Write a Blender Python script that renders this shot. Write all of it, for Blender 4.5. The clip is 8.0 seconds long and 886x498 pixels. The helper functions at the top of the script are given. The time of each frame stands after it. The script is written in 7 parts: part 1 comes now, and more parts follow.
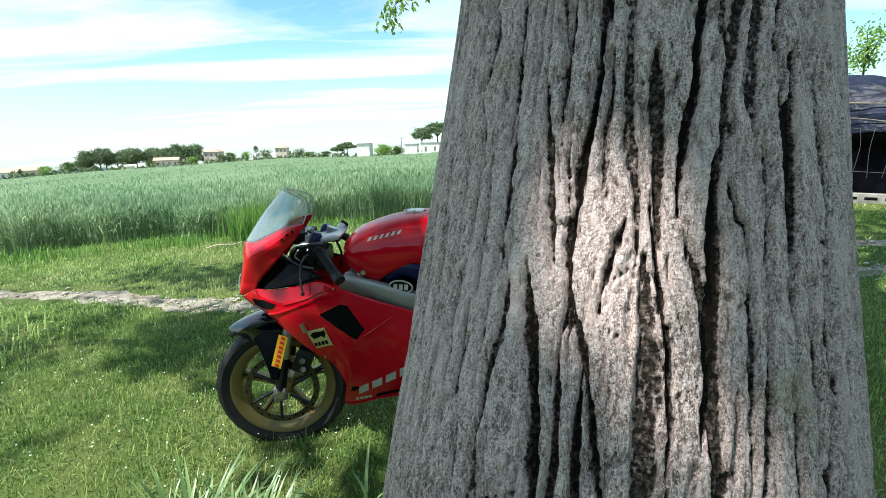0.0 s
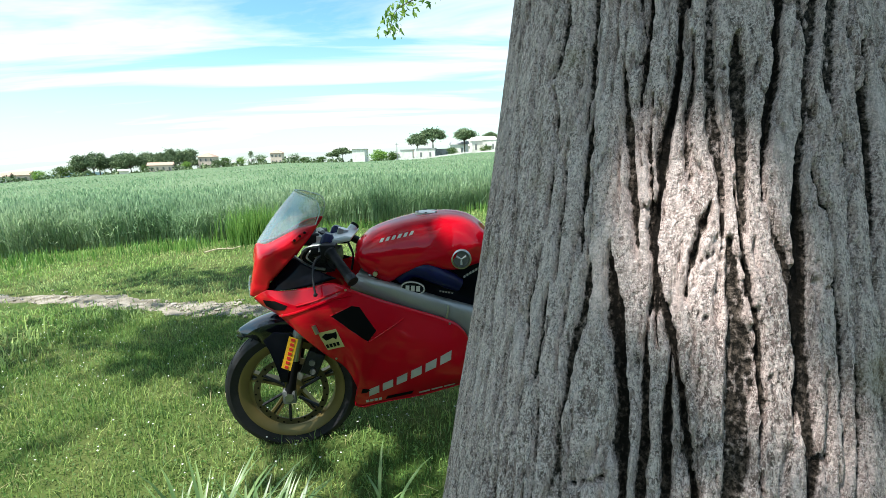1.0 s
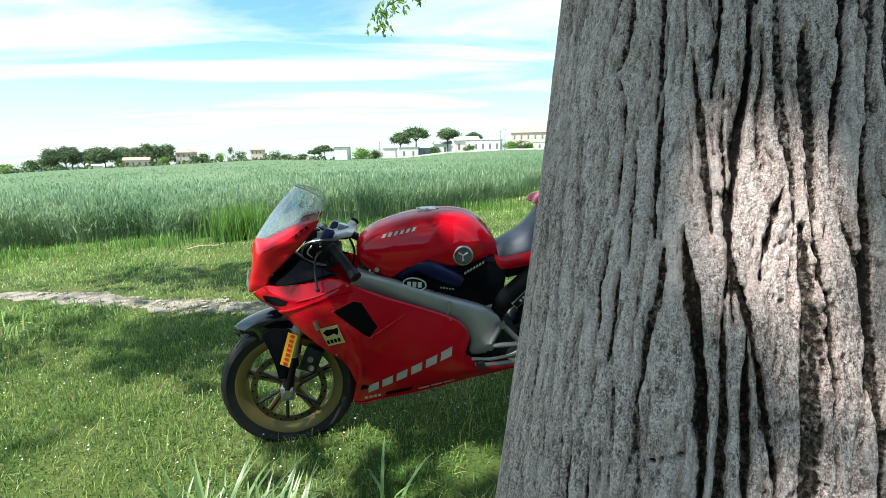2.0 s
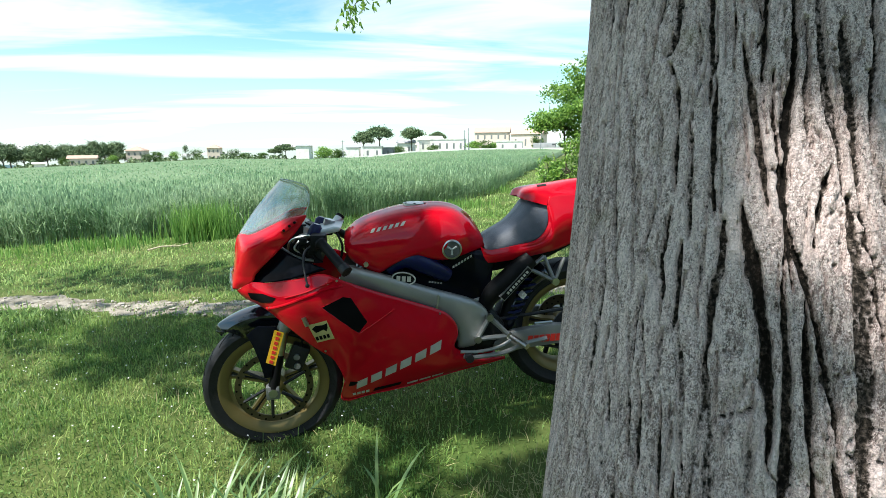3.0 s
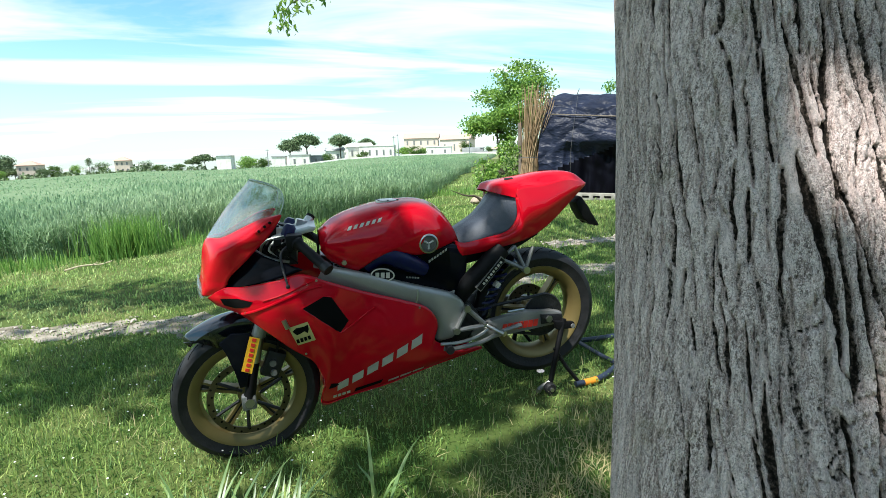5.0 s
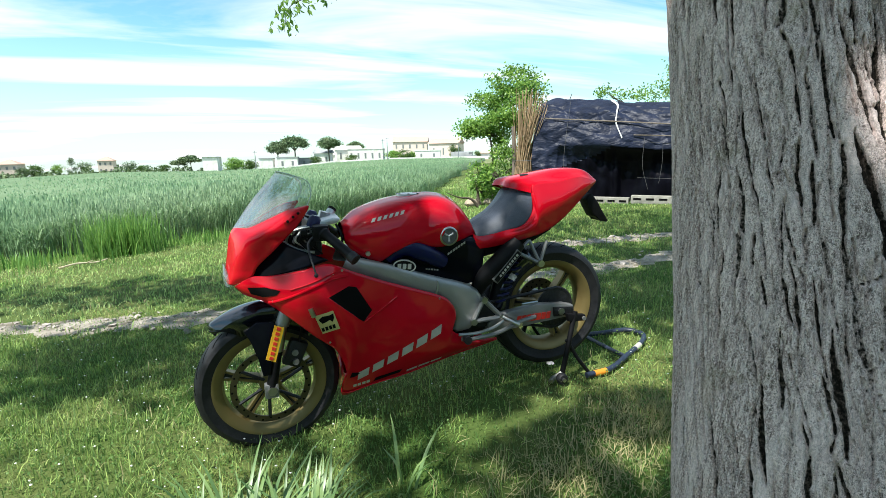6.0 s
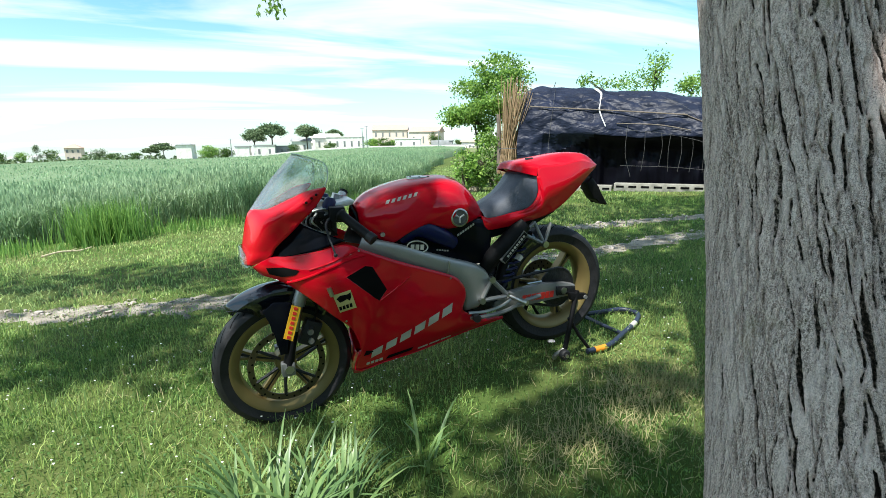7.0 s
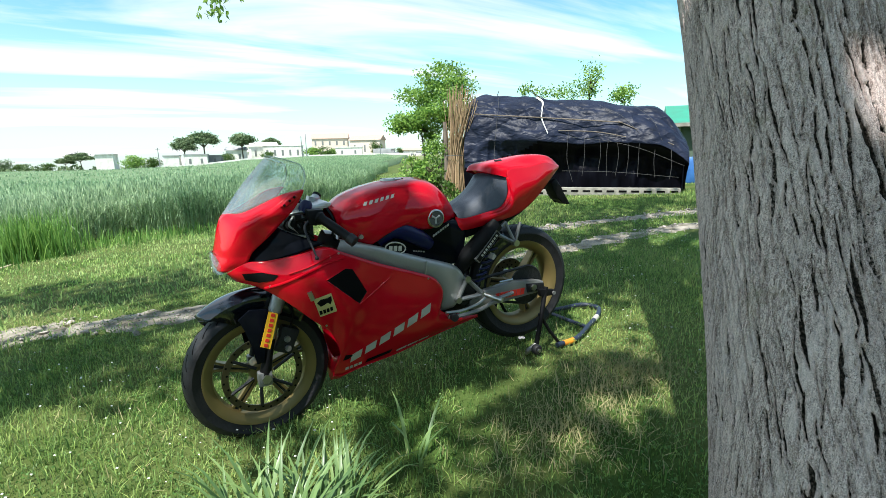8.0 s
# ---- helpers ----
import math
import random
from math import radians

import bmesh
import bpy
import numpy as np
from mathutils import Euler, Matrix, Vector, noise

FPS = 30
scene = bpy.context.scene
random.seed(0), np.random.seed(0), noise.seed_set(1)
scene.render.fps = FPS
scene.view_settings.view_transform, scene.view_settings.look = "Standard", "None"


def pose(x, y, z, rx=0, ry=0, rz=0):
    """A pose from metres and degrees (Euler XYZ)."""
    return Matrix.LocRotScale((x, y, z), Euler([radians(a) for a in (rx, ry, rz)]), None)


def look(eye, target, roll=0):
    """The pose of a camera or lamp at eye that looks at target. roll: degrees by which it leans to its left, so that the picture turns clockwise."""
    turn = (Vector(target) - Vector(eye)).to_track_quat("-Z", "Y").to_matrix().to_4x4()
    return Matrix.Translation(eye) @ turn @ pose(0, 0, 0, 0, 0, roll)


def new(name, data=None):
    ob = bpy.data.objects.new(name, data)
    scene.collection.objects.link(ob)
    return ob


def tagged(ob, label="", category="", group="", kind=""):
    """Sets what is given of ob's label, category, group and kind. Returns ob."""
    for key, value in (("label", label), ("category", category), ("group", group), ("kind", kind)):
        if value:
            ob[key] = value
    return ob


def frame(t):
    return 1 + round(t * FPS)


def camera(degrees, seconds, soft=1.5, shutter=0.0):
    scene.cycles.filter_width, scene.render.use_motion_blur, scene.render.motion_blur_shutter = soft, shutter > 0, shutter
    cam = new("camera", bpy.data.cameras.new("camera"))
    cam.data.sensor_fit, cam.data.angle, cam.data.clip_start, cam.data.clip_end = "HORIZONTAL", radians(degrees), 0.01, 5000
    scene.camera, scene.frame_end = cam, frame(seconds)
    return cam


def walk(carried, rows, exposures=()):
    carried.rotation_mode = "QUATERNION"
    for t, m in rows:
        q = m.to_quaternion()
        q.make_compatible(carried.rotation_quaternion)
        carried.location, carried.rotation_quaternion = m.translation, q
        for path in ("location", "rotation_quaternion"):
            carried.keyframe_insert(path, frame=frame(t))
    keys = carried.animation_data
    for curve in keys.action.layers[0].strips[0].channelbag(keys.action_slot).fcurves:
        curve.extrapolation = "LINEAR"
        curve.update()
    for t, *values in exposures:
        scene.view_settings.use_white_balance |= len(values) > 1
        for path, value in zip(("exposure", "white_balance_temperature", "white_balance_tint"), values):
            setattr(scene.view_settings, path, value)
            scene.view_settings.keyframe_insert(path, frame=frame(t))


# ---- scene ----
cam = camera(87.0, 8.0, soft=0.65)
PATH = [
    (0, (-0.677, -1.954, 1.317), (-0.63, -0.003, 0.878), -1.8),
    (0.5, (-0.711, -1.954, 1.308), (-0.665, 0.001, 0.886), -2.0),
    (1, (-0.745, -1.954, 1.302), (-0.676, 0.001, 0.886), -1.6),
    (1.5, (-0.784, -1.957, 1.297), (-0.679, -0.003, 0.879), -0.9),
    (2, (-0.823, -1.958, 1.293), (-0.678, -0.008, 0.873), -0.7),
    (3.5, (-0.968, -1.964, 1.266), (-0.584, -0.048, 0.84), -0.4),
    (4, (-1.01, -1.962, 1.259), (-0.546, -0.064, 0.831), -0.7),
    (5.3, (-1.133, -1.965, 1.233), (-0.544, -0.094, 0.842), -1.8),
    (5.5, (-1.166, -1.973, 1.229), (-0.565, -0.104, 0.845), -1.7),
    (6, (-1.237, -1.983, 1.206), (-0.619, -0.121, 0.817), -1.0),
    (6.5, (-1.307, -2.0, 1.199), (-0.664, -0.154, 0.776), -1.9),
    (7, (-1.382, -2.002, 1.187), (-0.689, -0.178, 0.751), -0.8),
    (7.5, (-1.462, -1.993, 1.177), (-0.662, -0.211, 0.745), -1.0),
    (8, (-1.521, -1.971, 1.163), (-0.609, -0.238, 0.756), -1.1),
]
walk(cam, [(t, look(eye, target, roll)) for t, eye, target, roll in PATH])

# ---- light ----
scene.view_settings.exposure = 1.0
SUN_EL, SUN_AZ = radians(60), radians(240)   # azimuth clockwise from +Y: the sun stands high on the left
sun = new("sun", bpy.data.lights.new("sun", "SUN"))
sun.data.energy, sun.data.angle, sun.data.color = 4.4, radians(0.6), (0.97, 0.96, 0.91)
sun_to = Vector((math.sin(SUN_AZ) * math.cos(SUN_EL), math.cos(SUN_AZ) * math.cos(SUN_EL), math.sin(SUN_EL)))
sun.matrix_basis = Matrix.Translation((0, 0, 30)) @ sun_to.to_track_quat("Z", "Y").to_matrix().to_4x4()

world = bpy.data.worlds.new("sky")
scene.world = world
world.use_nodes = True
wn, wl = world.node_tree.nodes, world.node_tree.links
wn.clear()


def wnode(kind, **kw):
    n = wn.new(kind)
    for k, v in kw.items():
        n.inputs[k.replace("_", " ")].default_value = v
    return n


sky = wn.new("ShaderNodeTexSky")
sky.sky_type, sky.sun_disc, sky.sun_elevation, sky.sun_rotation = "NISHITA", False, SUN_EL, SUN_AZ
sky.air_density, sky.dust_density, sky.ozone_density = 1.0, 0.6, 1.6
tc = wn.new("ShaderNodeTexCoord")
sep = wn.new("ShaderNodeSeparateXYZ")
wl.new(tc.outputs["Generated"], sep.inputs[0])
# cloud sheet: directions projected on a plane overhead, streaks drawn out sideways
zz = wn.new("ShaderNodeMath"); zz.operation = "ADD"; zz.inputs[1].default_value = 0.13
wl.new(sep.outputs["Z"], zz.inputs[0])
px = wn.new("ShaderNodeMath"); px.operation = "DIVIDE"
py = wn.new("ShaderNodeMath"); py.operation = "DIVIDE"
wl.new(sep.outputs["X"], px.inputs[0]); wl.new(zz.outputs[0], px.inputs[1])
wl.new(sep.outputs["Y"], py.inputs[0]); wl.new(zz.outputs[0], py.inputs[1])
comb = wn.new("ShaderNodeCombineXYZ")
wl.new(px.outputs[0], comb.inputs[0]); wl.new(py.outputs[0], comb.inputs[1])
cmap = wn.new("ShaderNodeMapping")
cmap.inputs["Rotation"].default_value = (0, 0, radians(12))
cmap.inputs["Location"].default_value = (0.35, 0.2, 0)
cmap.inputs["Scale"].default_value = (0.28, 1.05, 1)
wl.new(comb.outputs[0], cmap.inputs[0])
cn = wnode("ShaderNodeTexNoise", Scale=1.1, Detail=7.0, Roughness=0.55, Distortion=0.5)
wl.new(cmap.outputs[0], cn.inputs["Vector"])
cr = wn.new("ShaderNodeValToRGB")
cr.color_ramp.elements[0].position, cr.color_ramp.elements[1].position = 0.43, 0.64
wl.new(cn.outputs["Fac"], cr.inputs[0])
# milky haze towards the horizon
hz = wn.new("ShaderNodeMapRange")
hz.inputs["From Min"].default_value, hz.inputs["From Max"].default_value = 0.0, 0.24
hz.inputs["To Min"].default_value, hz.inputs["To Max"].default_value = 0.42, 0.04
wl.new(sep.outputs["Z"], hz.inputs["Value"])
mx = wn.new("ShaderNodeMath"); mx.operation = "MAXIMUM"
wl.new(cr.outputs[0], mx.inputs[0]); wl.new(hz.outputs[0], mx.inputs[1])
tint = wn.new("ShaderNodeMix"); tint.data_type = "RGBA"; tint.blend_type = "MULTIPLY"; tint.inputs[0].default_value = 1.0
tint.inputs[7].default_value = (1.15, 1.92, 1.8, 1)
wl.new(sky.outputs[0], tint.inputs[6])
cm = wn.new("ShaderNodeMix"); cm.data_type = "RGBA"
cm.inputs[7].default_value = (11.0, 11.1, 11.6, 1)
wl.new(mx.outputs[0], cm.inputs[0]); wl.new(tint.outputs[2], cm.inputs[6])
bg = wn.new("ShaderNodeBackground"); bg.inputs["Strength"].default_value = 0.062
wl.new(cm.outputs[2], bg.inputs[0])
wo = wn.new("ShaderNodeOutputWorld")
wl.new(bg.outputs[0], wo.inputs[0])


# ---- materials ----
def material(name, base, rough=0.6, metal=0.0, second=None, scale=8.0, detail=4.0, ramp=(0.35, 0.65), bump=0.0, bump_scale=60.0,
             stretch=(1, 1, 1), coat=0.0, islands=0.0, spec=0.5, rough2=None, translucent=0.0, objects=0.0):
    """Two colours mixed by noise, fine relief, and an uneven gloss."""
    m = bpy.data.materials.new(name)
    m.use_nodes = True
    nt = m.node_tree
    b = nt.nodes["Principled BSDF"]
    b.inputs["Metallic"].default_value = metal
    b.inputs["Roughness"].default_value = rough
    b.inputs["Specular IOR Level"].default_value = spec
    b.inputs["Coat Weight"].default_value = coat
    b.inputs["Coat Roughness"].default_value = 0.035
    co = nt.nodes.new("ShaderNodeTexCoord")
    mp = nt.nodes.new("ShaderNodeMapping")
    mp.inputs["Scale"].default_value = stretch
    nt.links.new(co.outputs["Object"], mp.inputs[0])
    n1 = nt.nodes.new("ShaderNodeTexNoise")
    n1.inputs["Scale"].default_value, n1.inputs["Detail"].default_value = scale, detail
    nt.links.new(mp.outputs[0], n1.inputs["Vector"])
    r1 = nt.nodes.new("ShaderNodeValToRGB")
    e = r1.color_ramp.elements
    e[0].position, e[1].position = ramp
    e[0].color, e[1].color = (*base, 1), (*(second or [c * 0.75 for c in base]), 1)
    nt.links.new(n1.outputs["Fac"], r1.inputs[0])
    colour = r1.outputs[0]
    if islands or objects:
        if islands:
            g = nt.nodes.new("ShaderNodeNewGeometry")
            src = g.outputs["Random Per Island"]
        else:
            g = nt.nodes.new("ShaderNodeObjectInfo")
            src = g.outputs["Random"]
        amount = islands or objects
        hs = nt.nodes.new("ShaderNodeHueSaturation")
        mr = nt.nodes.new("ShaderNodeMapRange")
        mr.inputs["To Min"].default_value, mr.inputs["To Max"].default_value = 1 - amount, 1 + amount
        nt.links.new(src, mr.inputs["Value"])
        nt.links.new(mr.outputs[0], hs.inputs["Value"])
        mh = nt.nodes.new("ShaderNodeMapRange")
        mh.inputs["To Min"].default_value, mh.inputs["To Max"].default_value = 0.5 + 0.04 * amount, 0.5 - 0.07 * amount
        nt.links.new(src, mh.inputs["Value"])
        nt.links.new(mh.outputs[0], hs.inputs["Hue"])
        nt.links.new(colour, hs.inputs["Color"])
        colour = hs.outputs[0]
    nt.links.new(colour, b.inputs["Base Color"])
    if rough2 is not None:
        mr = nt.nodes.new("ShaderNodeMapRange")
        mr.inputs["To Min"].default_value, mr.inputs["To Max"].default_value = rough, rough2
        nt.links.new(n1.outputs["Fac"], mr.inputs["Value"])
        nt.links.new(mr.outputs[0], b.inputs["Roughness"])
    if bump:
        n2 = nt.nodes.new("ShaderNodeTexNoise")
        n2.inputs["Scale"].default_value, n2.inputs["Detail"].default_value = bump_scale, 5
        nt.links.new(mp.outputs[0], n2.inputs["Vector"])
        bp = nt.nodes.new("ShaderNodeBump")
        bp.inputs["Strength"].default_value, bp.inputs["Distance"].default_value = bump, 0.02
        nt.links.new(n2.outputs["Fac"], bp.inputs["Height"])
        nt.links.new(bp.outputs[0], b.inputs["Normal"])
    if translucent:
        tr = nt.nodes.new("ShaderNodeBsdfTranslucent")
        nt.links.new(colour, tr.inputs["Color"])
        ms = nt.nodes.new("ShaderNodeMixShader")
        ms.inputs[0].default_value = translucent
        nt.links.new(b.outputs[0], ms.inputs[1])
        nt.links.new(tr.outputs[0], ms.inputs[2])
        nt.links.new(ms.outputs[0], nt.nodes["Material Output"].inputs[0])
    return m


M_SOIL = material("lawn_soil", (0.05, 0.088, 0.02), 0.95, second=(0.105, 0.125, 0.04), scale=1.6, detail=8, bump=0.6, bump_scale=30, spec=0.1)
M_FAR = material("far_land", (0.12, 0.17, 0.06), 0.95, second=(0.2, 0.19, 0.1), scale=0.02, detail=6, spec=0.1)
M_DIRT = material("dirt_track", (0.36, 0.32, 0.27), 0.95, second=(0.16, 0.14, 0.105), scale=9, detail=8, bump=0.9, bump_scale=35, spec=0.1)
M_GRASS = material("grass_blades", (0.125, 0.255, 0.060), 0.5, second=(0.27, 0.385, 0.12), scale=1.6, detail=6, islands=0.55, spec=0.3, translucent=0.35)
M_PALE = material("pale_mown_grass", (0.23, 0.40, 0.10), 0.55, second=(0.42, 0.54, 0.22), scale=1.3, detail=6, islands=0.4, spec=0.2, translucent=0.4)
M_TALL = material("tall_grass", (0.14, 0.30, 0.065), 0.45, second=(0.21, 0.39, 0.10), scale=2, islands=0.35, spec=0.35, translucent=0.35)
M_WHEAT = material("wheat_blades", (0.225, 0.37, 0.205), 0.5, second=(0.34, 0.47, 0.28), scale=0.35, detail=5, islands=0.4, spec=0.3, translucent=0.45)
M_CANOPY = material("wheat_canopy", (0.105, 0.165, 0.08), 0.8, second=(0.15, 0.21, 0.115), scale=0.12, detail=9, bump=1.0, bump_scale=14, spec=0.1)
M_LEAF = material("leaves", (0.055, 0.12, 0.022), 0.42, second=(0.09, 0.17, 0.035), scale=2, islands=0.4, spec=0.4, translucent=0.3)
M_LEAF2 = material("bright_leaves", (0.15, 0.30, 0.055), 0.42, second=(0.23, 0.40, 0.09), scale=2, islands=0.45, spec=0.4, translucent=0.45)
# far pine green, lightened in the base colour to stand for distance haze
M_PINE = material("haze_lightened_pine", (0.10, 0.155, 0.075), 0.7, second=(0.14, 0.195, 0.095), scale=0.4, islands=0.4, spec=0.2)
M_TWIG = material("twig_bark", (0.11, 0.085, 0.06), 0.85, second=(0.07, 0.055, 0.04), scale=20, bump=0.5)
M_FLOWER = material("daisy_petals", (0.8, 0.8, 0.74), 0.6, scale=3, islands=0.1)


# ---- mesh tools ----
def mesh_from(name, verts, faces, mats, smooth=False, index=None):
    """A mesh from arrays; faces all triangles or all quads."""
    verts, faces = np.asarray(verts, np.float32), np.asarray(faces, np.int32)
    me = bpy.data.meshes.new(name)
    me.vertices.add(len(verts)); me.vertices.foreach_set("co", verts.ravel())
    k = faces.shape[1]
    me.loops.add(faces.size); me.loops.foreach_set("vertex_index", faces.ravel())
    me.polygons.add(len(faces)); me.polygons.foreach_set("loop_start", np.arange(0, faces.size, k, dtype=np.int32))
    me.polygons.foreach_set("use_smooth", np.full(len(faces), smooth))
    for m in (mats if isinstance(mats, (list, tuple)) else [mats]):
        me.materials.append(m)
    if index is not None:
        me.polygons.foreach_set("material_index", np.asarray(index, np.int32))
    me.update(calc_edges=True)
    me.validate()
    return me


def part(name, data, mat, parent, label="", smooth=True):
    """A bmesh or mesh, in the coordinates of the top-level thing, as one part."""
    if isinstance(data, bmesh.types.BMesh):
        bmesh.ops.recalc_face_normals(data, faces=data.faces)
        me = bpy.data.meshes.new(name)
        data.to_mesh(me)
        data.free()
        me.materials.append(mat)
        for p in me.polygons:
            p.use_smooth = smooth
        if smooth:
            me.set_sharp_from_angle(angle=radians(38))
    else:
        me = data
    ob = new(name, me)
    ob.parent = parent
    if label:
        ob["label"] = label
    return ob


def thing(name, at, label, category, group="", kind="", turn=0):
    ob = new(name)
    ob.empty_display_size = 0.1
    ob.matrix_basis = pose(*at, 0, 0, turn)
    return tagged(ob, label, category, group, kind)


def rot_field(n, rng, lean=0.5):
    """n frames of unit vectors: a direction (up, leaned by chance), a side and a normal."""
    az = rng.uniform(0, 2 * np.pi, n)
    tl = np.abs(rng.normal(0, lean, n))
    d = np.stack([np.sin(tl) * np.cos(az), np.sin(tl) * np.sin(az), np.cos(tl)], 1)
    s = np.stack([-np.sin(az + rng.normal(0, 0.6, n)), np.cos(az), np.zeros(n)], 1)
    s /= np.linalg.norm(s, axis=1)[:, None]
    return d, s


def blades(p, length, width, rng, lean=0.45, bend=0.5):
    """Grass blades: two-step tapered strips, five vertices and three triangles each."""
    n = len(p)
    d, s = rot_field(n, rng, lean)
    out = d.copy(); out[:, 2] = 0
    L, W = np.asarray(length)[:, None], np.asarray(width)[:, None]
    mid = p + d * L * 0.55
    tip = p + d * L * 0.9 + out * L * bend * rng.uniform(0.2, 1.2, n)[:, None] - np.array([0, 0, 1]) * L * bend * 0.15
    v = np.stack([p - s * W, p + s * W, mid - s * W * 0.8, mid + s * W * 0.8, tip], 1).reshape(-1, 3)
    b = np.arange(n)[:, None] * 5
    f = np.stack([b + [[0, 1, 3]], b + [[0, 3, 2]], b + [[2, 3, 4]]], 1).reshape(-1, 3)
    return v, f


def leaf_cloud(p, size, rng, droop=0.2, slim=0.45):
    """Leaves: folded diamonds, four vertices and two triangles each."""
    n = len(p)
    d = rng.normal(size=(n, 3)); d[:, 2] -= droop
    d /= np.linalg.norm(d, axis=1)[:, None]
    u = rng.normal(size=(n, 3)); u[:, 2] += 0.6
    s = np.cross(d, u); s /= np.linalg.norm(s, axis=1)[:, None]
    nn = np.cross(s, d)
    L = (np.asarray(size) * rng.uniform(0.7, 1.25, n))[:, None]
    a, c = p, p + d * L
    m = p + d * L * 0.45 - nn * L * 0.06
    v = np.stack([a, m + s * L * slim, c, m - s * L * slim], 1).reshape(-1, 3)
    b = np.arange(n)[:, None] * 4
    f = np.stack([b + [[0, 1, 2]], b + [[0, 2, 3]]], 1).reshape(-1, 3)
    return v, f


def tube(bm, pts, radius, seg=10, caps=True, squash=1.0):
    """A round bar through pts; radius one number or one for each point."""
    pts = [Vector(p) for p in pts]
    rad = radius if isinstance(radius, (list, tuple)) else [radius] * len(pts)
    rings, side = [], None
    for i, p in enumerate(pts):
        a = (pts[min(i + 1, len(pts) - 1)] - pts[max(i - 1, 0)]).normalized()
        if side is None:
            side = a.orthogonal().normalized()
        side = (side - a * side.dot(a)).normalized()
        up = a.cross(side)
        rings.append([bm.verts.new(p + (side * math.cos(2 * math.pi * k / seg) + up * squash * math.sin(2 * math.pi * k / seg)) * rad[i]) for k in range(seg)])
    for r, q in zip(rings, rings[1:]):
        for k in range(seg):
            bm.faces.new((r[k], r[(k + 1) % seg], q[(k + 1) % seg], q[k]))
    if caps:
        bm.faces.new(rings[0][::-1]); bm.faces.new(rings[-1])
    return bm


def smooth_path(pts, n=6):
    """Catmull-Rom through pts."""
    P = [np.array(p, float) for p in pts]
    P = [2 * P[0] - P[1]] + P + [2 * P[-1] - P[-2]]
    out = []
    for i in range(1, len(P) - 2):
        for k in range(n):
            t = k / n
            out.append(tuple(0.5 * (2 * P[i] + (P[i + 1] - P[i - 1]) * t + (2 * P[i - 1] - 5 * P[i] + 4 * P[i + 1] - P[i + 2]) * t * t + (3 * P[i] - P[i - 1] - 3 * P[i + 1] + P[i + 2]) * t ** 3)))
    return out + [tuple(P[-2])]


def box(bm, lo, hi, bevel=0.0, m=None):
    vs = [bm.verts.new((x, y, z)) for x in (lo[0], hi[0]) for y in (lo[1], hi[1]) for z in (lo[2], hi[2])]
    fs = [bm.faces.new([vs[i] for i in q]) for q in ((0, 1, 3, 2), (4, 6, 7, 5), (0, 4, 5, 1), (2, 3, 7, 6), (0, 2, 6, 4), (1, 5, 7, 3))]
    if bevel:
        bmesh.ops.bevel(bm, geom=list({e for f in fs for e in f.edges}), offset=bevel, segments=2, affect="EDGES", profile=0.6)
    if m is not None:
        bmesh.ops.transform(bm, matrix=m, verts=[v for v in bm.verts if v.is_valid])
    return bm


# ---- the ground ----
EL_AZ = [-180, -60, -45, -35, -28, -17, -8, 0, 5, 12, 25, 60, 180]
EL = [-1.0, -1.9, -1.95, -1.5, -1.35, -0.95, -1.1, -0.95, -0.45, -0.2, -0.15, -0.15, -1.0]
KNOTS = ((-200, -60), (-30, 4.6), (-14, 5.0), (-7, 5.5), (-4, 6.0), (-1, 7.0), (1.1, 8.4), (3.0, 12.0), (7.0, 21.5), (16, 38), (40, 90), (80, 200))


def ground(x, y):
    """Height of the land: a lawn that climbs gently to the right, and fields that fall away beyond."""
    x, y = np.asarray(x, float), np.asarray(y, float)
    r = np.hypot(x, y)
    near = 0.03 * x - 0.010 * y + 0.145 * np.exp(-(r / 14) ** 2) - 0.075 * np.exp(-((x + 1.5) ** 2 / 0.9 + y ** 2 / 1.6))
    near = near + 0.012 * np.sin(2.1 * x + 0.7 * y) * np.sin(1.7 * y - 0.5 * x) + 0.006 * np.sin(5.3 * x + 1.0) * np.sin(4.7 * y)
    far = 1.2 + r * np.tan(np.radians(np.interp(np.degrees(np.arctan2(x, y)), EL_AZ, EL))) - 0.75
    w = np.clip((r - 12) / 120, 0, 1); w = w * w * (3 - 2 * w)
    return near * (1 - w) + far * w


def field_depth(x, y):
    """Metres into the wheat field, less than 0 outside of it."""
    ky = np.interp(x, [k[0] for k in KNOTS], [k[1] for k in KNOTS])
    slope = np.where(x > 1, 0.45, 0.9)
    wave = 0.16 * np.sin(1.9 * x) + 0.1 * np.sin(4.7 * x + 1)
    return (y - ky - wave) * slope


def ring_grid(name, radii, seg, mat):
    v, f = [(0, 0, 0)], []
    th = np.linspace(0, 2 * np.pi, seg, endpoint=False)
    x, y = np.outer(radii, np.sin(th)), np.outer(radii, np.cos(th))
    z = ground(x, y)
    v = np.stack([x, y, z], 2).reshape(-1, 3)
    i, k = np.meshgrid(np.arange(len(radii) - 1), np.arange(seg), indexing="ij")
    a, b = i * seg + k, i * seg + (k + 1) % seg
    f = np.stack([a, b, b + seg, a + seg], 2).reshape(-1, 4)
    return mesh_from(name, v, f, mat, True)


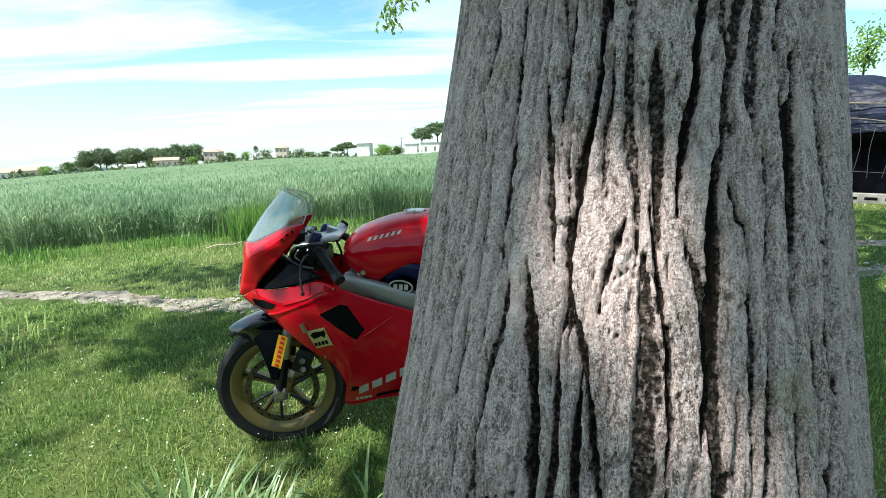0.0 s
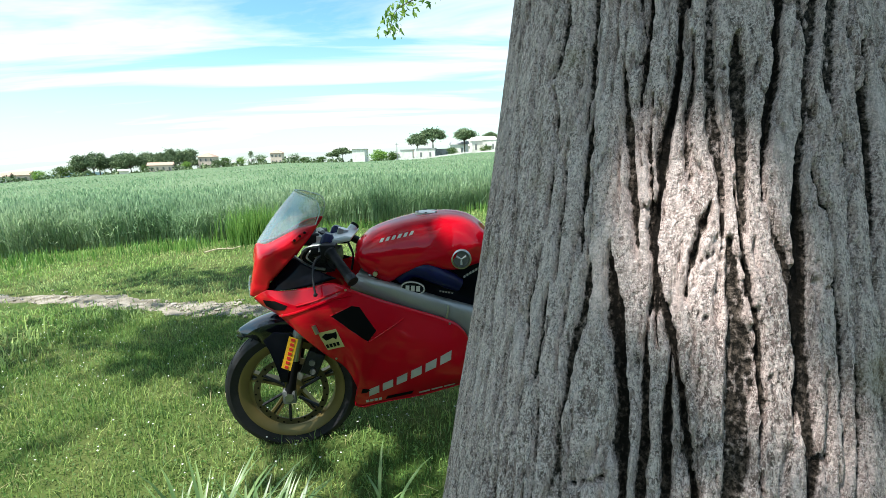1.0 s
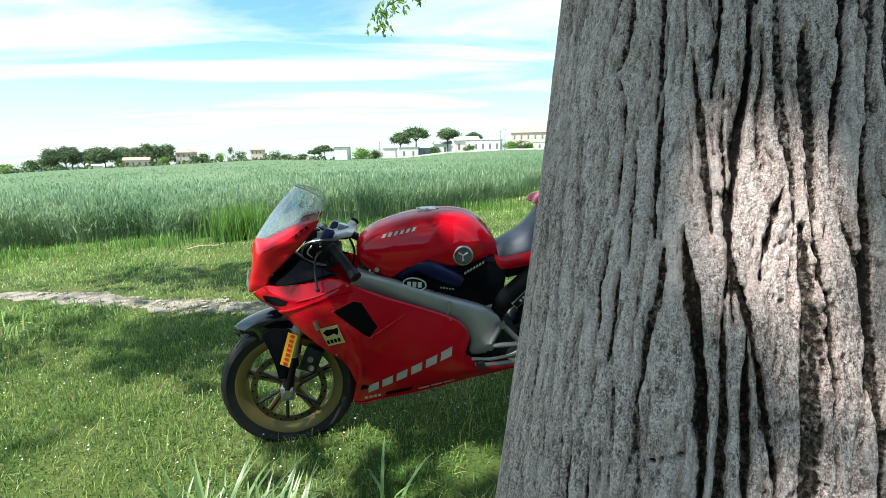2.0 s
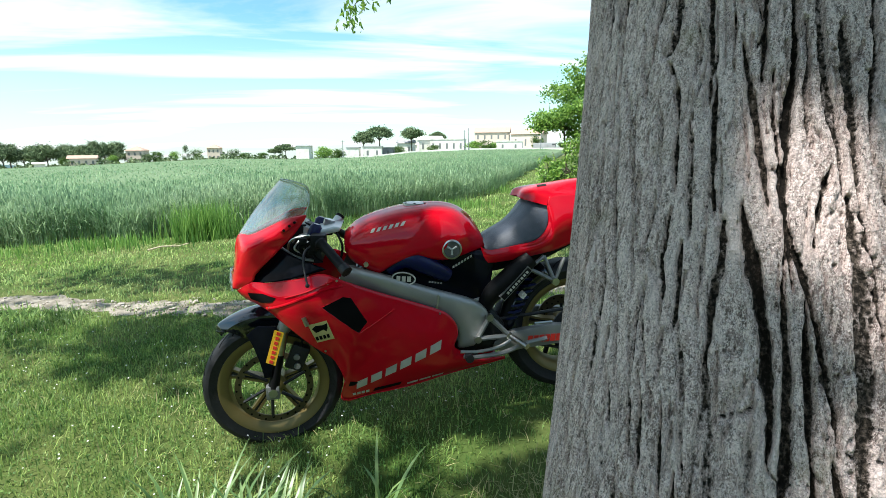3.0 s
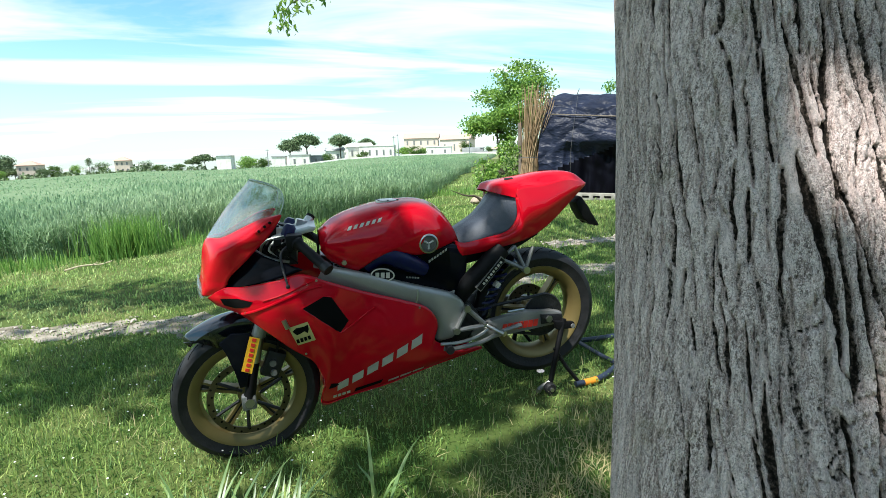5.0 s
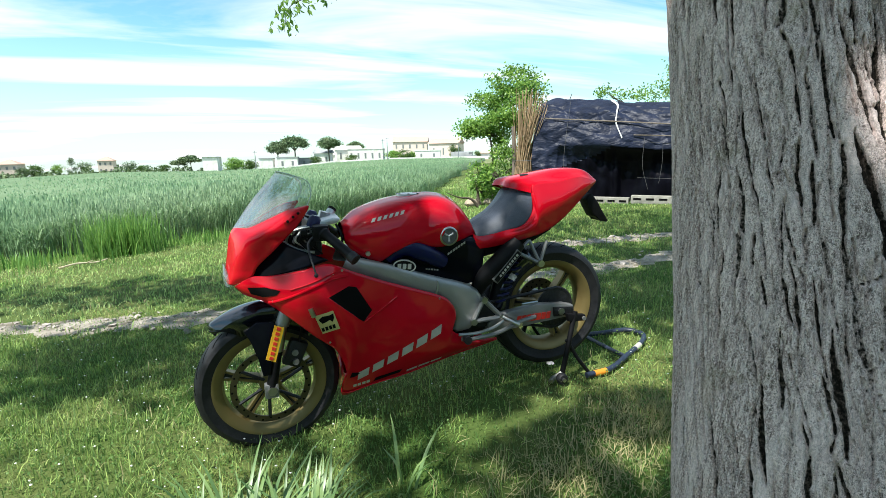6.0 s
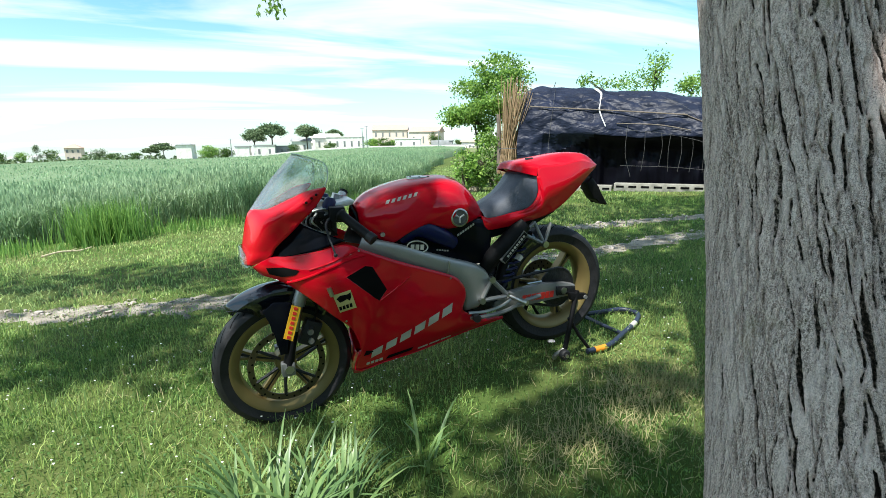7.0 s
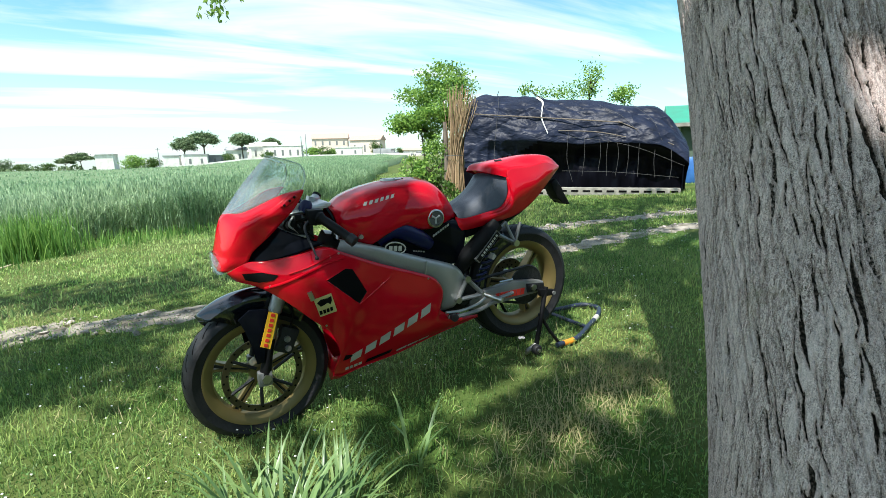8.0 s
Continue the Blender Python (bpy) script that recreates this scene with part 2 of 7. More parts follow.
radii = np.concatenate([[0.02], np.linspace(0.15, 14, 94), np.geomspace(14.6, 4200, 60)])
me = ring_grid("ground", radii, 240, [M_SOIL, M_FAR])
cen = np.zeros(len(me.polygons) * 3); me.polygons.foreach_get("center", cen)
cen = cen.reshape(-1, 3)
me.polygons.foreach_set("material_index", (np.hypot(cen[:, 0], cen[:, 1]) > 60).astype(np.int32))
tagged(new("ground", me), "mown lawn soil under green grass, reaching to distant farmland", "ground", kind="structure")

# wheel ruts of the farm track
RUTS = [smooth_path([(-16, 3.6), (-9, 3.3), (-5, 2.75), (-3, 2.05), (-2.0, 1.75), (-0.6, 1.6), (0.8, 1.55), (2.3, 1.62), (3.8, 1.55), (6.5, 1.5), (12, 0.5)], 8),
        smooth_path([(1.6, 2.75), (2.8, 2.6), (5.0, 2.35), (8, 2.2), (13, 1.5)], 8)]


def rut_distance(x, y):
    best = np.full(np.shape(x), 9.0)
    for k, rut in enumerate(RUTS):
        R = np.array(rut)
        for a, b in zip(R[:-1], R[1:]):
            ab = b - a
            t = np.clip(((x - a[0]) * ab[0] + (y - a[1]) * ab[1]) / (ab @ ab), 0, 1)
            best = np.minimum(best, np.hypot(x - a[0] - t * ab[0], y - a[1] - t * ab[1]) + 0.06 * k)
    return best


def patchy(x, y):
    return 0.5 + 0.25 * np.sin(1.7 * x + 2.2 * np.sin(1.1 * y + 0.4)) + 0.25 * np.sin(2.3 * y - 1.4 * np.sin(1.9 * x + 1.0))


for k, rut in enumerate(RUTS):
    R = np.array(smooth_path(rut, 6))
    v, f = [], []
    nx = 9
    rng = np.random.default_rng(31 + k)
    edge = [0.24, 0.25][k]
    for i, q in enumerate(R):
        a = R[min(i + 1, len(R) - 1)] - R[max(i - 1, 0)]
        nrm = np.array([-a[1], a[0]]) / np.linalg.norm(a)
        w = edge * (0.8 + 0.16 * math.sin(i * 0.17) + 0.12 * math.sin(i * 0.43 + 1) + 0.09 * math.sin(i * 0.91) + 0.03 * rng.normal())
        for j in range(nx):
            u = j / (nx - 1) * 2 - 1
            q2 = q + nrm * u * max(w, 0.08)
            v.append((q2[0], q2[1], float(ground(q2[0], q2[1])) + 0.010 - 0.016 * u * u + 0.005 * math.sin(i * 0.6 + 5 * u) * math.sin(3 * u)))
    for i in range(len(R) - 1):
        for j in range(nx - 1):
            a = i * nx + j
            f.append((a, a + 1, a + nx + 1, a + nx))
    tagged(new("dirt_path", mesh_from("dirt_path", v, f, M_DIRT, True)), "bare pale earth wheel rut across the lawn", "path", kind="structure")


def pebbles():
    """Small stones lying in the wheel ruts."""
    rng = np.random.default_rng(45)
    bm = bmesh.new()
    bmesh.ops.create_icosphere(bm, subdivisions=1, radius=1.0)
    bm.verts.ensure_lookup_table()
    ico, tri = np.array([v.co for v in bm.verts]), np.array([[v.index for v in f.verts] for f in bm.faces])
    bm.free()
    V, F = [], []
    for rut in RUTS:
        R = np.array(rut)
        for _ in range(800):
            i = rng.integers(0, len(R) - 1)
            q = R[i] + (R[i + 1] - R[i]) * rng.uniform() + rng.normal(0, 0.11, 2)
            r = rng.gamma(2.5, 0.0028) + 0.003
            shape = ico * (1 + 0.25 * rng.normal(size=(len(ico), 1))) * [r * 1.2, r, r * 0.7]
            F.append(tri + len(V) * len(ico))
            V.append(shape + [q[0], q[1], float(ground(*q)) + 0.009 + r * 0.3])
    me = mesh_from("pebbles", np.concatenate(V), np.concatenate(F), material("rut_stones", (0.42, 0.38, 0.33), 0.9, second=(0.25, 0.22, 0.19), scale=20, islands=0.4))
    tagged(new("pebbles", me), "small pale stones scattered in the wheel ruts", "pebbles", kind="stuff")


pebbles()

# ---- grass of the lawn ----
M_STRAW = material("dry_grass", (0.42, 0.38, 0.2), 0.7, second=(0.3, 0.3, 0.13), scale=3, islands=0.3, spec=0.2, translucent=0.2)
M_CLOVER = material("clover_leaves", (0.085, 0.19, 0.04), 0.5, second=(0.14, 0.26, 0.07), scale=3, islands=0.3, spec=0.3, translucent=0.25)


def straw():
    """Cut dry stems lying in the lawn, and low clover leaves."""
    rng = np.random.default_rng(6)
    x, y = scatter(30000, (-5, -1.7), (3.2, 5.0), rng)
    k = rng.uniform(size=len(x)) < patchy(x * 1.3 + 5, y * 1.3) ** 2 + 0.08
    x, y = x[k], y[k]
    # two worn patches beside the tree
    n = 1300
    x = np.concatenate([x, rng.normal(-0.38, 0.22, n), rng.normal(0.12, 0.16, n)])
    y = np.concatenate([y, rng.normal(-0.80, 0.12, n), rng.normal(-0.62, 0.10, n)])
    p = np.stack([x, y, ground(x, y) + 0.012], 1)
    v, f = blades(p, rng.uniform(0.03, 0.08, len(x)), 0.0014 * np.ones(len(x)), rng, 1.1, 0.15)
    tagged(new("dry_grass", mesh_from("dry_grass", v, f, M_STRAW)), "pale dry cut grass lying in the lawn", "grass", kind="stuff")
    x, y = scatter(90000, (-4, -1.7), (3.0, 2.0), rng)
    k = rng.uniform(size=len(x)) < np.clip(1.4 * patchy(x * 2.1 + 1, y * 2.1 + 4) - 0.35, 0, 1)
    x, y = x[k], y[k]
    v, f = leaf_cloud(np.stack([x, y, ground(x, y) + rng.uniform(0.012, 0.04, len(x))], 1), 0.0095, rng, 0.0, 0.5)
    tagged(new("clover", mesh_from("clover", v, f, M_CLOVER)), "low round clover leaves among the grass", "clover", kind="stuff")


def scatter(n, lo, hi, rng):
    return rng.uniform(lo[0], hi[0], n), rng.uniform(lo[1], hi[1], n)


def lawn(name, n, lo, hi, seed, length, width, label, mat=M_GRASS):
    rng = np.random.default_rng(seed)
    x, y = scatter(n, lo, hi, rng)
    keep = (field_depth(x, y) < 0.25) & (rng.uniform(size=n) < np.clip((rut_distance(x, y) - 0.10 + 0.16 * (patchy(x * 3.1, y * 4.3) - 0.45)) / 0.24, 0.05, 1)) & (rng.uniform(size=n) < 0.35 + 0.75 * patchy(x * 1.6, y * 1.6))
    keep &= np.hypot(x + 0.6, y + 1.8) > 0.34
    x, y = x[keep], y[keep]
    p = np.stack([x, y, ground(x, y) - 0.004], 1)
    L = length * rng.gamma(5, 0.2, len(x)) * (0.6 + 0.8 * patchy(x * 0.9 + 3, y * 0.9))
    v, f = blades(p, L, width * rng.uniform(0.7, 1.3, len(x)), rng, 0.5, 0.5)
    tagged(new(name, mesh_from(name, v, f, mat)), label, "grass", kind="stuff")


lawn("lawn_grass", 225000, (-3.6, -1.7), (3.0, 2.2), 1, 0.038, 0.0019, "short green lawn grass with clover in dappled shade")
lawn("lawn_grass", 88000, (-9, 1.6), (1.2, 7.6), 2, 0.040, 0.005, "pale green mown grass before the wheat field", M_PALE)
# the darker grass colour here paints in the shade near the tunnel
lawn("lawn_grass", 60000, (1.2, 1.6), (7.5, 7.6), 7, 0.042, 0.005, "lawn grass beside the tarpaulin tunnel, darker green for its shade")
lawn("lawn_grass", 22000, (-10, -1), (-3.4, 2.2), 3, 0.07, 0.005, "green lawn grass beside the farm track", M_PALE)
lawn("lawn_grass", 30000, (1.0, 5), (10, 22), 4, 0.06, 0.008, "sunlit dry grass strip beside the wheat field", M_PALE)

rng = np.random.default_rng(5)
x, y = scatter(1500, (-5, -1.2), (3.5, 2.2), rng)
k = (patchy(x, y) > 0.4) & (rut_distance(x, y) > 0.3)
x, y = x[k], y[k]
c = np.stack([x, y, ground(x, y) + rng.uniform(0.03, 0.07, len(x))], 1)
th = np.linspace(0, 2 * np.pi, 7)[:-1]
ringv = np.stack([np.cos(th), np.sin(th), 0.25 * np.cos(3 * th)], 1)
v = (c[:, None] + ringv[None] * rng.uniform(0.003, 0.006, len(x))[:, None, None]).reshape(-1, 3)
b = np.arange(len(x))[:, None] * 6
f = np.stack([b + [[0, 1, 2]], b + [[0, 2, 3]], b + [[0, 3, 4]], b + [[0, 4, 5]]], 1).reshape(-1, 3)
straw()
tagged(new("daisies", mesh_from("daisies", v, f, M_FLOWER)), "tiny white daisies scattered in the lawn", "flowers", kind="stuff")


# ---- wheat ----
def wheat(name, n, xr, dr, seed, wide):
    rng = np.random.default_rng(seed)
    x = rng.uniform(xr[0], xr[1], n)
    ky = np.interp(x, [k[0] for k in KNOTS], [k[1] for k in KNOTS])
    slope = np.where(x > 1, 0.45, 0.9)
    d = dr[0] + (dr[1] - dr[0]) * rng.uniform(size=n) ** 1.5
    y = ky + d / slope + 0.16 * np.sin(1.9 * x) + 0.1 * np.sin(4.7 * x + 1)
    h = (0.70 + 0.06 * np.sin(0.9 * x + 0.4 * y) + rng.normal(0, 0.05, n)) * np.clip(0.62 + 0.5 * d + 0.2 * patchy(x * 2, y), 0.5, 1)
    p = np.stack([x, y, ground(x, y)], 1)
    sv, sf = blades(p, h, wide * rng.uniform(0.5, 0.8, n), rng, 0.07, 0.08)
    lean = rng.normal(0, 0.05, (n, 3)); lean[:, 2] = 1
    parts, faces, off = [sv], [sf], len(sv)
    for frac, ln in ((0.35, 0.34), (0.6, 0.30), (0.8, 0.22)):
        q = p + lean * (h * frac)[:, None]
        lv, lf = blades(q, ln * rng.uniform(0.7, 1.2, n), wide * rng.uniform(0.8, 1.4, n), rng, 0.55, 0.6)
        parts.append(lv); faces.append(lf + off); off += len(lv)
    q = p + lean * h[:, None] * 0.93
    ev, ef = blades(q, 0.10 * rng.uniform(0.8, 1.2, n), wide * 1.5 * np.ones(n), rng, 0.2, 0.15)
    parts.append(ev); faces.append(ef + off)
    return tagged(new(name, mesh_from(name, np.concatenate(parts), np.concatenate(faces), M_WHEAT)), "blue-green unripe wheat standing in a field", "wheat", kind="stuff")


wheat("wheat", 13000, (-11, 9), (0, 1.6), 11, 0.0058)
wheat("wheat", 12000, (-20, 16), (1.2, 7), 12, 0.008)
wheat("wheat", 14000, (-45, 40), (6, 28), 13, 0.014)
wheat("wheat", 9000, (-110, 80), (26, 90), 14, 0.035)

# closed green canopy under the standing ears
v, f = [], []
xs = np.concatenate([np.linspace(-190, -22, 60), np.linspace(-20, 18, 120), np.linspace(19, 78, 40)])
ds = np.concatenate([np.linspace(0.95, 6, 24), np.geomspace(6.6, 190, 46)])
X, D = np.meshgrid(xs, ds, indexing="ij")
Y = np.interp(X, [k[0] for k in KNOTS], [k[1] for k in KNOTS]) + D / np.where(X > 1, 0.45, 0.9)
Y = np.minimum(Y, 205 + 0 * X)
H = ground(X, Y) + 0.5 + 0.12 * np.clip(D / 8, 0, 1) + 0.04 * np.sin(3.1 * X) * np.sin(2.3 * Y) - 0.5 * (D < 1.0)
i, k = np.meshgrid(np.arange(len(xs) - 1), np.arange(len(ds) - 1), indexing="ij")
a = i * len(ds) + k
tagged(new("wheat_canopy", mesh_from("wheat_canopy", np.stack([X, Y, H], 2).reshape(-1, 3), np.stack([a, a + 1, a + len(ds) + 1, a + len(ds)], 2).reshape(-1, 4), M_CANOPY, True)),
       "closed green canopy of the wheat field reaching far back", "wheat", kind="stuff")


# an unseen tall hedge, added behind the camera to close the place and dim its light
def hedge():
    rng = np.random.default_rng(90)
    n = 30000
    p = np.stack([rng.uniform(-26, 26, n), -15 + rng.normal(0, 0.5, n) - 0.4 * np.sin(rng.uniform(0, 6, n)), np.zeros(n)], 1)
    p[:, 1] -= 0.02 * p[:, 0] ** 2 * -1
    p[:, 2] = ground(p[:, 0], p[:, 1]) + rng.uniform(0, 1, n) ** 0.8 * (4.2 + 0.6 * np.sin(p[:, 0] * 0.9) + 0.4 * np.sin(p[:, 0] * 2.3))
    v, f = leaf_cloud(p, 0.42, rng)
    tagged(new("hedge", mesh_from("hedge", v, f, M_LEAF)), "unseen dense green hedge added to dim the light from behind", "hedge", kind="stuff")


hedge()

# ---- the big tree ----
def bark_material():
    m = bpy.data.materials.new("furrowed_bark")
    m.use_nodes = True
    nt = m.node_tree
    b = nt.nodes["Principled BSDF"]
    b.inputs["Roughness"].default_value, b.inputs["Specular IOR Level"].default_value = 0.9, 0.15
    co = nt.nodes.new("ShaderNodeTexCoord")
    at = nt.nodes.new("ShaderNodeAttribute"); at.attribute_name = "ridge"
    mp = nt.nodes.new("ShaderNodeMapping"); mp.inputs["Scale"].default_value = (1, 1, 0.3)
    nt.links.new(co.outputs["Object"], mp.inputs[0])

    def tex(scale, detail, rough, vec):
        n = nt.nodes.new("ShaderNodeTexNoise")
        n.inputs["Scale"].default_value, n.inputs["Detail"].default_value, n.inputs["Roughness"].default_value = scale, detail, rough
        nt.links.new(vec, n.inputs["Vector"])
        return n
    n3 = tex(9, 4, 0.6, co.outputs["Object"])

    def ramp(src, lo, hi, c0=(0, 0, 0), c1=(1, 1, 1)):
        r = nt.nodes.new("ShaderNodeValToRGB")
        e = r.color_ramp.elements
        e[0].position, e[0].color, e[1].position, e[1].color = lo, (*c0, 1), hi, (*c1, 1)
        nt.links.new(src, r.inputs[0])
        return r.outputs[0]

    def mix(fac, a, c, amount=1.0):
        f = nt.nodes.new("ShaderNodeMath"); f.operation = "MULTIPLY"; f.inputs[1].default_value = amount
        nt.links.new(fac, f.inputs[0])
        x = nt.nodes.new("ShaderNodeMix"); x.data_type = "RGBA"
        nt.links.new(f.outputs[0], x.inputs[0])
        for k, q in ((6, a), (7, c)):
            if isinstance(q, tuple):
                x.inputs[k].default_value = (*q, 1)
            else:
                nt.links.new(q, x.inputs[k])
        return x.outputs[2]

    def fibre(scale, turn, squeeze, detail=3):
        mq = nt.nodes.new("ShaderNodeMapping"); mq.inputs["Scale"].default_value = (1, 1, squeeze)
        mq.inputs["Rotation"].default_value = (turn, turn, 0)
        nt.links.new(co.outputs["Object"], mq.inputs[0])
        return tex(scale, detail, 0.62, mq.outputs[0])

    def thin(src, half):
        """Thin lines where a noise passes its middle."""
        d = nt.nodes.new("ShaderNodeMath"); d.operation = "SUBTRACT"; d.inputs[1].default_value = 0.5
        nt.links.new(src, d.inputs[0])
        e = nt.nodes.new("ShaderNodeMath"); e.operation = "ABSOLUTE"
        nt.links.new(d.outputs[0], e.inputs[0])
        return ramp(e.outputs[0], 0.0, half, (1, 1, 1), (0, 0, 0))
    # weathered grey-brown plates: broad tones, upright grain, pale criss-cross fibres
    n1 = tex(16, 5, 0.62, mp.outputs[0])
    plate = ramp(n1.outputs["Fac"], 0.34, 0.66, (0.255, 0.183, 0.164), (0.570, 0.435, 0.400))
    f1, f2, f3 = fibre(120, 0.10, 0.10, 4), fibre(150, -0.35, 0.22), fibre(130, 0.42, 0.20)
    grain = fibre(260, 0.04, 0.05, 4)
    speck = tex(520, 3, 0.7, co.outputs["Object"])
    col = mix(ramp(grain.outputs["Fac"], 0.48, 0.66), plate, (0.85, 0.67, 0.62), 0.6)
    col = mix(ramp(grain.outputs["Fac"], 0.34, 0.46, (1, 1, 1), (0, 0, 0)), col, (0.085, 0.066, 0.056), 0.75)
    for f, w in ((f1, 0.030), (f2, 0.018), (f3, 0.018)):
        col = mix(thin(f.outputs["Fac"], w), col, (0.95, 0.80, 0.75), 0.7)
    col = mix(ramp(speck.outputs["Fac"], 0.56, 0.62), col, (0.95, 0.80, 0.74), 0.8)
    col = mix(ramp(speck.outputs["Fac"], 0.36, 0.42, (1, 1, 1), (0, 0, 0)), col, (0.06, 0.05, 0.042), 0.8)
    # long pale weathered streaks down the ridges
    streak = fibre(26, 0.03, 0.10, 4)
    col = mix(ramp(streak.outputs["Fac"], 0.52, 0.66), col, (0.82, 0.68, 0.64), 0.55)
    moss = ramp(n3.outputs["Fac"], 0.64, 0.74)
    col = mix(moss, col, (0.23, 0.21, 0.07), 0.35)
    # crumbling dark walls of the furrows; the shade on their floors is painted near black
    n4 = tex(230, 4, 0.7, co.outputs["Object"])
    shaded_crumb = ramp(n4.outputs["Fac"], 0.44, 0.66, (0.016, 0.013, 0.010), (0.17, 0.132, 0.108))
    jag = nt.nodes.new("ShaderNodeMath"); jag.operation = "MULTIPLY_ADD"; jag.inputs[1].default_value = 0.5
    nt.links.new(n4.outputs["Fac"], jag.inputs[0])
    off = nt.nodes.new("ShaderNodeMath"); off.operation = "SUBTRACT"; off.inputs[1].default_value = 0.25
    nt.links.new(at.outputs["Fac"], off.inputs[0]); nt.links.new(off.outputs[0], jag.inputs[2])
    col = mix(ramp(jag.outputs[0], 0.36, 0.52, (1, 1, 1), (0, 0, 0)), col, shaded_crumb)
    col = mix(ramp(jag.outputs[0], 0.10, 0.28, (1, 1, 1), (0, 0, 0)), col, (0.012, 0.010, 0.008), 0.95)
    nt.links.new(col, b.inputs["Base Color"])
    bp = nt.nodes.new("ShaderNodeBump"); bp.inputs["Strength"].default_value, bp.inputs["Distance"].default_value = 1.0, 0.006
    ad = nt.nodes.new("ShaderNodeMath"); ad.operation = "MULTIPLY_ADD"; ad.inputs[1].default_value = 0.8
    nt.links.new(grain.outputs["Fac"], ad.inputs[0]); nt.links.new(n4.outputs["Fac"], ad.inputs[2])
    nt.links.new(ad.outputs[0], bp.inputs["Height"])
    nt.links.new(bp.outputs[0], b.inputs["Normal"])
    return m


M_BARK = bark_material()


def vnoise(x, y, seed, wrap):
    """Smooth value noise on a grid, wrapping in x after wrap cells."""
    tab = np.random.default_rng(seed).uniform(-1, 1, (wrap, 512))
    xi, yi = np.floor(x).astype(int), np.floor(y).astype(int)
    fx, fy = x - xi, y - yi
    fx, fy = fx * fx * (3 - 2 * fx), fy * fy * (3 - 2 * fy)
    g = lambda a, c: tab[a % wrap, c % 512]
    return (g(xi, yi) * (1 - fx) + g(xi + 1, yi) * fx) * (1 - fy) + (g(xi, yi + 1) * (1 - fx) + g(xi + 1, yi + 1) * fx) * fy


def trunk_axis(z):
    h = z - 1
    return np.stack([-0.49 + 0.142 * h + 0.027 * h * h, -1.528 + 0.337 * h + 0.041 * h * h], -1), 0.212 - 0.062 * h + 0.055 * np.clip(h, -1, 0.75) ** 2


def coarse(u):
    """1 where the bark is coarse and deeply split, 0 where it is finely ribbed, round the trunk (u in turns)."""
    t = np.clip((np.mod(u - 0.2, 1.0) + 0.2 - 0.53) / 0.10, 0, 1)
    return t * t * (3 - 2 * t)


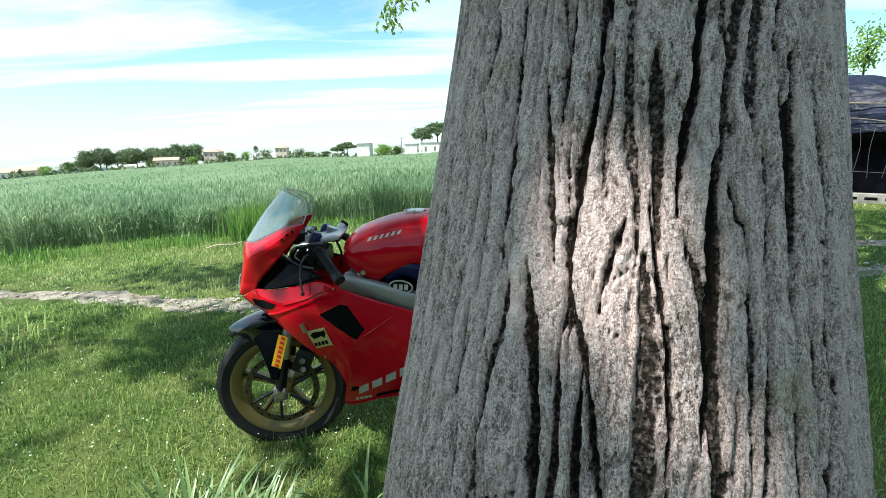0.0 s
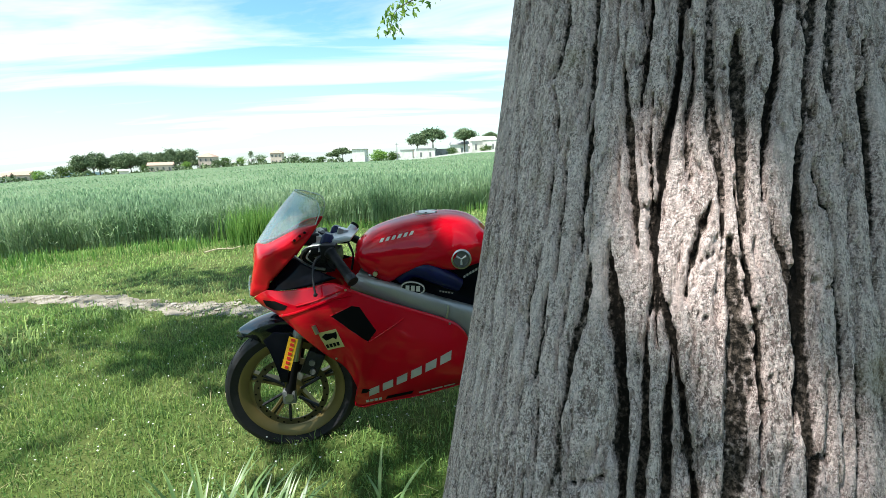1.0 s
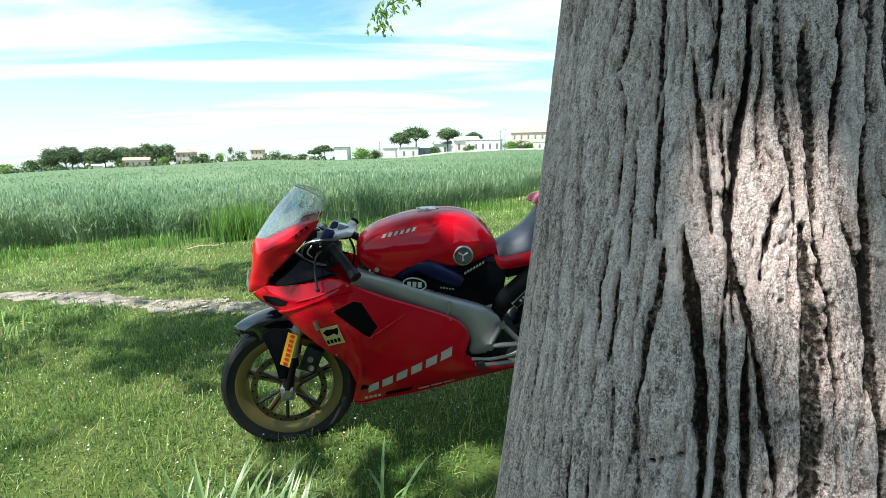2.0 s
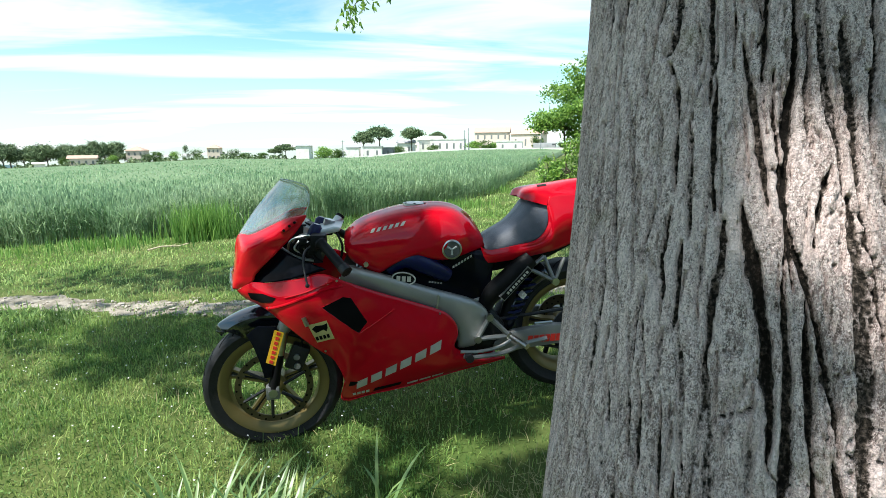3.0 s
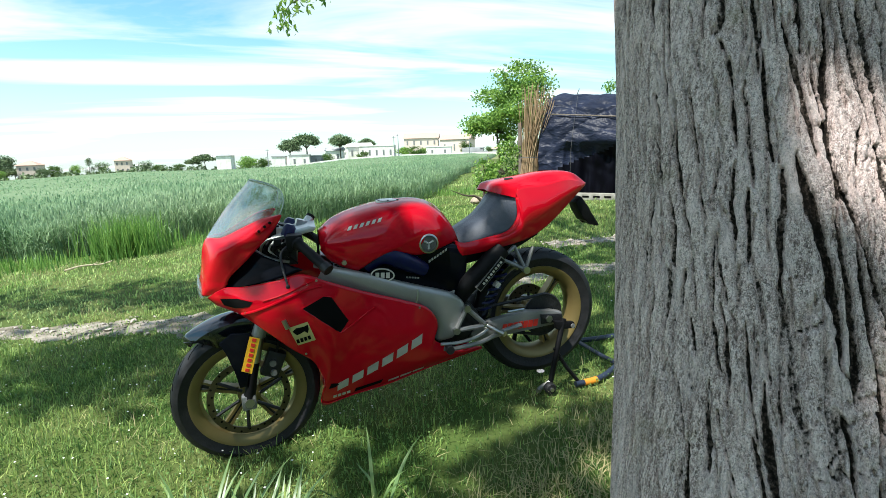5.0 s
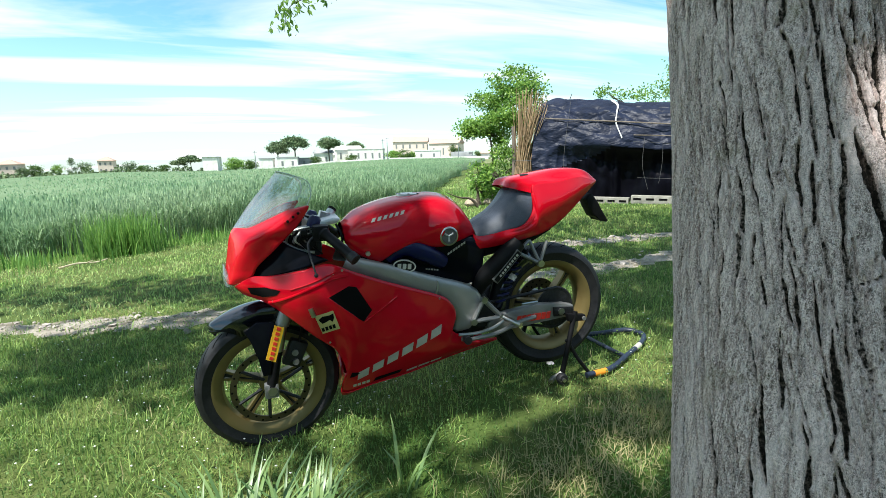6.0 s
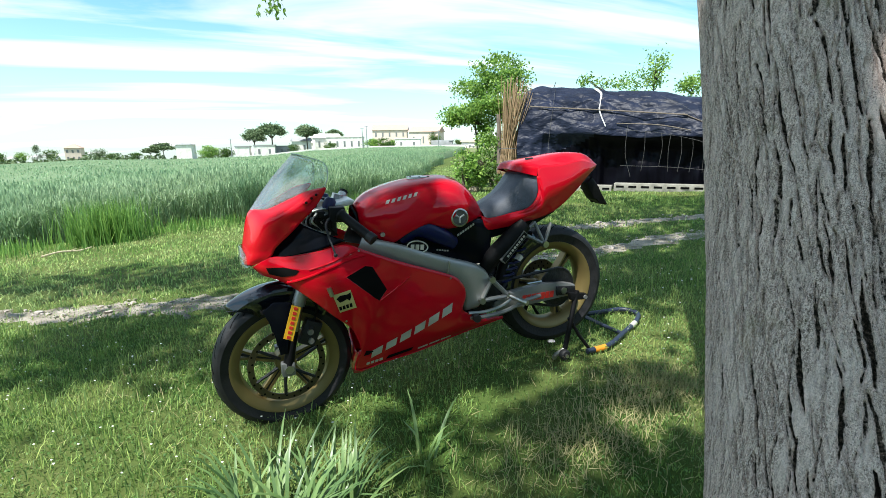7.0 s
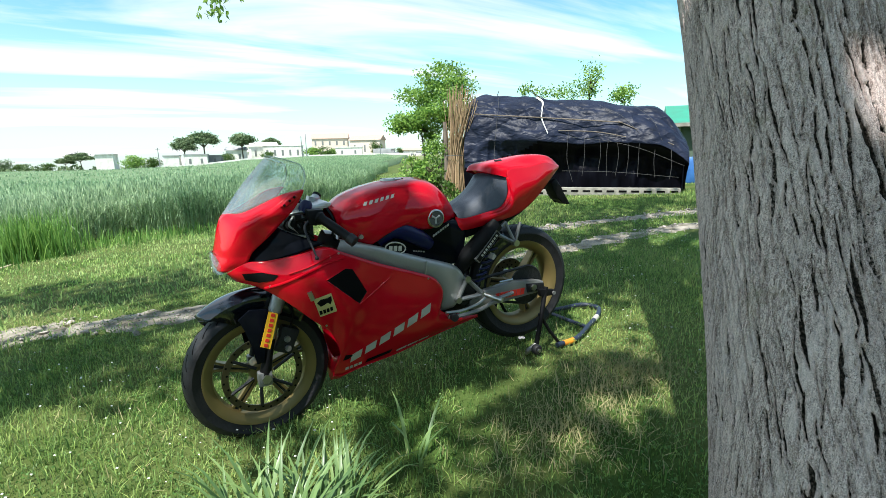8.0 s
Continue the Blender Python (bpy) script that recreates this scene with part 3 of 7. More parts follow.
def bark_relief(us, zs):
    """Height of the bark from 0 (furrow floor) to about 1 (plate), over the turns us and heights zs: flat plates that part and join round
    long lens-shaped furrows, with thin cross cracks and peeling flakes."""
    rng = np.random.default_rng(2024)
    sm = lambda t: np.clip(t, 0, 1) ** 2 * (3 - 2 * np.clip(t, 0, 1))
    GIRTH = 1.42
    U, Z = np.meshgrid(us, zs, indexing="xy")
    jag = 0.0011 * vnoise(U * 190, Z * 45, 2, 190) + 0.0011 * vnoise(U * 420, Z * 130, 18, 420) + 0.0008 * vnoise(U * 800, Z * 280, 15, 800)
    wander = 0.013 * vnoise(U * 16, Z * 4.5, 20, 16) + 0.006 * vnoise(U * 40, Z * 11, 21, 40) + 0.0022 * vnoise(U * 90, Z * 34, 22, 90)
    X = U * GIRTH + wander
    plates = 0.10 * vnoise(U * 30, Z * 5, 16, 30) + 0.07 * vnoise(U * 75, Z * 16, 17, 75)
    cut = np.zeros_like(X)

    def carve(uc, zc, length, half, depth, slant, bow, soft=0.5, power=0.6):
        """One furrow: centre, length, half width in metres, depth, sideways drift over its length, bow."""
        i0, i1 = np.searchsorted(zs, [zc - length / 2, zc + length / 2])
        reach = (half * 2 + abs(slant) + abs(bow) + 0.022) / GIRTH
        j0, j1 = np.searchsorted(us, [uc - reach, uc + reach])
        if i1 - i0 < 2 or j1 - j0 < 2:
            return
        w = np.s_[i0:i1, j0:j1]
        t = (Z[w] - zc) / (length / 2)
        lens = np.clip(1 - t * t, 0.0, 1) ** power
        d = np.abs(X[w] - uc * GIRTH - slant * t * 0.5 - bow * (1 - t * t)) + jag[w]
        c = depth * sm((half * lens * (1 + soft) - d) / (half * soft * lens + 0.0012)) * np.clip(lens * 3, 0, 1)
        cut[w] = np.maximum(cut[w], c)
    u = 0.36
    while u < 1.36:
        k = float(coarse(u))
        space = 0.0165 + 0.0065 * k
        z = -0.15 + rng.uniform(0, 0.2)
        while z < 1.75:
            length = rng.uniform(0.04, 0.13) + rng.uniform(0.02, 0.20) * k
            half = 0.0013 + 0.0008 * k + rng.uniform(0, 0.0018 + 0.0042 * k) * rng.uniform(0.2, 1) + 0.001 * float(u > 0.68)
            depth = rng.uniform(0.35, 0.85) + 0.35 * k * rng.uniform(0.4, 1)
            carve(u + rng.uniform(-0.5, 0.5) * space / GIRTH, z + length / 2, length, half, min(depth, 1.0), rng.normal(0, 0.009 + 0.007 * k), rng.normal(0, 0.004), 1.3 - 0.85 * k)
            z += length * rng.uniform(0.72, 1.0) + rng.uniform(0.0, 0.02)
        u += space * rng.uniform(0.75, 1.2) / GIRTH
    # shallow ribs between the furrows
    for _ in range(2600):
        u = rng.uniform(0.36, 1.36)
        length = rng.uniform(0.025, 0.10)
        carve(u, rng.uniform(0.2, 1.65), length, rng.uniform(0.0008, 0.0022), rng.uniform(0.15, 0.5), rng.normal(0, 0.006), rng.normal(0, 0.002), 1.2)
    # peeling plates: thin slanting cracks, thickest low on the coarse side
    for n, (u0, u1, z0, z1, tilt) in ((95, (0.58, 0.86, 0.35, 1.6, 0.4)), (70, (0.60, 0.72, 0.86, 1.06, 0.75))):
        for _ in range(n):
            length = rng.uniform(0.010, 0.030)
            run = rng.choice((-1, 1), p=(0.25, 0.75)) * rng.uniform(0.4, 1.6) * length / max(0.3, 1.1 - tilt)
            carve(rng.uniform(u0, u1), rng.uniform(z0, z1), length, rng.uniform(0.0009, 0.0017), rng.uniform(0.45, 0.8), run, rng.normal(0, 0.002), 0.5, 0.35)
    fine = 0.06 * vnoise(U * 420, Z * 90, 9, 420) + 0.07 * vnoise(U * 760, Z * 230, 10, 760)
    rough = 0.35 + 2.6 * cut * (1 - 0.55 * cut)
    return np.clip((1 - cut) * (0.92 + plates) + fine * rough, 0, 1.15)


def big_tree():
    top = thing("big_tree", (-0.6, -1.8, 0.0), "large leaning tree with deeply furrowed grey bark", "tree")
    base = np.array([-0.6, -1.8, 0.0])
    zs = np.concatenate([np.linspace(-0.1, 0.27, 24), np.linspace(0.28, 1.6, 480), np.linspace(1.62, 3.6, 50)])
    us = np.concatenate([np.linspace(0.36, 0.86, 540, endpoint=False), np.linspace(0.86, 1.36, 90, endpoint=False)])
    nu = len(us)
    U, Z = np.meshgrid(us, zs, indexing="xy")
    ax, r = trunk_axis(Z)
    r = np.where(Z > 1.75, np.maximum(0.19, r), r)
    rel = bark_relief(us, zs)
    th = U * 2 * np.pi
    k, phi = 0.873, 0.353
    rr = r + (rel - 0.8) * (0.0095 + 0.0050 * coarse(U)) + 0.006 * vnoise(U * 6, Z * 2, 12, 6)
    ex, ey = rr / k * np.cos(th), rr * k * np.sin(th)
    x = ax[..., 0] + ex * math.cos(phi) - ey * math.sin(phi)
    y = ax[..., 1] + ex * math.sin(phi) + ey * math.cos(phi)
    v = np.stack([x, y, Z], -1).reshape(-1, 3) - base
    i, j = np.meshgrid(np.arange(len(zs) - 1), np.arange(nu), indexing="ij")
    a, b = i * nu + j, i * nu + (j + 1) % nu
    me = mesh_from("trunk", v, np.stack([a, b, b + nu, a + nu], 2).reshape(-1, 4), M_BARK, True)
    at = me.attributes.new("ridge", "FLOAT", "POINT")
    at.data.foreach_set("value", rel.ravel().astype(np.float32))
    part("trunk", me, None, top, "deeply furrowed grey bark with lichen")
    # limbs and crown: they make the dappled shade
    rng = np.random.default_rng(77)
    a0 = np.array([0.08, -0.25, 3.5])
    tips = []
    for n in range(7):
        az = n * 2 * math.pi / 7 + rng.uniform(-0.3, 0.3)
        ln = rng.uniform(3.2, 4.6)
        pts = [a0 + np.array([math.cos(az), math.sin(az), 0]) * ln * s + np.array([0, 0, 1]) * (ln * 0.75 * s ** 0.8) for s in (0, 0.25, 0.5, 0.75, 1)]
        bm = bmesh.new()
        tube(bm, [p - base for p in pts], [0.13, 0.1, 0.075, 0.05, 0.025], 8)
        part("limb", bm, M_BARK, top)
        tips += [pts[2], pts[3], pts[4]]
    P = []
    # the crown, out of view, has gaps cut for the sun on trunk and lawn, and leaf clusters added to cast shade (shadow
    # plan at 0.8 m: x, y, radius)
    gaps = ((0.14, -0.05, 0.27), (-1.36, -0.15, 0.25), (-0.56, -0.4, 0.2), (-0.93, -0.64, 0.2), (-0.08, -0.4, 0.22), (0.16, -0.7, 0.2), (-2.16, 0.9, 0.25), (-3.26, 0.4, 0.3), (0.51, -0.38, 0.25), (-1.38, -0.31, 0.2), (-2.25, 0.34, 0.35), (-3.03, 1.82, 0.45), (-0.36, -1.08, 0.22), (-3.06, 0.05, 0.35), (-1.76, -0.9, 0.4), (-4.16, -1.3, 0.8),
            (0.94, -1, 0.3), (0.34, 0.6, 0.25), (-2.86, -0.8, 0.5), (-2.29, -0.01, 0.3), (-2.09, -0.45, 0.3), (-2.46, -0.4, 0.35), (-2.56, 0.15, 0.25))
    low = ((-0.71, -0.12, 0.2, 250), (-0.8, -0.85, 0.09, 45), (-0.26, -0.72, 0.1, 20), (-3.01, 1.25, 0.2, 90), (-2.66, 1, 0.2, 70), (-2.31, 1.3, 0.2, 80), (-2.66, 0.65, 0.16, 60), (-2.26, 0.55, 0.14, 45), (-1.11, -0.1, 0.15, 70), (-0.63, -0.73, 0.08, 25), (-0.02, -1.43, 0.06, 110), (-0.14, -1.55, 0.045, 70), (-0.18, -1.65, 0.06, 90),
           (-0.38, -1.35, 0.045, 50), (-0.44, -1.44, 0.035, 30), (-0.56, -1.45, 0.07, 55), (-0.66, -1.63, 0.08, 60), (-0.84, -1.55, 0.08, 60), (0, -1.25, 0.1, 80), (0.29, -0.95, 0.2, 160), (-2.61, 0.95, 0.22, 40), (-3.41, 0.85, 0.2, 25), (1.78, 0.2, 0.4, 200), (1.14, 0.7, 0.35, 150))
    high = ((-3.35, 2.85, 0.25, 160), (-2.75, 2.65, 0.25, 160), (-2.2, 2.4, 0.22, 130), (-4.2, 2.9, 0.25, 120), (-1.5, 2.35, 0.2, 90), (4.9, 3.2, 0.4, 260), (3.4, 2.5, 0.5, 300), (-1.85, 6.2, 0.28, 200), (3.1, 2.7, 0.4, 200), (4.0, 3.9, 0.5, 280), (5.3, 2.3, 0.4, 190), (2.6, 3.7, 0.4, 170), (5.6, 3.6, 0.4, 200), (2.0, 0.4, 0.35, 170), (0.95, 0.3, 0.28, 110), (2.2, 1.6, 0.2, 60))
    # unseen leaf clusters added to shade the finely ribbed side of the trunk (x, y, z, radius, leaves)
    shaded = ((-0.72, -1.42, 1.42, 0.08, 50), (-0.70, -1.47, 1.0, 0.09, 45), (-0.68, -1.50, 0.72, 0.12, 80), (-0.66, -1.40, 1.2, 0.06, 25), (-0.36, -1.66, 1.42, 0.08, 50), (-0.38, -1.70, 1.0, 0.06, 20), (-0.36, -1.68, 1.2, 0.05, 14))
    # where leaves are cut away so the sun falls on the bark, the nose, the tank and the tail (x, y, z, radius)
    sunlit = ((-0.55, -1.61, 1.34, 0.11), (-0.55, -1.65, 1.24, 0.14), (-0.53, -1.67, 1.14, 0.14), (-0.50, -1.69, 1.04, 0.12),
              (-1.42, -0.08, 0.88, 0.13), (-1.28, -0.12, 0.97, 0.12), (-0.95, -0.10, 0.98, 0.12), (-0.62, -0.16, 0.94, 0.12), (-0.05, -0.08, 1.05, 0.18))
    while sum(len(q) for q in P) < 8200:
        c = np.array([-3.6, -1.6, 6.2]) + rng.normal(size=3) * [2.6, 2.3, 1.2]
        n = int(rng.uniform(20, 60))
        P.append(c + rng.normal(size=(n, 3)) * [0.36, 0.36, 0.2])
    P = np.concatenate(P)

    def plan(p):
        return p[:, :2] - np.array(sun_to)[None, :2] * ((p[:, 2] - 0.8) / sun_to.z)[:, None]
    q = plan(P)
    keep = (P[:, 2] > 3.4) & (P[:, 2] > 2.2 + 0.52 * np.hypot(P[:, 0] + 1, P[:, 1] + 2) * (P[:, 1] > -2.6)) & (0.74 * q[:, 0] + 0.673 * q[:, 1] < 6.9) & (q[:, 1] < 4)
    for gx, gy, gr in gaps:
        keep &= np.hypot(q[:, 0] - gx, q[:, 1] - gy) > gr
    P = [P[keep]]
    for shade_clusters, t0, t1 in ((low, 4.4, 6.6), (high, 7.2, 8.6)):
        for gx, gy, gr, n in shade_clusters:
            c = np.array([gx, gy, 0.8]) + rng.normal(size=(n, 3)) * [gr, gr, 0]
            P.append(c + np.array(sun_to) * rng.uniform(t0, t1, n)[:, None])
    for gx, gy, gz, gr, n in shaded:
        P.append(np.array([gx, gy, gz]) + rng.normal(size=(n, 3)) * gr + np.array(sun_to) * rng.uniform(4.4, 6.6, n)[:, None])
    P = np.concatenate(P)
    for gx, gy, gz, gr in sunlit:
        to = P - np.array([gx, gy, gz])
        P = P[np.linalg.norm(np.cross(to, np.array(sun_to)), axis=1) > gr]
    # a few single unseen leaves added between, to dapple the sun on the bark
    dapple = np.random.default_rng(17)
    fleck = np.array([-0.50, -1.68, 1.02]) + dapple.uniform(-1, 1, size=(15, 3)) * [0.18, 0.05, 0.30]
    P = np.concatenate([P, fleck + np.array(sun_to) * dapple.uniform(4.4, 6.0, 15)[:, None]])
    v, f = leaf_cloud(P - base, 0.15, rng)
    part("crown", mesh_from("crown", v, f, M_LEAF), None, top, "broad green leafy crown with leaf clusters added for shade")
    # a long bough reaching over the lawn, and the leafy twig that hangs from its end
    bm = bmesh.new()
    tube(bm, [Vector(p) - Vector(base) for p in smooth_path([(-0.5, -2.0, 3.45), (-0.4, -0.6, 4.7), (-0.45, 1.6, 5.2), (-0.5, 4.0, 4.95)], 5)], [0.09 - 0.005 * k for k in range(16)], 8)
    part("limb", bm, M_BARK, top)
    o = np.array([-0.75, 4.2, 3.3])
    pts = smooth_path([(0.25, -0.2, 1.6), (0.2, -0.1, 0.4), (0.1, 0, -0.1), (-0.27, 0.05, -0.32), (-0.36, 0.08, -0.6)], 6)
    bm = bmesh.new(); tube(bm, [np.array(p) + o - base for p in pts], [0.012 * (1 - 0.035 * k) for k in range(len(pts))], 6)
    twig = part("twig", bm, M_TWIG, top, "thin leafy twig hanging down")
    rng = np.random.default_rng(15)
    P = np.concatenate([np.array(q) + o - base + rng.normal(size=(11, 3)) * [0.08, 0.08, 0.06] for q in pts[6:]])
    v, f = leaf_cloud(P, 0.085, rng, 0.9, 0.22)
    part("foliage", mesh_from("foliage", v, f, M_LEAF2), None, twig)


big_tree()


# ---- things far off ----
def far(az, d, el=None):
    """A place d metres off in the direction az, on the land (or at the elevation el)."""
    x, y = -1.2 + d * math.sin(radians(az)), -2 + d * math.cos(radians(az))
    return x, y, float(ground(x, y)) if el is None else 1.2 + d * math.tan(radians(el))


M_WALLW = material("white_plaster", (0.84, 0.82, 0.78), 0.9, second=(0.64, 0.61, 0.55), scale=0.6, detail=6, spec=0.2)
M_WALLP = material("pink_plaster", (0.72, 0.60, 0.52), 0.9, second=(0.64, 0.53, 0.45), scale=0.6, detail=6, spec=0.2)
M_WALLG = material("grey_concrete", (0.36, 0.36, 0.37), 0.9, second=(0.28, 0.28, 0.28), scale=0.5, detail=6, spec=0.2)
M_TILE = material("terracotta_roof_tiles", (0.50, 0.34, 0.27), 0.9, second=(0.42, 0.30, 0.24), scale=1.5, detail=6, spec=0.2)
M_PANE = material("dark_window_glass", (0.22, 0.225, 0.23), 0.15, scale=1)
M_GREYM = material("grey_metal", (0.3, 0.31, 0.32), 0.5, metal=0.6, scale=2)


def house(name, az, d, w, dep, h, wall, label, roof="hip", roof_h=1.4, turn=0, rows=2, cols=3, tile=None):
    x, y, z = far(az, d)
    top = thing(name, (x, y, z - 0.4), label, "house", turn=-az - turn)
    bm = bmesh.new()
    box(bm, (-w / 2, 0, 0), (w / 2, dep, h + 0.4))
    body = part("wall", bm, wall, top, smooth=False)
    bm = bmesh.new()
    o = 0.5
    if roof == "flat":
        box(bm, (-w / 2 - 0.2, -0.2, h + 0.4), (w / 2 + 0.2, dep + 0.2, h + 0.75))
    else:
        c = [bm.verts.new(p) for p in ((-w / 2 - o, -o, h + 0.4), (w / 2 + o, -o, h + 0.4), (w / 2 + o, dep + o, h + 0.4), (-w / 2 - o, dep + o, h + 0.4))]
        i = min(w, dep) / 2 if roof == "hip" else 0
        if roof == "hip":
            r = [bm.verts.new((-w / 2 + i, dep / 2, h + 0.4 + roof_h)), bm.verts.new((w / 2 - i + 0.01, dep / 2, h + 0.4 + roof_h))]
        else:
            r = [bm.verts.new((-w / 2 - o, dep / 2, h + 0.4 + roof_h)), bm.verts.new((w / 2 + o, dep / 2, h + 0.4 + roof_h))]
        for q in ((c[0], c[1], r[1], r[0]), (c[2], c[3], r[0], r[1]), (c[1], c[2], r[1]), (c[3], c[0], r[0]), (c[3], c[2], c[1], c[0])):
            bm.faces.new(q)
    part("roof", bm, tile or M_TILE, top, smooth=False)
    wh = h / max(rows, 1)
    for i in range(rows):
        for k in range(cols):
            cx = -w / 2 + (k + 0.5) * w / cols
            z0 = 0.4 + i * wh + wh * 0.3
            bm = bmesh.new()
            box(bm, (cx - 0.36, -0.06, z0), (cx + 0.36, 0.08, z0 + wh * 0.42))
            part("window", bm, M_PANE, top, smooth=False)
    return top


def far_tree(name, az, d, h, r, label, mat=None, shape="round", trunk_h=0.3, seed=0, n=500, size=None, at=None):
    x, y, z = at or far(az, d)
    top = thing(name, (x, y, z - 0.1), label, "tree" if shape != "bush" else "bush")
    rng = np.random.default_rng(1000 + seed)
    bm = bmesh.new()
    hb = h * trunk_h
    bend = rng.uniform(-0.05, 0.05, 2) * h
    tube(bm, [(0, 0, 0), (bend[0] * 0.5, 0, hb * 0.6), (bend[0], bend[1], hb + (h - hb) * 0.4)], [h * 0.028, h * 0.022, h * 0.012], 7)
    part("trunk", bm, M_TWIG, top)
    if shape == "umbrella":
        for k in range(6):
            a = k * 1.05 + rng.uniform(0, 0.4)
            bm = bmesh.new()
            tube(bm, [(bend[0], bend[1], hb * 0.95), (bend[0] + math.cos(a) * r * 0.35, bend[1] + math.sin(a) * r * 0.35, hb + (h - hb) * 0.25), (bend[0] + math.cos(a) * r * 0.7, bend[1] + math.sin(a) * r * 0.7, hb + (h - hb) * 0.45)], [h * 0.012, h * 0.009, h * 0.005], 5)
            part("limb", bm, M_TWIG, top)
    clumps = []
    for k in range(26):
        a, q = rng.uniform(0, 2 * np.pi), math.sqrt(rng.uniform(0, 1))
        if shape == "umbrella":
            c = (math.cos(a) * q * r * 0.82, math.sin(a) * q * r * 0.82, hb + (h - hb) * (0.22 + 0.6 * math.sqrt(1 - q * q) * rng.uniform(0.3, 1) + 0.06 * rng.uniform(-1, 1)))
            s = (r * 0.17, r * 0.17, (h - hb) * 0.09)
        elif shape == "cone":
            u = rng.uniform(0, 1)
            c = (math.cos(a) * q * r * (1 - u), math.sin(a) * q * r * (1 - u), hb + (h - hb) * u * 0.95)
            s = (r * 0.2, r * 0.2, h * 0.06)
        else:
            u = rng.uniform(-1, 1)
            c = (math.cos(a) * q * r * 0.8 * math.sqrt(1 - u * u * 0.8), math.sin(a) * q * r * 0.8 * math.sqrt(1 - u * u * 0.8), hb + (h - hb) * (0.5 + 0.42 * u))
            s = (r * 0.19, r * 0.19, (h - hb) * 0.10)
        clumps.append(np.array(c) + np.array([bend[0], bend[1], 0]) + rng.normal(size=(n * 4 // 26 + 1, 3)) * s)
    v, f = leaf_cloud(np.concatenate(clumps), size or r * 0.10, rng, 0.0, 0.5)
    part("crown", mesh_from("crown", v, f, mat or M_PINE), None, top)
    return top


def far_things():
    # the umbrella pines beside the white farm buildings
    for i, (az, d, h, r) in enumerate(((1.3, 185, 12.5, 4.8), (-0.6, 192, 10.8, 4.0), (5.1, 182, 10.2, 4.4), (8.2, 215, 9.5, 4), (-9.4, 230, 7.5, 4.2), (-10.6, 236, 5.6, 3.2))):
        far_tree("umbrella_pine", az, d, h, r, "dark green umbrella pine standing beside white farm buildings", M_PINE, "umbrella", 0.55, i, 2000)
    # pine wood
    rng = np.random.default_rng(4)
    for i in range(17):
        az = -35.5 + 10.6 * i / 16 + rng.uniform(-0.25, 0.25)
        far_tree("pine_tree", az, 255 + rng.uniform(-15, 25), rng.uniform(8.6, 10.6) * (0.75 if i in (0, 16) else 1), rng.uniform(4, 5.5), "dark green pine in a small wood", M_PINE, "umbrella" if i % 3 else "round", 0.3, 20 + i, 1100)
    house("farmhouse", -7.6, 205, 5.4, 6.0, 6.0, M_WALLW, "plain white two-storey farmhouse beyond the wheat field", "hip", 0.9, 16, 0, 0, M_WALLG)
    house("villa", -16.9, 270, 6.0, 7, 6.0, M_WALLP, "pale pink two-storey villa with a low tiled roof", "hip", 2.0, 12, 2, 3)
    house("villa", -24.1, 255, 7.0, 8, 6.0, M_WALLP, "weathered two-storey villa among trees", "hip", 2.0, 18, 2, 3)
    house("cottage", -28.4, 235, 9.0, 6, 3.3, M_WALLP, "low pink cottage with a pale roof", "gable", 1.2, 8, 1, 4)
    house("cottage", -39.6, 260, 7, 7, 3.2, M_WALLP, "small cottage with a dark roof", "gable", 1.5, 20, 1, 3)
    house("cottage", -41.2, 250, 8, 7, 3.0, M_WALLW, "small pale cottage far across the fields", "gable", 1.4, 15, 1, 3)
    house("barn", -31.6, 225, 3.2, 3, 1.7, M_WALLW, "small white field shed", "gable", 0.6, 0, 0, 0, M_WALLW)
    house("farm_building", -1.9, 178, 4.4, 8, 4.0, M_WALLW, "low white farm building with a flat dark roof", "flat", 0, 6, 0, 0, M_WALLG)
    house("farm_building", 2.6, 186, 9.5, 7, 3.2, M_WALLG, "low grey concrete farm building with a flat roof", "flat", 0, 4, 1, 4, M_WALLG)
    house("farm_building", 5.9, 200, 9.0, 8, 3.6, M_WALLW, "low white farm building", "gable", 1.2, 8, 1, 3, M_WALLW)
    house("warehouse", 9.3, 188, 13.5, 12, 5.0, M_WALLW, "long white flat-roofed warehouse", "flat", 0, 6, 1, 5, M_WALLW)
    house("pink_house", 14.6, 212, 15, 9, 8.0, M_WALLP, "large pale pink farmhouse with a terracotta roof", "gable", 2.4, 6, 2, 5)
    house("pink_house", 18.6, 203, 13, 9, 6.8, M_WALLP, "pink barn-like house with a terracotta roof", "gable", 2.2, 18, 1, 3)
    house("farm_building", 0.4, 180, 7.0, 7, 4.2, M_WALLW, "white farm shed with a dark open front", "flat", 0, 5, 1, 2, M_WALLG)
    house("farm_building", 4.3, 184, 6.0, 7, 4.4, M_WALLW, "small white farm building beside the pines", "gable", 1.3, 10, 1, 2, M_WALLG)
    house("warehouse", 7.4, 196, 10.0, 9, 5.4, M_WALLW, "white warehouse with a low pitched roof", "gable", 1.6, -10, 1, 3, M_WALLW)
    house("garage", 16.7, 178, 9.5, 6, 3.5, M_WALLW, "low white garage below the pink house", "flat", 0, 4, 1, 2, M_WALLW)
    house("container", 21.2, 176, 5.0, 3, 2.5, M_WALLG, "dark grey shipping container beside the road", "flat", 0, 8, 0, 0, M_WALLG)
    house("garage", 24.2, 190, 7.0, 5, 2.2, M_WALLW, "low pale shed beside the road", "gable", 0.8, 8, 1, 2)
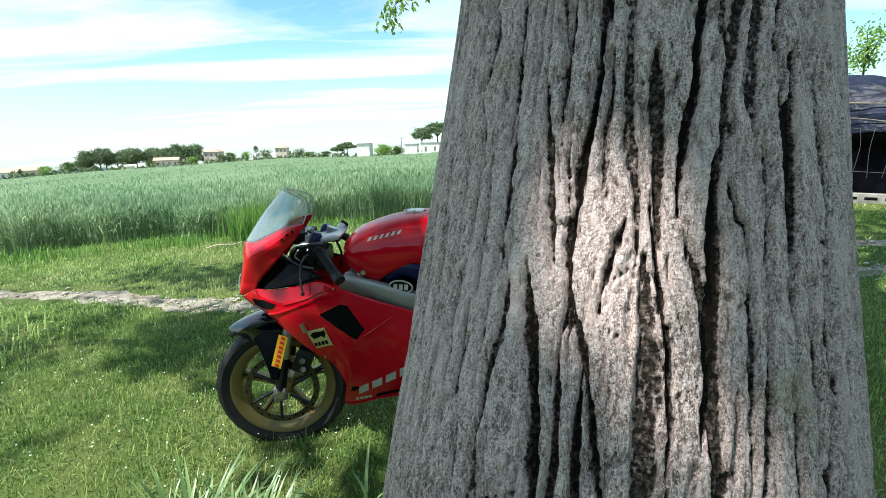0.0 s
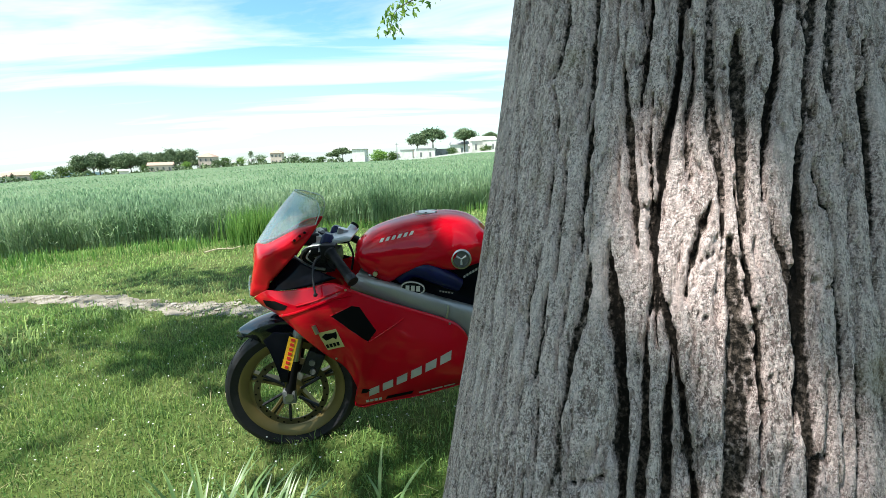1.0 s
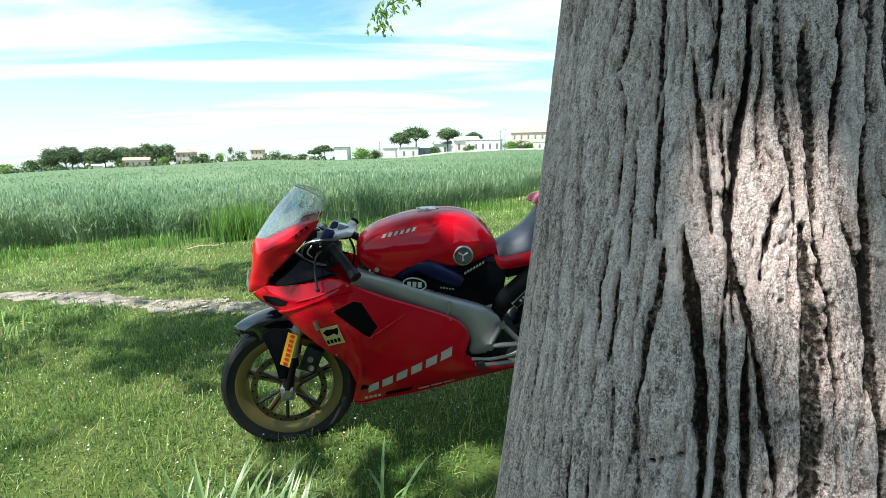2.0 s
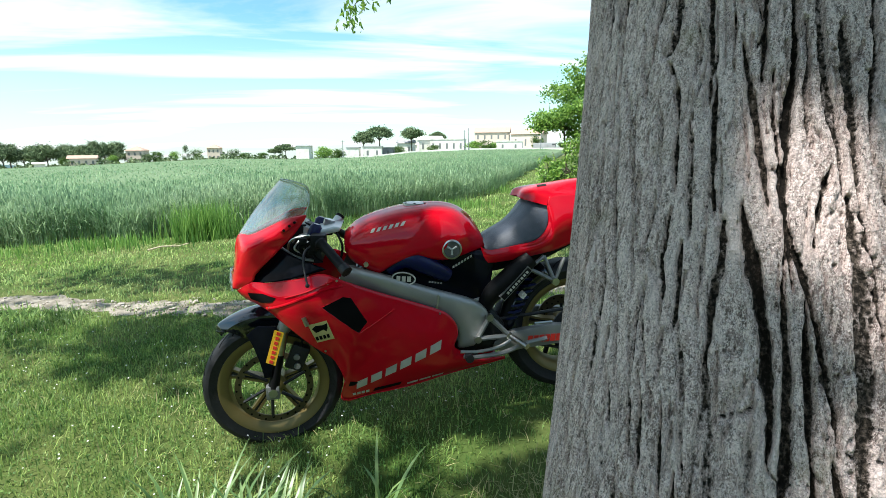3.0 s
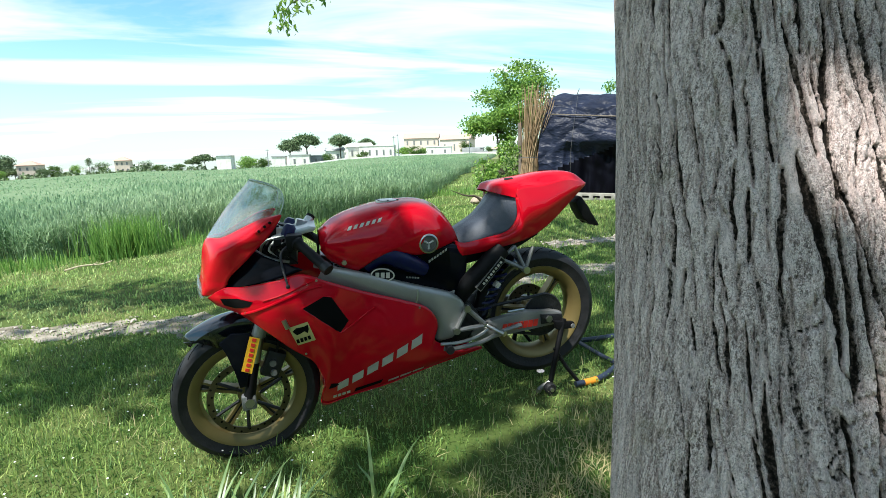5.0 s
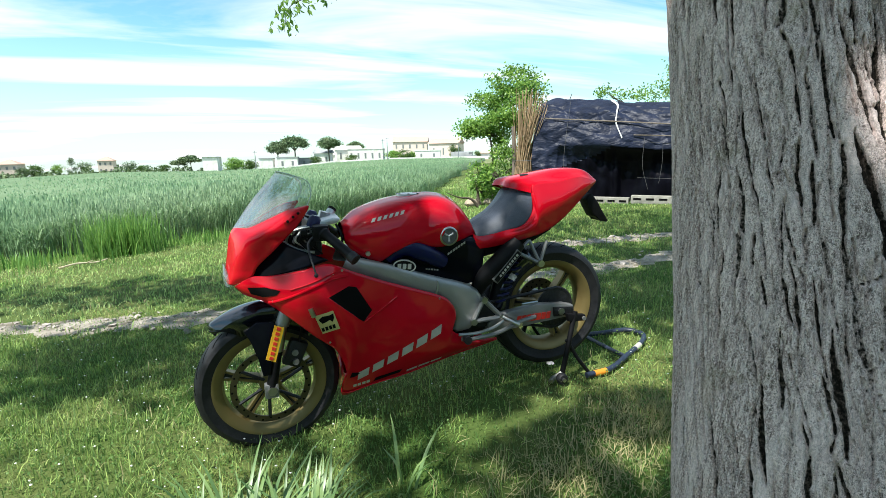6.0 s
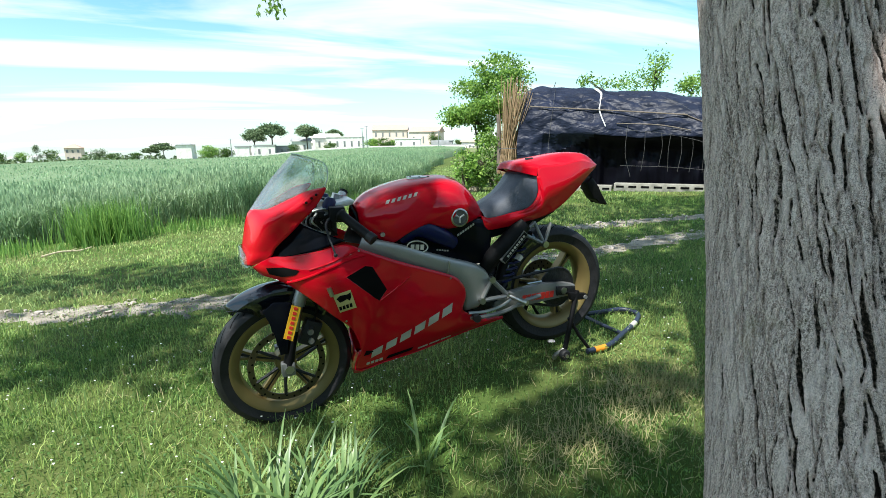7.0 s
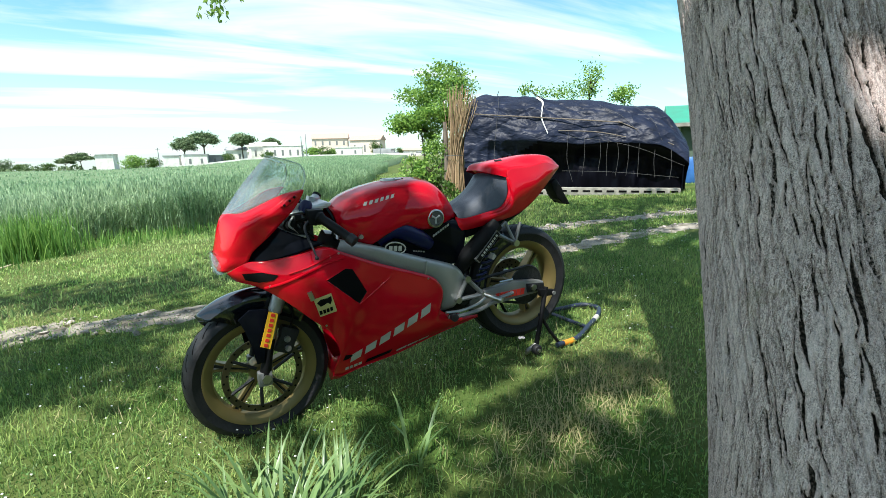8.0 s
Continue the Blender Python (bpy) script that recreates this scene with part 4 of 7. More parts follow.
    for i, (az, d, h, r, m, s) in enumerate(((-5.2, 196, 5.0, 4.2, M_LEAF2, "round"), (-3.6, 200, 4.2, 3.4, M_LEAF, "round"), (3.6, 178, 3.6, 2.4, M_LEAF, "round"), (7.6, 172, 3.0, 2.4, M_LEAF, "round"),
            (12.6, 176, 3.6, 3.4, M_LEAF2, "round"), (14.0, 178, 3.9, 3.6, M_LEAF, "round"), (15.0, 180, 3.4, 2.6, M_LEAF2, "round"), (19.9, 200, 6.2, 3, M_LEAF, "round"),
            (-19.6, 262, 7.8, 2.4, M_PINE, "cone"), (-18.6, 258, 5.6, 3, M_LEAF, "round"), (-20.6, 262, 5, 3, M_LEAF2, "round"), (-15.0, 262, 5.6, 3.4, M_PINE, "round"), (-13.8, 258, 3.4, 3.2, M_LEAF, "round"),
            (-22.3, 250, 5.2, 3.8, M_LEAF, "round"), (-23.2, 246, 4.2, 2.6, M_PINE, "round"), (-26.0, 240, 4.0, 2.6, M_LEAF2, "round"), (-11.9, 240, 3.4, 3.2, M_LEAF, "round"),
            (-36.4, 250, 4.8, 4, M_LEAF, "round"), (-38.2, 246, 4.0, 3, M_LEAF2, "round"), (-40.4, 252, 3.6, 3, M_LEAF, "round"), (-29.9, 240, 3.6, 2.4, M_LEAF, "round"),
            (22.8, 195, 3.4, 2.4, M_LEAF, "round"), (26.5, 200, 4.6, 3.2, M_LEAF, "round"))):
        far_tree("garden_tree", az, d, h, r, "leafy green garden tree beside distant houses", m, s, 0.2, 60 + i, 420)
    # low scrub and gardens between the far houses
    rng = np.random.default_rng(8)
    n = 7000
    az = rng.uniform(-46, -3, n)
    d = rng.uniform(225, 262, n)
    x, y = -1.2 + d * np.sin(np.radians(az)), -2 + d * np.cos(np.radians(az))
    z = ground(x, y) + rng.uniform(0, 1, n) * (1.6 + 1.1 * np.sin(az * 2.3) + 0.7 * np.sin(az * 5.1 + 1))
    v, f = leaf_cloud(np.stack([x, y, z], 1), 0.8, rng, 0.0, 0.5)
    tagged(new("far_scrub", mesh_from("far_scrub", v, f, M_PINE)), "low green scrub and gardens between distant houses", "scrub", kind="stuff")
    # parked vehicles along the far road
    for az, d, ln, hh, mat, nm, lab in ((20.6, 172, 6.5, 2.9, M_WALLG, "truck", "grey box truck parked beside the far road"), (22.3, 171, 4.2, 1.5, M_WALLW, "car", "white car parked beside the far road"),
            (23.6, 171, 4.2, 1.5, M_GREYM, "car", "grey car parked beside the far road"), (25.0, 172, 4.2, 1.5, M_WALLW, "car", "white car parked beside the far road")):
        x, y, z = far(az, d)
        top = thing(nm, (x, y, z), lab, nm, turn=-az)
        bm = bmesh.new(); box(bm, (-ln / 2, -0.85, 0.3), (ln / 2, 0.85, hh * (0.62 if nm == "car" else 0.95)), 0.12); part("body", bm, mat, top)
        bm = bmesh.new(); box(bm, (-ln * 0.28, -0.75, hh * 0.6), (ln * 0.22, 0.75, hh), 0.15); part("cabin", bm, M_PANE, top)
        for wx in (-ln * 0.32, ln * 0.32):
            for wy in (-0.8, 0.8):
                bm = bmesh.new(); tube(bm, [(wx, wy - 0.1, 0.33), (wx, wy + 0.1, 0.33)], 0.33, 12); part("wheel", bm, M_PANE, top)
    # road wall below the white buildings
    for az0, az1, d in ((-2.6, 6.4, 172), (6.4, 24.0, 170)):
        x0, y0, z0 = far(az0, d); x1, y1, z1 = far(az1, d)
        v, f = [], []
        for k in range(25):
            t = k / 24
            x, y = x0 + (x1 - x0) * t, y0 + (y1 - y0) * t
            z = float(ground(x, y))
            v += [(x, y, z - 0.3), (x, y, z + 1.15), (x - 0.1, y + 0.35, z + 1.15), (x - 0.1, y + 0.35, z - 0.3)]
            if k:
                a = (k - 1) * 4
                f += [(a, a + 4, a + 5, a + 1), (a + 1, a + 5, a + 6, a + 2), (a + 2, a + 6, a + 7, a + 3)]
        tagged(new("garden_wall", mesh_from("garden_wall", v, f, M_WALLW)), "low white wall along the far road", "wall", kind="structure")
    for az, h in ((11.4, 7.6), (11.9, 8.2), (20.4, 6.2), (-3.0, 6.5)):
        x, y, z = far(az, 168)
        top = thing("utility_pole", (x, y, z), "slim grey utility pole beside the far road", "pole")
        bm = bmesh.new(); tube(bm, [(0, 0, 0), (0, 0, h)], [0.16, 0.1], 8)
        part("mast", bm, M_GREYM, top)
        bm = bmesh.new(); box(bm, (-0.7, -0.06, h - 0.5), (0.7, 0.06, h - 0.38))
        part("crossarm", bm, M_GREYM, top, smooth=False)
    # hills at the edge of the plain, their distance haze put into the colour
    v, f = [], []
    for i in range(80):
        az = -70 + i * 1.0
        d = 3300
        x, y = d * math.sin(radians(az)), d * math.cos(radians(az))
        el = -0.95 + 0.25 * math.sin(i * 0.35) + 0.15 * math.sin(i * 0.9) + (-1.2 if az > -36 else 0) * min(1, (az + 36) / 6 if az > -36 else 0)
        v += [(x, y, -300), (x, y, 1.2 + d * math.tan(radians(el)))]
        if i:
            a = (i - 1) * 2
            f.append((a, a + 2, a + 3, a + 1))
    tagged(new("backdrop", mesh_from("backdrop", v, f, M_HILL, True)), "hills at the horizon, tinted blue for haze", "hills", kind="structure")


# the blue-grey base colour holds the haze of distance
M_HILL = material("haze_tinted_hills", (0.34, 0.47, 0.55), 1.0, second=(0.4, 0.52, 0.58), scale=0.004, spec=0.0)
far_things()

# ---- the covered tunnel, its blocks, canes and bushes ----
def crinkle(m, scale, depth):
    """Sharp creases of crumpled sheeting: folds along the edges of stretched, bent cells."""
    nt = m.node_tree
    co, mp = nt.nodes.new("ShaderNodeTexCoord"), nt.nodes.new("ShaderNodeMapping")
    mp.inputs["Rotation"].default_value, mp.inputs["Scale"].default_value = (0.3, 0.5, 0.6), (1.0, 1.0, 1.9)
    nt.links.new(co.outputs["Object"], mp.inputs[0])
    wob = nt.nodes.new("ShaderNodeTexNoise"); wob.inputs["Scale"].default_value, wob.inputs["Detail"].default_value = 2.5, 3
    nt.links.new(mp.outputs[0], wob.inputs["Vector"])
    add = nt.nodes.new("ShaderNodeVectorMath"); add.operation = "MULTIPLY_ADD"; add.inputs[1].default_value = (0.5, 0.5, 0.5)
    nt.links.new(wob.outputs["Color"], add.inputs[0]); nt.links.new(mp.outputs[0], add.inputs[2])
    prev = None
    for k, (sc, d) in enumerate(((scale, depth), (scale * 2.6, depth * 0.16))):
        vo = nt.nodes.new("ShaderNodeTexVoronoi"); vo.feature = "F1"; vo.inputs["Scale"].default_value = sc
        nt.links.new(add.outputs[0], vo.inputs["Vector"])
        bp = nt.nodes.new("ShaderNodeBump"); bp.inputs["Strength"].default_value, bp.inputs["Distance"].default_value = 0.9, d
        nt.links.new(vo.outputs["Distance"], bp.inputs["Height"])
        if prev:
            nt.links.new(prev.outputs[0], bp.inputs["Normal"])
        prev = bp
    nt.links.new(prev.outputs[0], nt.nodes["Principled BSDF"].inputs["Normal"])


M_TARP = material("black_tarpaulin", (0.009, 0.012, 0.024), 0.5, second=(0.016, 0.021, 0.042), scale=3, detail=6, spec=0.16, rough2=0.4)
crinkle(M_TARP, 1.15, 0.13)
# black film, its colour taken darker still for the shade under the eaves
M_FILM = material("shaded_black_film", (0.0022, 0.0022, 0.004), 0.3, second=(0.004, 0.004, 0.007), scale=4, spec=0.06, bump=0.5, bump_scale=6, stretch=(1, 1, 0.4))
M_CANE = material("dry_canes", (0.34, 0.25, 0.125), 0.6, second=(0.22, 0.155, 0.08), scale=12, stretch=(1, 1, 0.1), islands=0.35, objects=0.3)
M_STICK = material("weathered_stick", (0.20, 0.16, 0.125), 0.8, second=(0.13, 0.105, 0.085), scale=14)
M_BLOCK = material("pale_concrete", (0.33, 0.31, 0.27), 0.9, second=(0.21, 0.20, 0.17), scale=9, detail=7, bump=0.3)
# near black: paints the shade of uncut holes, and serves as black print
M_HOLE = material("hollow_shade_and_print", (0.006, 0.006, 0.006), 0.95, spec=0.05)
M_ROPE = material("pale_twine", (0.10, 0.098, 0.095), 0.8, scale=40)
M_STRAP = material("white_strap", (0.55, 0.55, 0.54), 0.6, second=(0.6, 0.6, 0.6), scale=20)
M_GREENROOF = material("green_sheet_roof", (0.03, 0.27, 0.17), 0.5, second=(0.04, 0.22, 0.14), scale=3)
M_GREENWALL = material("dull_green_wall", (0.10, 0.14, 0.10), 0.8, second=(0.07, 0.1, 0.075), scale=2)
M_BARREL = material("blue_plastic", (0.05, 0.18, 0.5), 0.4, scale=4)

TA, TB = np.array([4.12, 7.05]), np.array([6.93, 3.96])
TU = (TB - TA) / np.linalg.norm(TB - TA)
TN = np.array([-TU[1], TU[0]])
TN = TN if TN[1] > 0 else -TN
TL = float(np.linalg.norm(TB - TA))


def tunnel_point(s, a, out=0.0):
    """A place on the tunnel's skin: s from end to end, a from the front foot (0) over the top (0.5) to the back foot (1)."""
    s, a = np.asarray(s, float), np.asarray(a, float)
    top = 2.40 - 0.46 * np.clip(s, 0, 1) + 0.03 * np.sin(11 * s) - 0.62 * np.clip((s - 0.86) / 0.16, 0, 1) ** 2
    th = a * np.pi
    h = np.sin(th) ** 0.62
    w = 1.0 - np.sign(np.cos(th)) * np.abs(np.cos(th)) ** 0.75
    z0 = 0.28
    base = TA[None] + TU[None] * (s.reshape(-1, 1) * TL)
    q = base + TN[None] * ((w * 1.05).reshape(-1, 1)) - TN[None] * (out * np.cos(th)).reshape(-1, 1)
    return np.concatenate([q, (z0 + (top - z0 + out) * h).reshape(-1, 1)], 1)


def tunnel():
    x, y = TA
    top = thing("tarp_tunnel", (x, y, 0.15), "long low tunnel covered with wrinkled black tarpaulin", "shelter")
    off = np.array([x, y, 0.15])
    ns, na = 330, 150
    S, A = np.meshgrid(np.linspace(-0.07, 1.02, ns), np.linspace(0.0, 1.0, na), indexing="ij")
    fold = lambda t: np.clip(np.abs(t) / 0.5, 0, 1) ** 0.8
    wr = 0.05 * vnoise(S * 7, A * 6, 41, 64) + 0.02 * vnoise(S * 17 + 9 * A, A * 11, 42, 128)
    # sharp creases, slack between the lashings
    for k, (sa, sb, fa, amp) in enumerate(((7, 10, 5, 0.035), (11, -16, 8, 0.022), (20, 8, 13, 0.007), (6, 24, 4, 0.025))):
        wr += amp * (fold(vnoise(S * sa + sb * A, A * fa - S * 4, 46 + k, 512)) - 0.6)
    # the lower front hangs in folds, tied in under the eaves
    low = np.clip((0.12 - A) / 0.03, 0, 1) * (A < 0.5)
    wr -= low * 0.34 * np.clip((S - 0.06) / 0.3, 0, 1) ** 0.6 * (S > 0.06)
    wr += low * 0.06 * vnoise(S * 38, A * 12, 45, 256)
    v = tunnel_point(S.ravel(), A.ravel())
    th = A.ravel() * np.pi
    nrm = np.concatenate([-TN[None] * np.cos(th)[:, None], np.sin(th)[:, None]], 1)
    v = v + nrm * wr.ravel()[:, None] - off
    i, k = np.meshgrid(np.arange(ns - 1), np.arange(na - 1), indexing="ij")
    a = i * na + k
    f = np.stack([a, a + na, a + na + 1, a + 1], 2).reshape(-1, 4)
    # the film's upper edge follows the dark area below the overhang
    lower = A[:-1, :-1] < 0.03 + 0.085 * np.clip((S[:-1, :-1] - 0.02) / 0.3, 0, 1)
    part("tarpaulin", mesh_from("tarpaulin", v, f, [M_TARP, M_FILM], True, lower.ravel().astype(int)), None, top, "wrinkled black plastic tarpaulin over smooth black film darkened for shade")
    for s0, dz in ((-0.05, 0.0), (1.0, 0.0)):
        ring = tunnel_point(np.full(25, s0), np.linspace(0, 1, 25)) - off
        c = ring.mean(0)
        vv = np.concatenate([ring, c[None] + np.array([*(TU * (-0.05 if s0 == 0 else 0.05)), -0.2])[None]])
        ff = np.array([(n, n + 1, 25) for n in range(24)] + [(24, 0, 25)])
        part("end_sheet", mesh_from("end_sheet", vv, ff, M_TARP, True), None, top)

    def line(name, pts, r, mat, label="", out=0.035):
        P = [tuple(tunnel_point(np.array([s]), np.array([a]), out)[0] - off) for s, a in pts]
        bm = bmesh.new()
        tube(bm, smooth_path(P, 5), r, 6)
        part(name, bm, mat, top, label)
    line("stick", [(-0.02, 0.23), (0.3, 0.225), (0.52, 0.225), (0.72, 0.21)], 0.012, M_STICK, "weathered wooden stick lashed along the tarpaulin", 0.075)
    line("stick", [(0.42, 0.165), (0.6, 0.16), (0.74, 0.14)], 0.009, M_STICK, "", 0.075)
    line("stick", [(0.7, 0.22), (0.95, 0.15)], 0.009, M_STICK, "", 0.06)
    for pts in ([(0.42, 0.14), (0.6, 0.13), (0.8, 0.10), (1.0, 0.085)], [(0.06, 0.5), (0.1, 0.3), (0.1, 0.1), (0.1, 0.03)], [(0.47, 0.16), (0.47, 0.06), (0.5, 0.01)], [(0.8, 0.13), (0.8, 0.08), (0.8, 0.02)], [(0.94, 0.12), (0.945, 0.06), (0.94, 0.02)], [(0.55, 0.135), (0.553, 0.07), (0.545, 0.02)], [(0.62, 0.13), (0.628, 0.08), (0.62, 0.03)], [(0.66, 0.125), (0.655, 0.07), (0.66, 0.02)], [(0.75, 0.115), (0.755, 0.07), (0.748, 0.02)], [(0.87, 0.10), (0.868, 0.06), (0.875, 0.02)], [(0.7, 0.13), (0.71, 0.07), (0.7, 0.02)],
                [(0.45, 0.03), (0.7, 0.028), (0.98, 0.03)], [(0.6, 0.36), (0.72, 0.25), (0.8, 0.16)], [(0.75, 0.4), (0.85, 0.25), (0.9, 0.14)]):
        line("rope", pts, 0.0028, M_ROPE, "", 0.06)
    # white strap over the top
    bm = bmesh.new()
    P = [tunnel_point(np.array([s]), np.array([a]), 0.07)[0] - off for s, a in ((0.275, 0.52), (0.285, 0.44), (0.325, 0.36), (0.33, 0.28), (0.335, 0.22), (0.37, 0.15))]
    tube(bm, smooth_path(P, 5), [0.026 - 0.0006 * n for n in range(26)], 6, True, 0.25)
    part("strap", bm, M_STRAP, top, "white plastic strap")


tunnel()


def block_beam(s0, s1, n, label):
    p0, p1 = TA + TU * TL * s0 - TN * 0.12, TA + TU * TL * s1 - TN * 0.12
    ln = float(np.linalg.norm(p1 - p0))
    z = float(ground(*((p0 + p1) / 2)))
    top = thing("concrete_beam", (*p0, z - 0.02), label, "beam", "beams under the tunnel", turn=math.degrees(math.atan2(TU[1], TU[0])))
    bm = bmesh.new()
    box(bm, (0, 0, 0), (ln, 0.2, 0.16), 0.008)
    body = part("beam", bm, M_BLOCK, top)
    for k in range(n):
        c = (k + 0.5) * ln / n
        # each slot is a dark block, its inner shade given by the colour
        bm = bmesh.new()
        box(bm, (c - ln / n * 0.32, -0.006, 0.075), (c + ln / n * 0.32, 0.02, 0.115), 0.004)
        part("slot", bm, M_HOLE, top, smooth=False)


block_beam(0.0, 0.42, 8, "pale hollow concrete beam under the tarpaulin")
block_beam(0.43, 0.99, 10, "pale slotted concrete beam under the tarpaulin")


def cane_bundle():
    c = np.array([3.78, 7.45]); z = float(ground(*c))
    top = thing("cane_bundle", (*c, z), "upright bundle of dry yellow canes tied with twine", "canes")
    rng = np.random.default_rng(9)
    for k in range(110):
        a, q = rng.uniform(0, 2 * np.pi), math.sqrt(rng.uniform())
        b = np.array([math.cos(a) * q * 0.34, math.sin(a) * q * 0.26])
        m = b * 0.55 + np.array([0.05, 0])
        t = b * 1.0 + np.array([0.24, 0]) + rng.normal(0, 0.06, 2)
        h = rng.uniform(1.85, 2.5)
        bm = bmesh.new()
        tube(bm, smooth_path([(b[0], b[1], 0), (m[0], m[1], 0.95), (t[0], t[1], h)], 3), [0.0115 - 0.001 * n for n in range(7)], 5)
        part("cane", bm, M_CANE, top)
    bm = bmesh.new()
    tube(bm, [(0.05 + math.cos(t) * 0.24, math.sin(t) * 0.2, 0.95) for t in np.linspace(0, 2 * np.pi, 20)], 0.008, 5)
    part("twine", bm, M_ROPE, top)


cane_bundle()


def leafy_tree(name, at, h, r, zc, rz, n, size, label, seed, mat, stems=1, category="tree", loose=1.0):
    z = float(ground(at[0], at[1]))
    top = thing(name, (*at, z), label, category)
    rng = np.random.default_rng(seed)
    for s in range(stems):
        o = rng.normal(0, 0.1 * stems, 2)
        bm = bmesh.new()
        tube(bm, smooth_path([(o[0], o[1], -0.05), (o[0] * 1.3 + 0.04, o[1], h * 0.35), (o[0] * 1.6, o[1] * 1.5, min(h * 0.65, zc - 0.3 * rz)), (o[0] * 2, o[1] * 2, min(h * 0.95, zc + 0.15 * rz))], 4), [0.06 / stems ** 0.5 * (1 - 0.068 * k) for k in range(13)], 8)
        part("trunk", bm, M_TWIG, top)
    # the crown is a few uneven lobes of small sprays
    P = []
    m = max(6, n // 45)
    lobes = [(rng.normal(size=3) * [r * 0.5, r * 0.5, rz * 0.45], rng.uniform(0.38, 0.7)) for _ in range(6 if n > 1500 else 3)]
    for k in range(m):
        o, w = lobes[k % len(lobes)]
        d = rng.normal(size=3); d /= np.linalg.norm(d)
        q = rng.uniform(0.3, 1.0) ** 0.5 * w
        c = np.array([o[0] + d[0] * r * q, o[1] + d[1] * r * q, zc + o[2] + d[2] * rz * q])
        if k % 3 == 0:
            bm = bmesh.new()
            tube(bm, smooth_path([(0, 0, zc - rz * 0.7), tuple(c * 0.6 + np.array([0, 0, zc * 0.35])), tuple(c)], 3), [0.018, 0.015, 0.012, 0.010, 0.008, 0.006, 0.004], 5)
            part("limb", bm, M_TWIG, top)
        P.append(c + rng.normal(size=(45, 3)) * [r * 0.13 * loose, r * 0.13 * loose, rz * 0.11 * loose])
    v, f = leaf_cloud(np.concatenate(P), size, rng, 0.35, 0.3)
    part("crown", mesh_from("crown", v, f, mat), None, top)


leafy_tree("fruit_tree", (4.5, 8.95), 2.6, 0.80, 2.42, 0.56, 8000, 0.08, "small leafy fruit tree behind the cane bundle", 3, M_LEAF2, 2, "tree", 1.25)
leafy_tree("fruit_tree", (3.95, 9.1), 2.2, 0.60, 1.85, 0.44, 4600, 0.08, "low leafy branches beside the fruit tree", 4, M_LEAF2, 2, "tree", 1.25)
leafy_tree("shrub", (3.75, 8.5), 1.5, 0.5, 0.95, 0.6, 2200, 0.07, "tall leafy shrub behind the cane bundle", 16, M_LEAF2, 3, "bush")
leafy_tree("shrub", (3.05, 8.0), 0.9, 0.45, 0.5, 0.4, 1100, 0.09, "low green shrub beside the cane bundle", 5, M_LEAF2, 3, "bush")
leafy_tree("shrub", (3.4, 7.2), 0.5, 0.4, 0.3, 0.26, 800, 0.08, "low green shrub before the cane bundle", 6, M_LEAF, 3, "bush")
for k, (x, y, h, r, zc, rz, n) in enumerate(((8.4, 7.97, 2.9, 0.42, 2.9, 0.6, 620), (8.25, 8.2, 2.2, 0.6, 2.4, 0.3, 700), (7.5, 8.7, 2.3, 0.42, 2.5, 0.34, 360), (9.0, 7.3, 2.1, 0.4, 2.35, 0.36, 700))):
    leafy_tree("sapling", (x, y), h, r, zc, rz, n, 0.075, "thin airy leafy sapling rising behind the tunnel", 7 + k, M_LEAF2, 1, "tree", 1.8)


def post(at, h, label):
    z = float(ground(*at))
    top = thing("wooden_post", (*at, z - 0.02), label, "post")
    bm = bmesh.new()
    tube(bm, [(0, 0, 0), (0.02, 0, h * 0.5), (0.0, 0.02, h)], [0.06, 0.055, 0.05], 10)
    part("post", bm, M_STICK, top)


post((3.85, 8.0), 1.75, "weathered grey wooden post behind the canes")


def green_shed():
    top = thing("green_shed", (10.66, 6.78, 0.2), "dull green shed with a bright green sheet roof", "shed", turn=-50)
    bm = bmesh.new(); box(bm, (0, 0, 0), (5, 4, 1.55)); part("wall", bm, M_GREENWALL, top, smooth=False)
    bm = bmesh.new()
    vs = [bm.verts.new(p) for p in ((-0.35, -0.35, 1.6), (5.3, -0.35, 1.6), (5.3, 4.3, 1.6), (-0.35, 4.3, 1.6), (-0.35, 2, 2.25), (5.3, 2, 2.25))]
    for q in ((0, 1, 5, 4), (2, 3, 4, 5), (0, 4, 3), (1, 2, 5), (3, 2, 1, 0)):
        bm.faces.new([vs[k] for k in q])
    part("roof", bm, M_GREENROOF, top, "bright green sheet roof", smooth=False)
    bm = bmesh.new(); box(bm, (-0.36, -0.37, 1.52), (5.3, -0.33, 1.62)); part("gutter", bm, M_BLOCK, top, smooth=False)


green_shed()
barrel = thing("barrel", (9.2, 5.4, float(ground(9.2, 5.4))), "blue plastic barrel beside the green shed", "barrel")
bm = bmesh.new()
tube(bm, [(0, 0, 0), (0, 0, 0.05), (0, 0, 0.3), (0, 0, 0.55), (0, 0, 0.62)], [0.19, 0.21, 0.22, 0.21, 0.18], 16)
part("body", bm, M_BARREL, barrel)
bm = bmesh.new()
tube(bm, [(0, 0, 0.30), (0, 0, 0.33)], [0.225, 0.225], 16)
part("hoop", bm, M_BARREL, barrel)


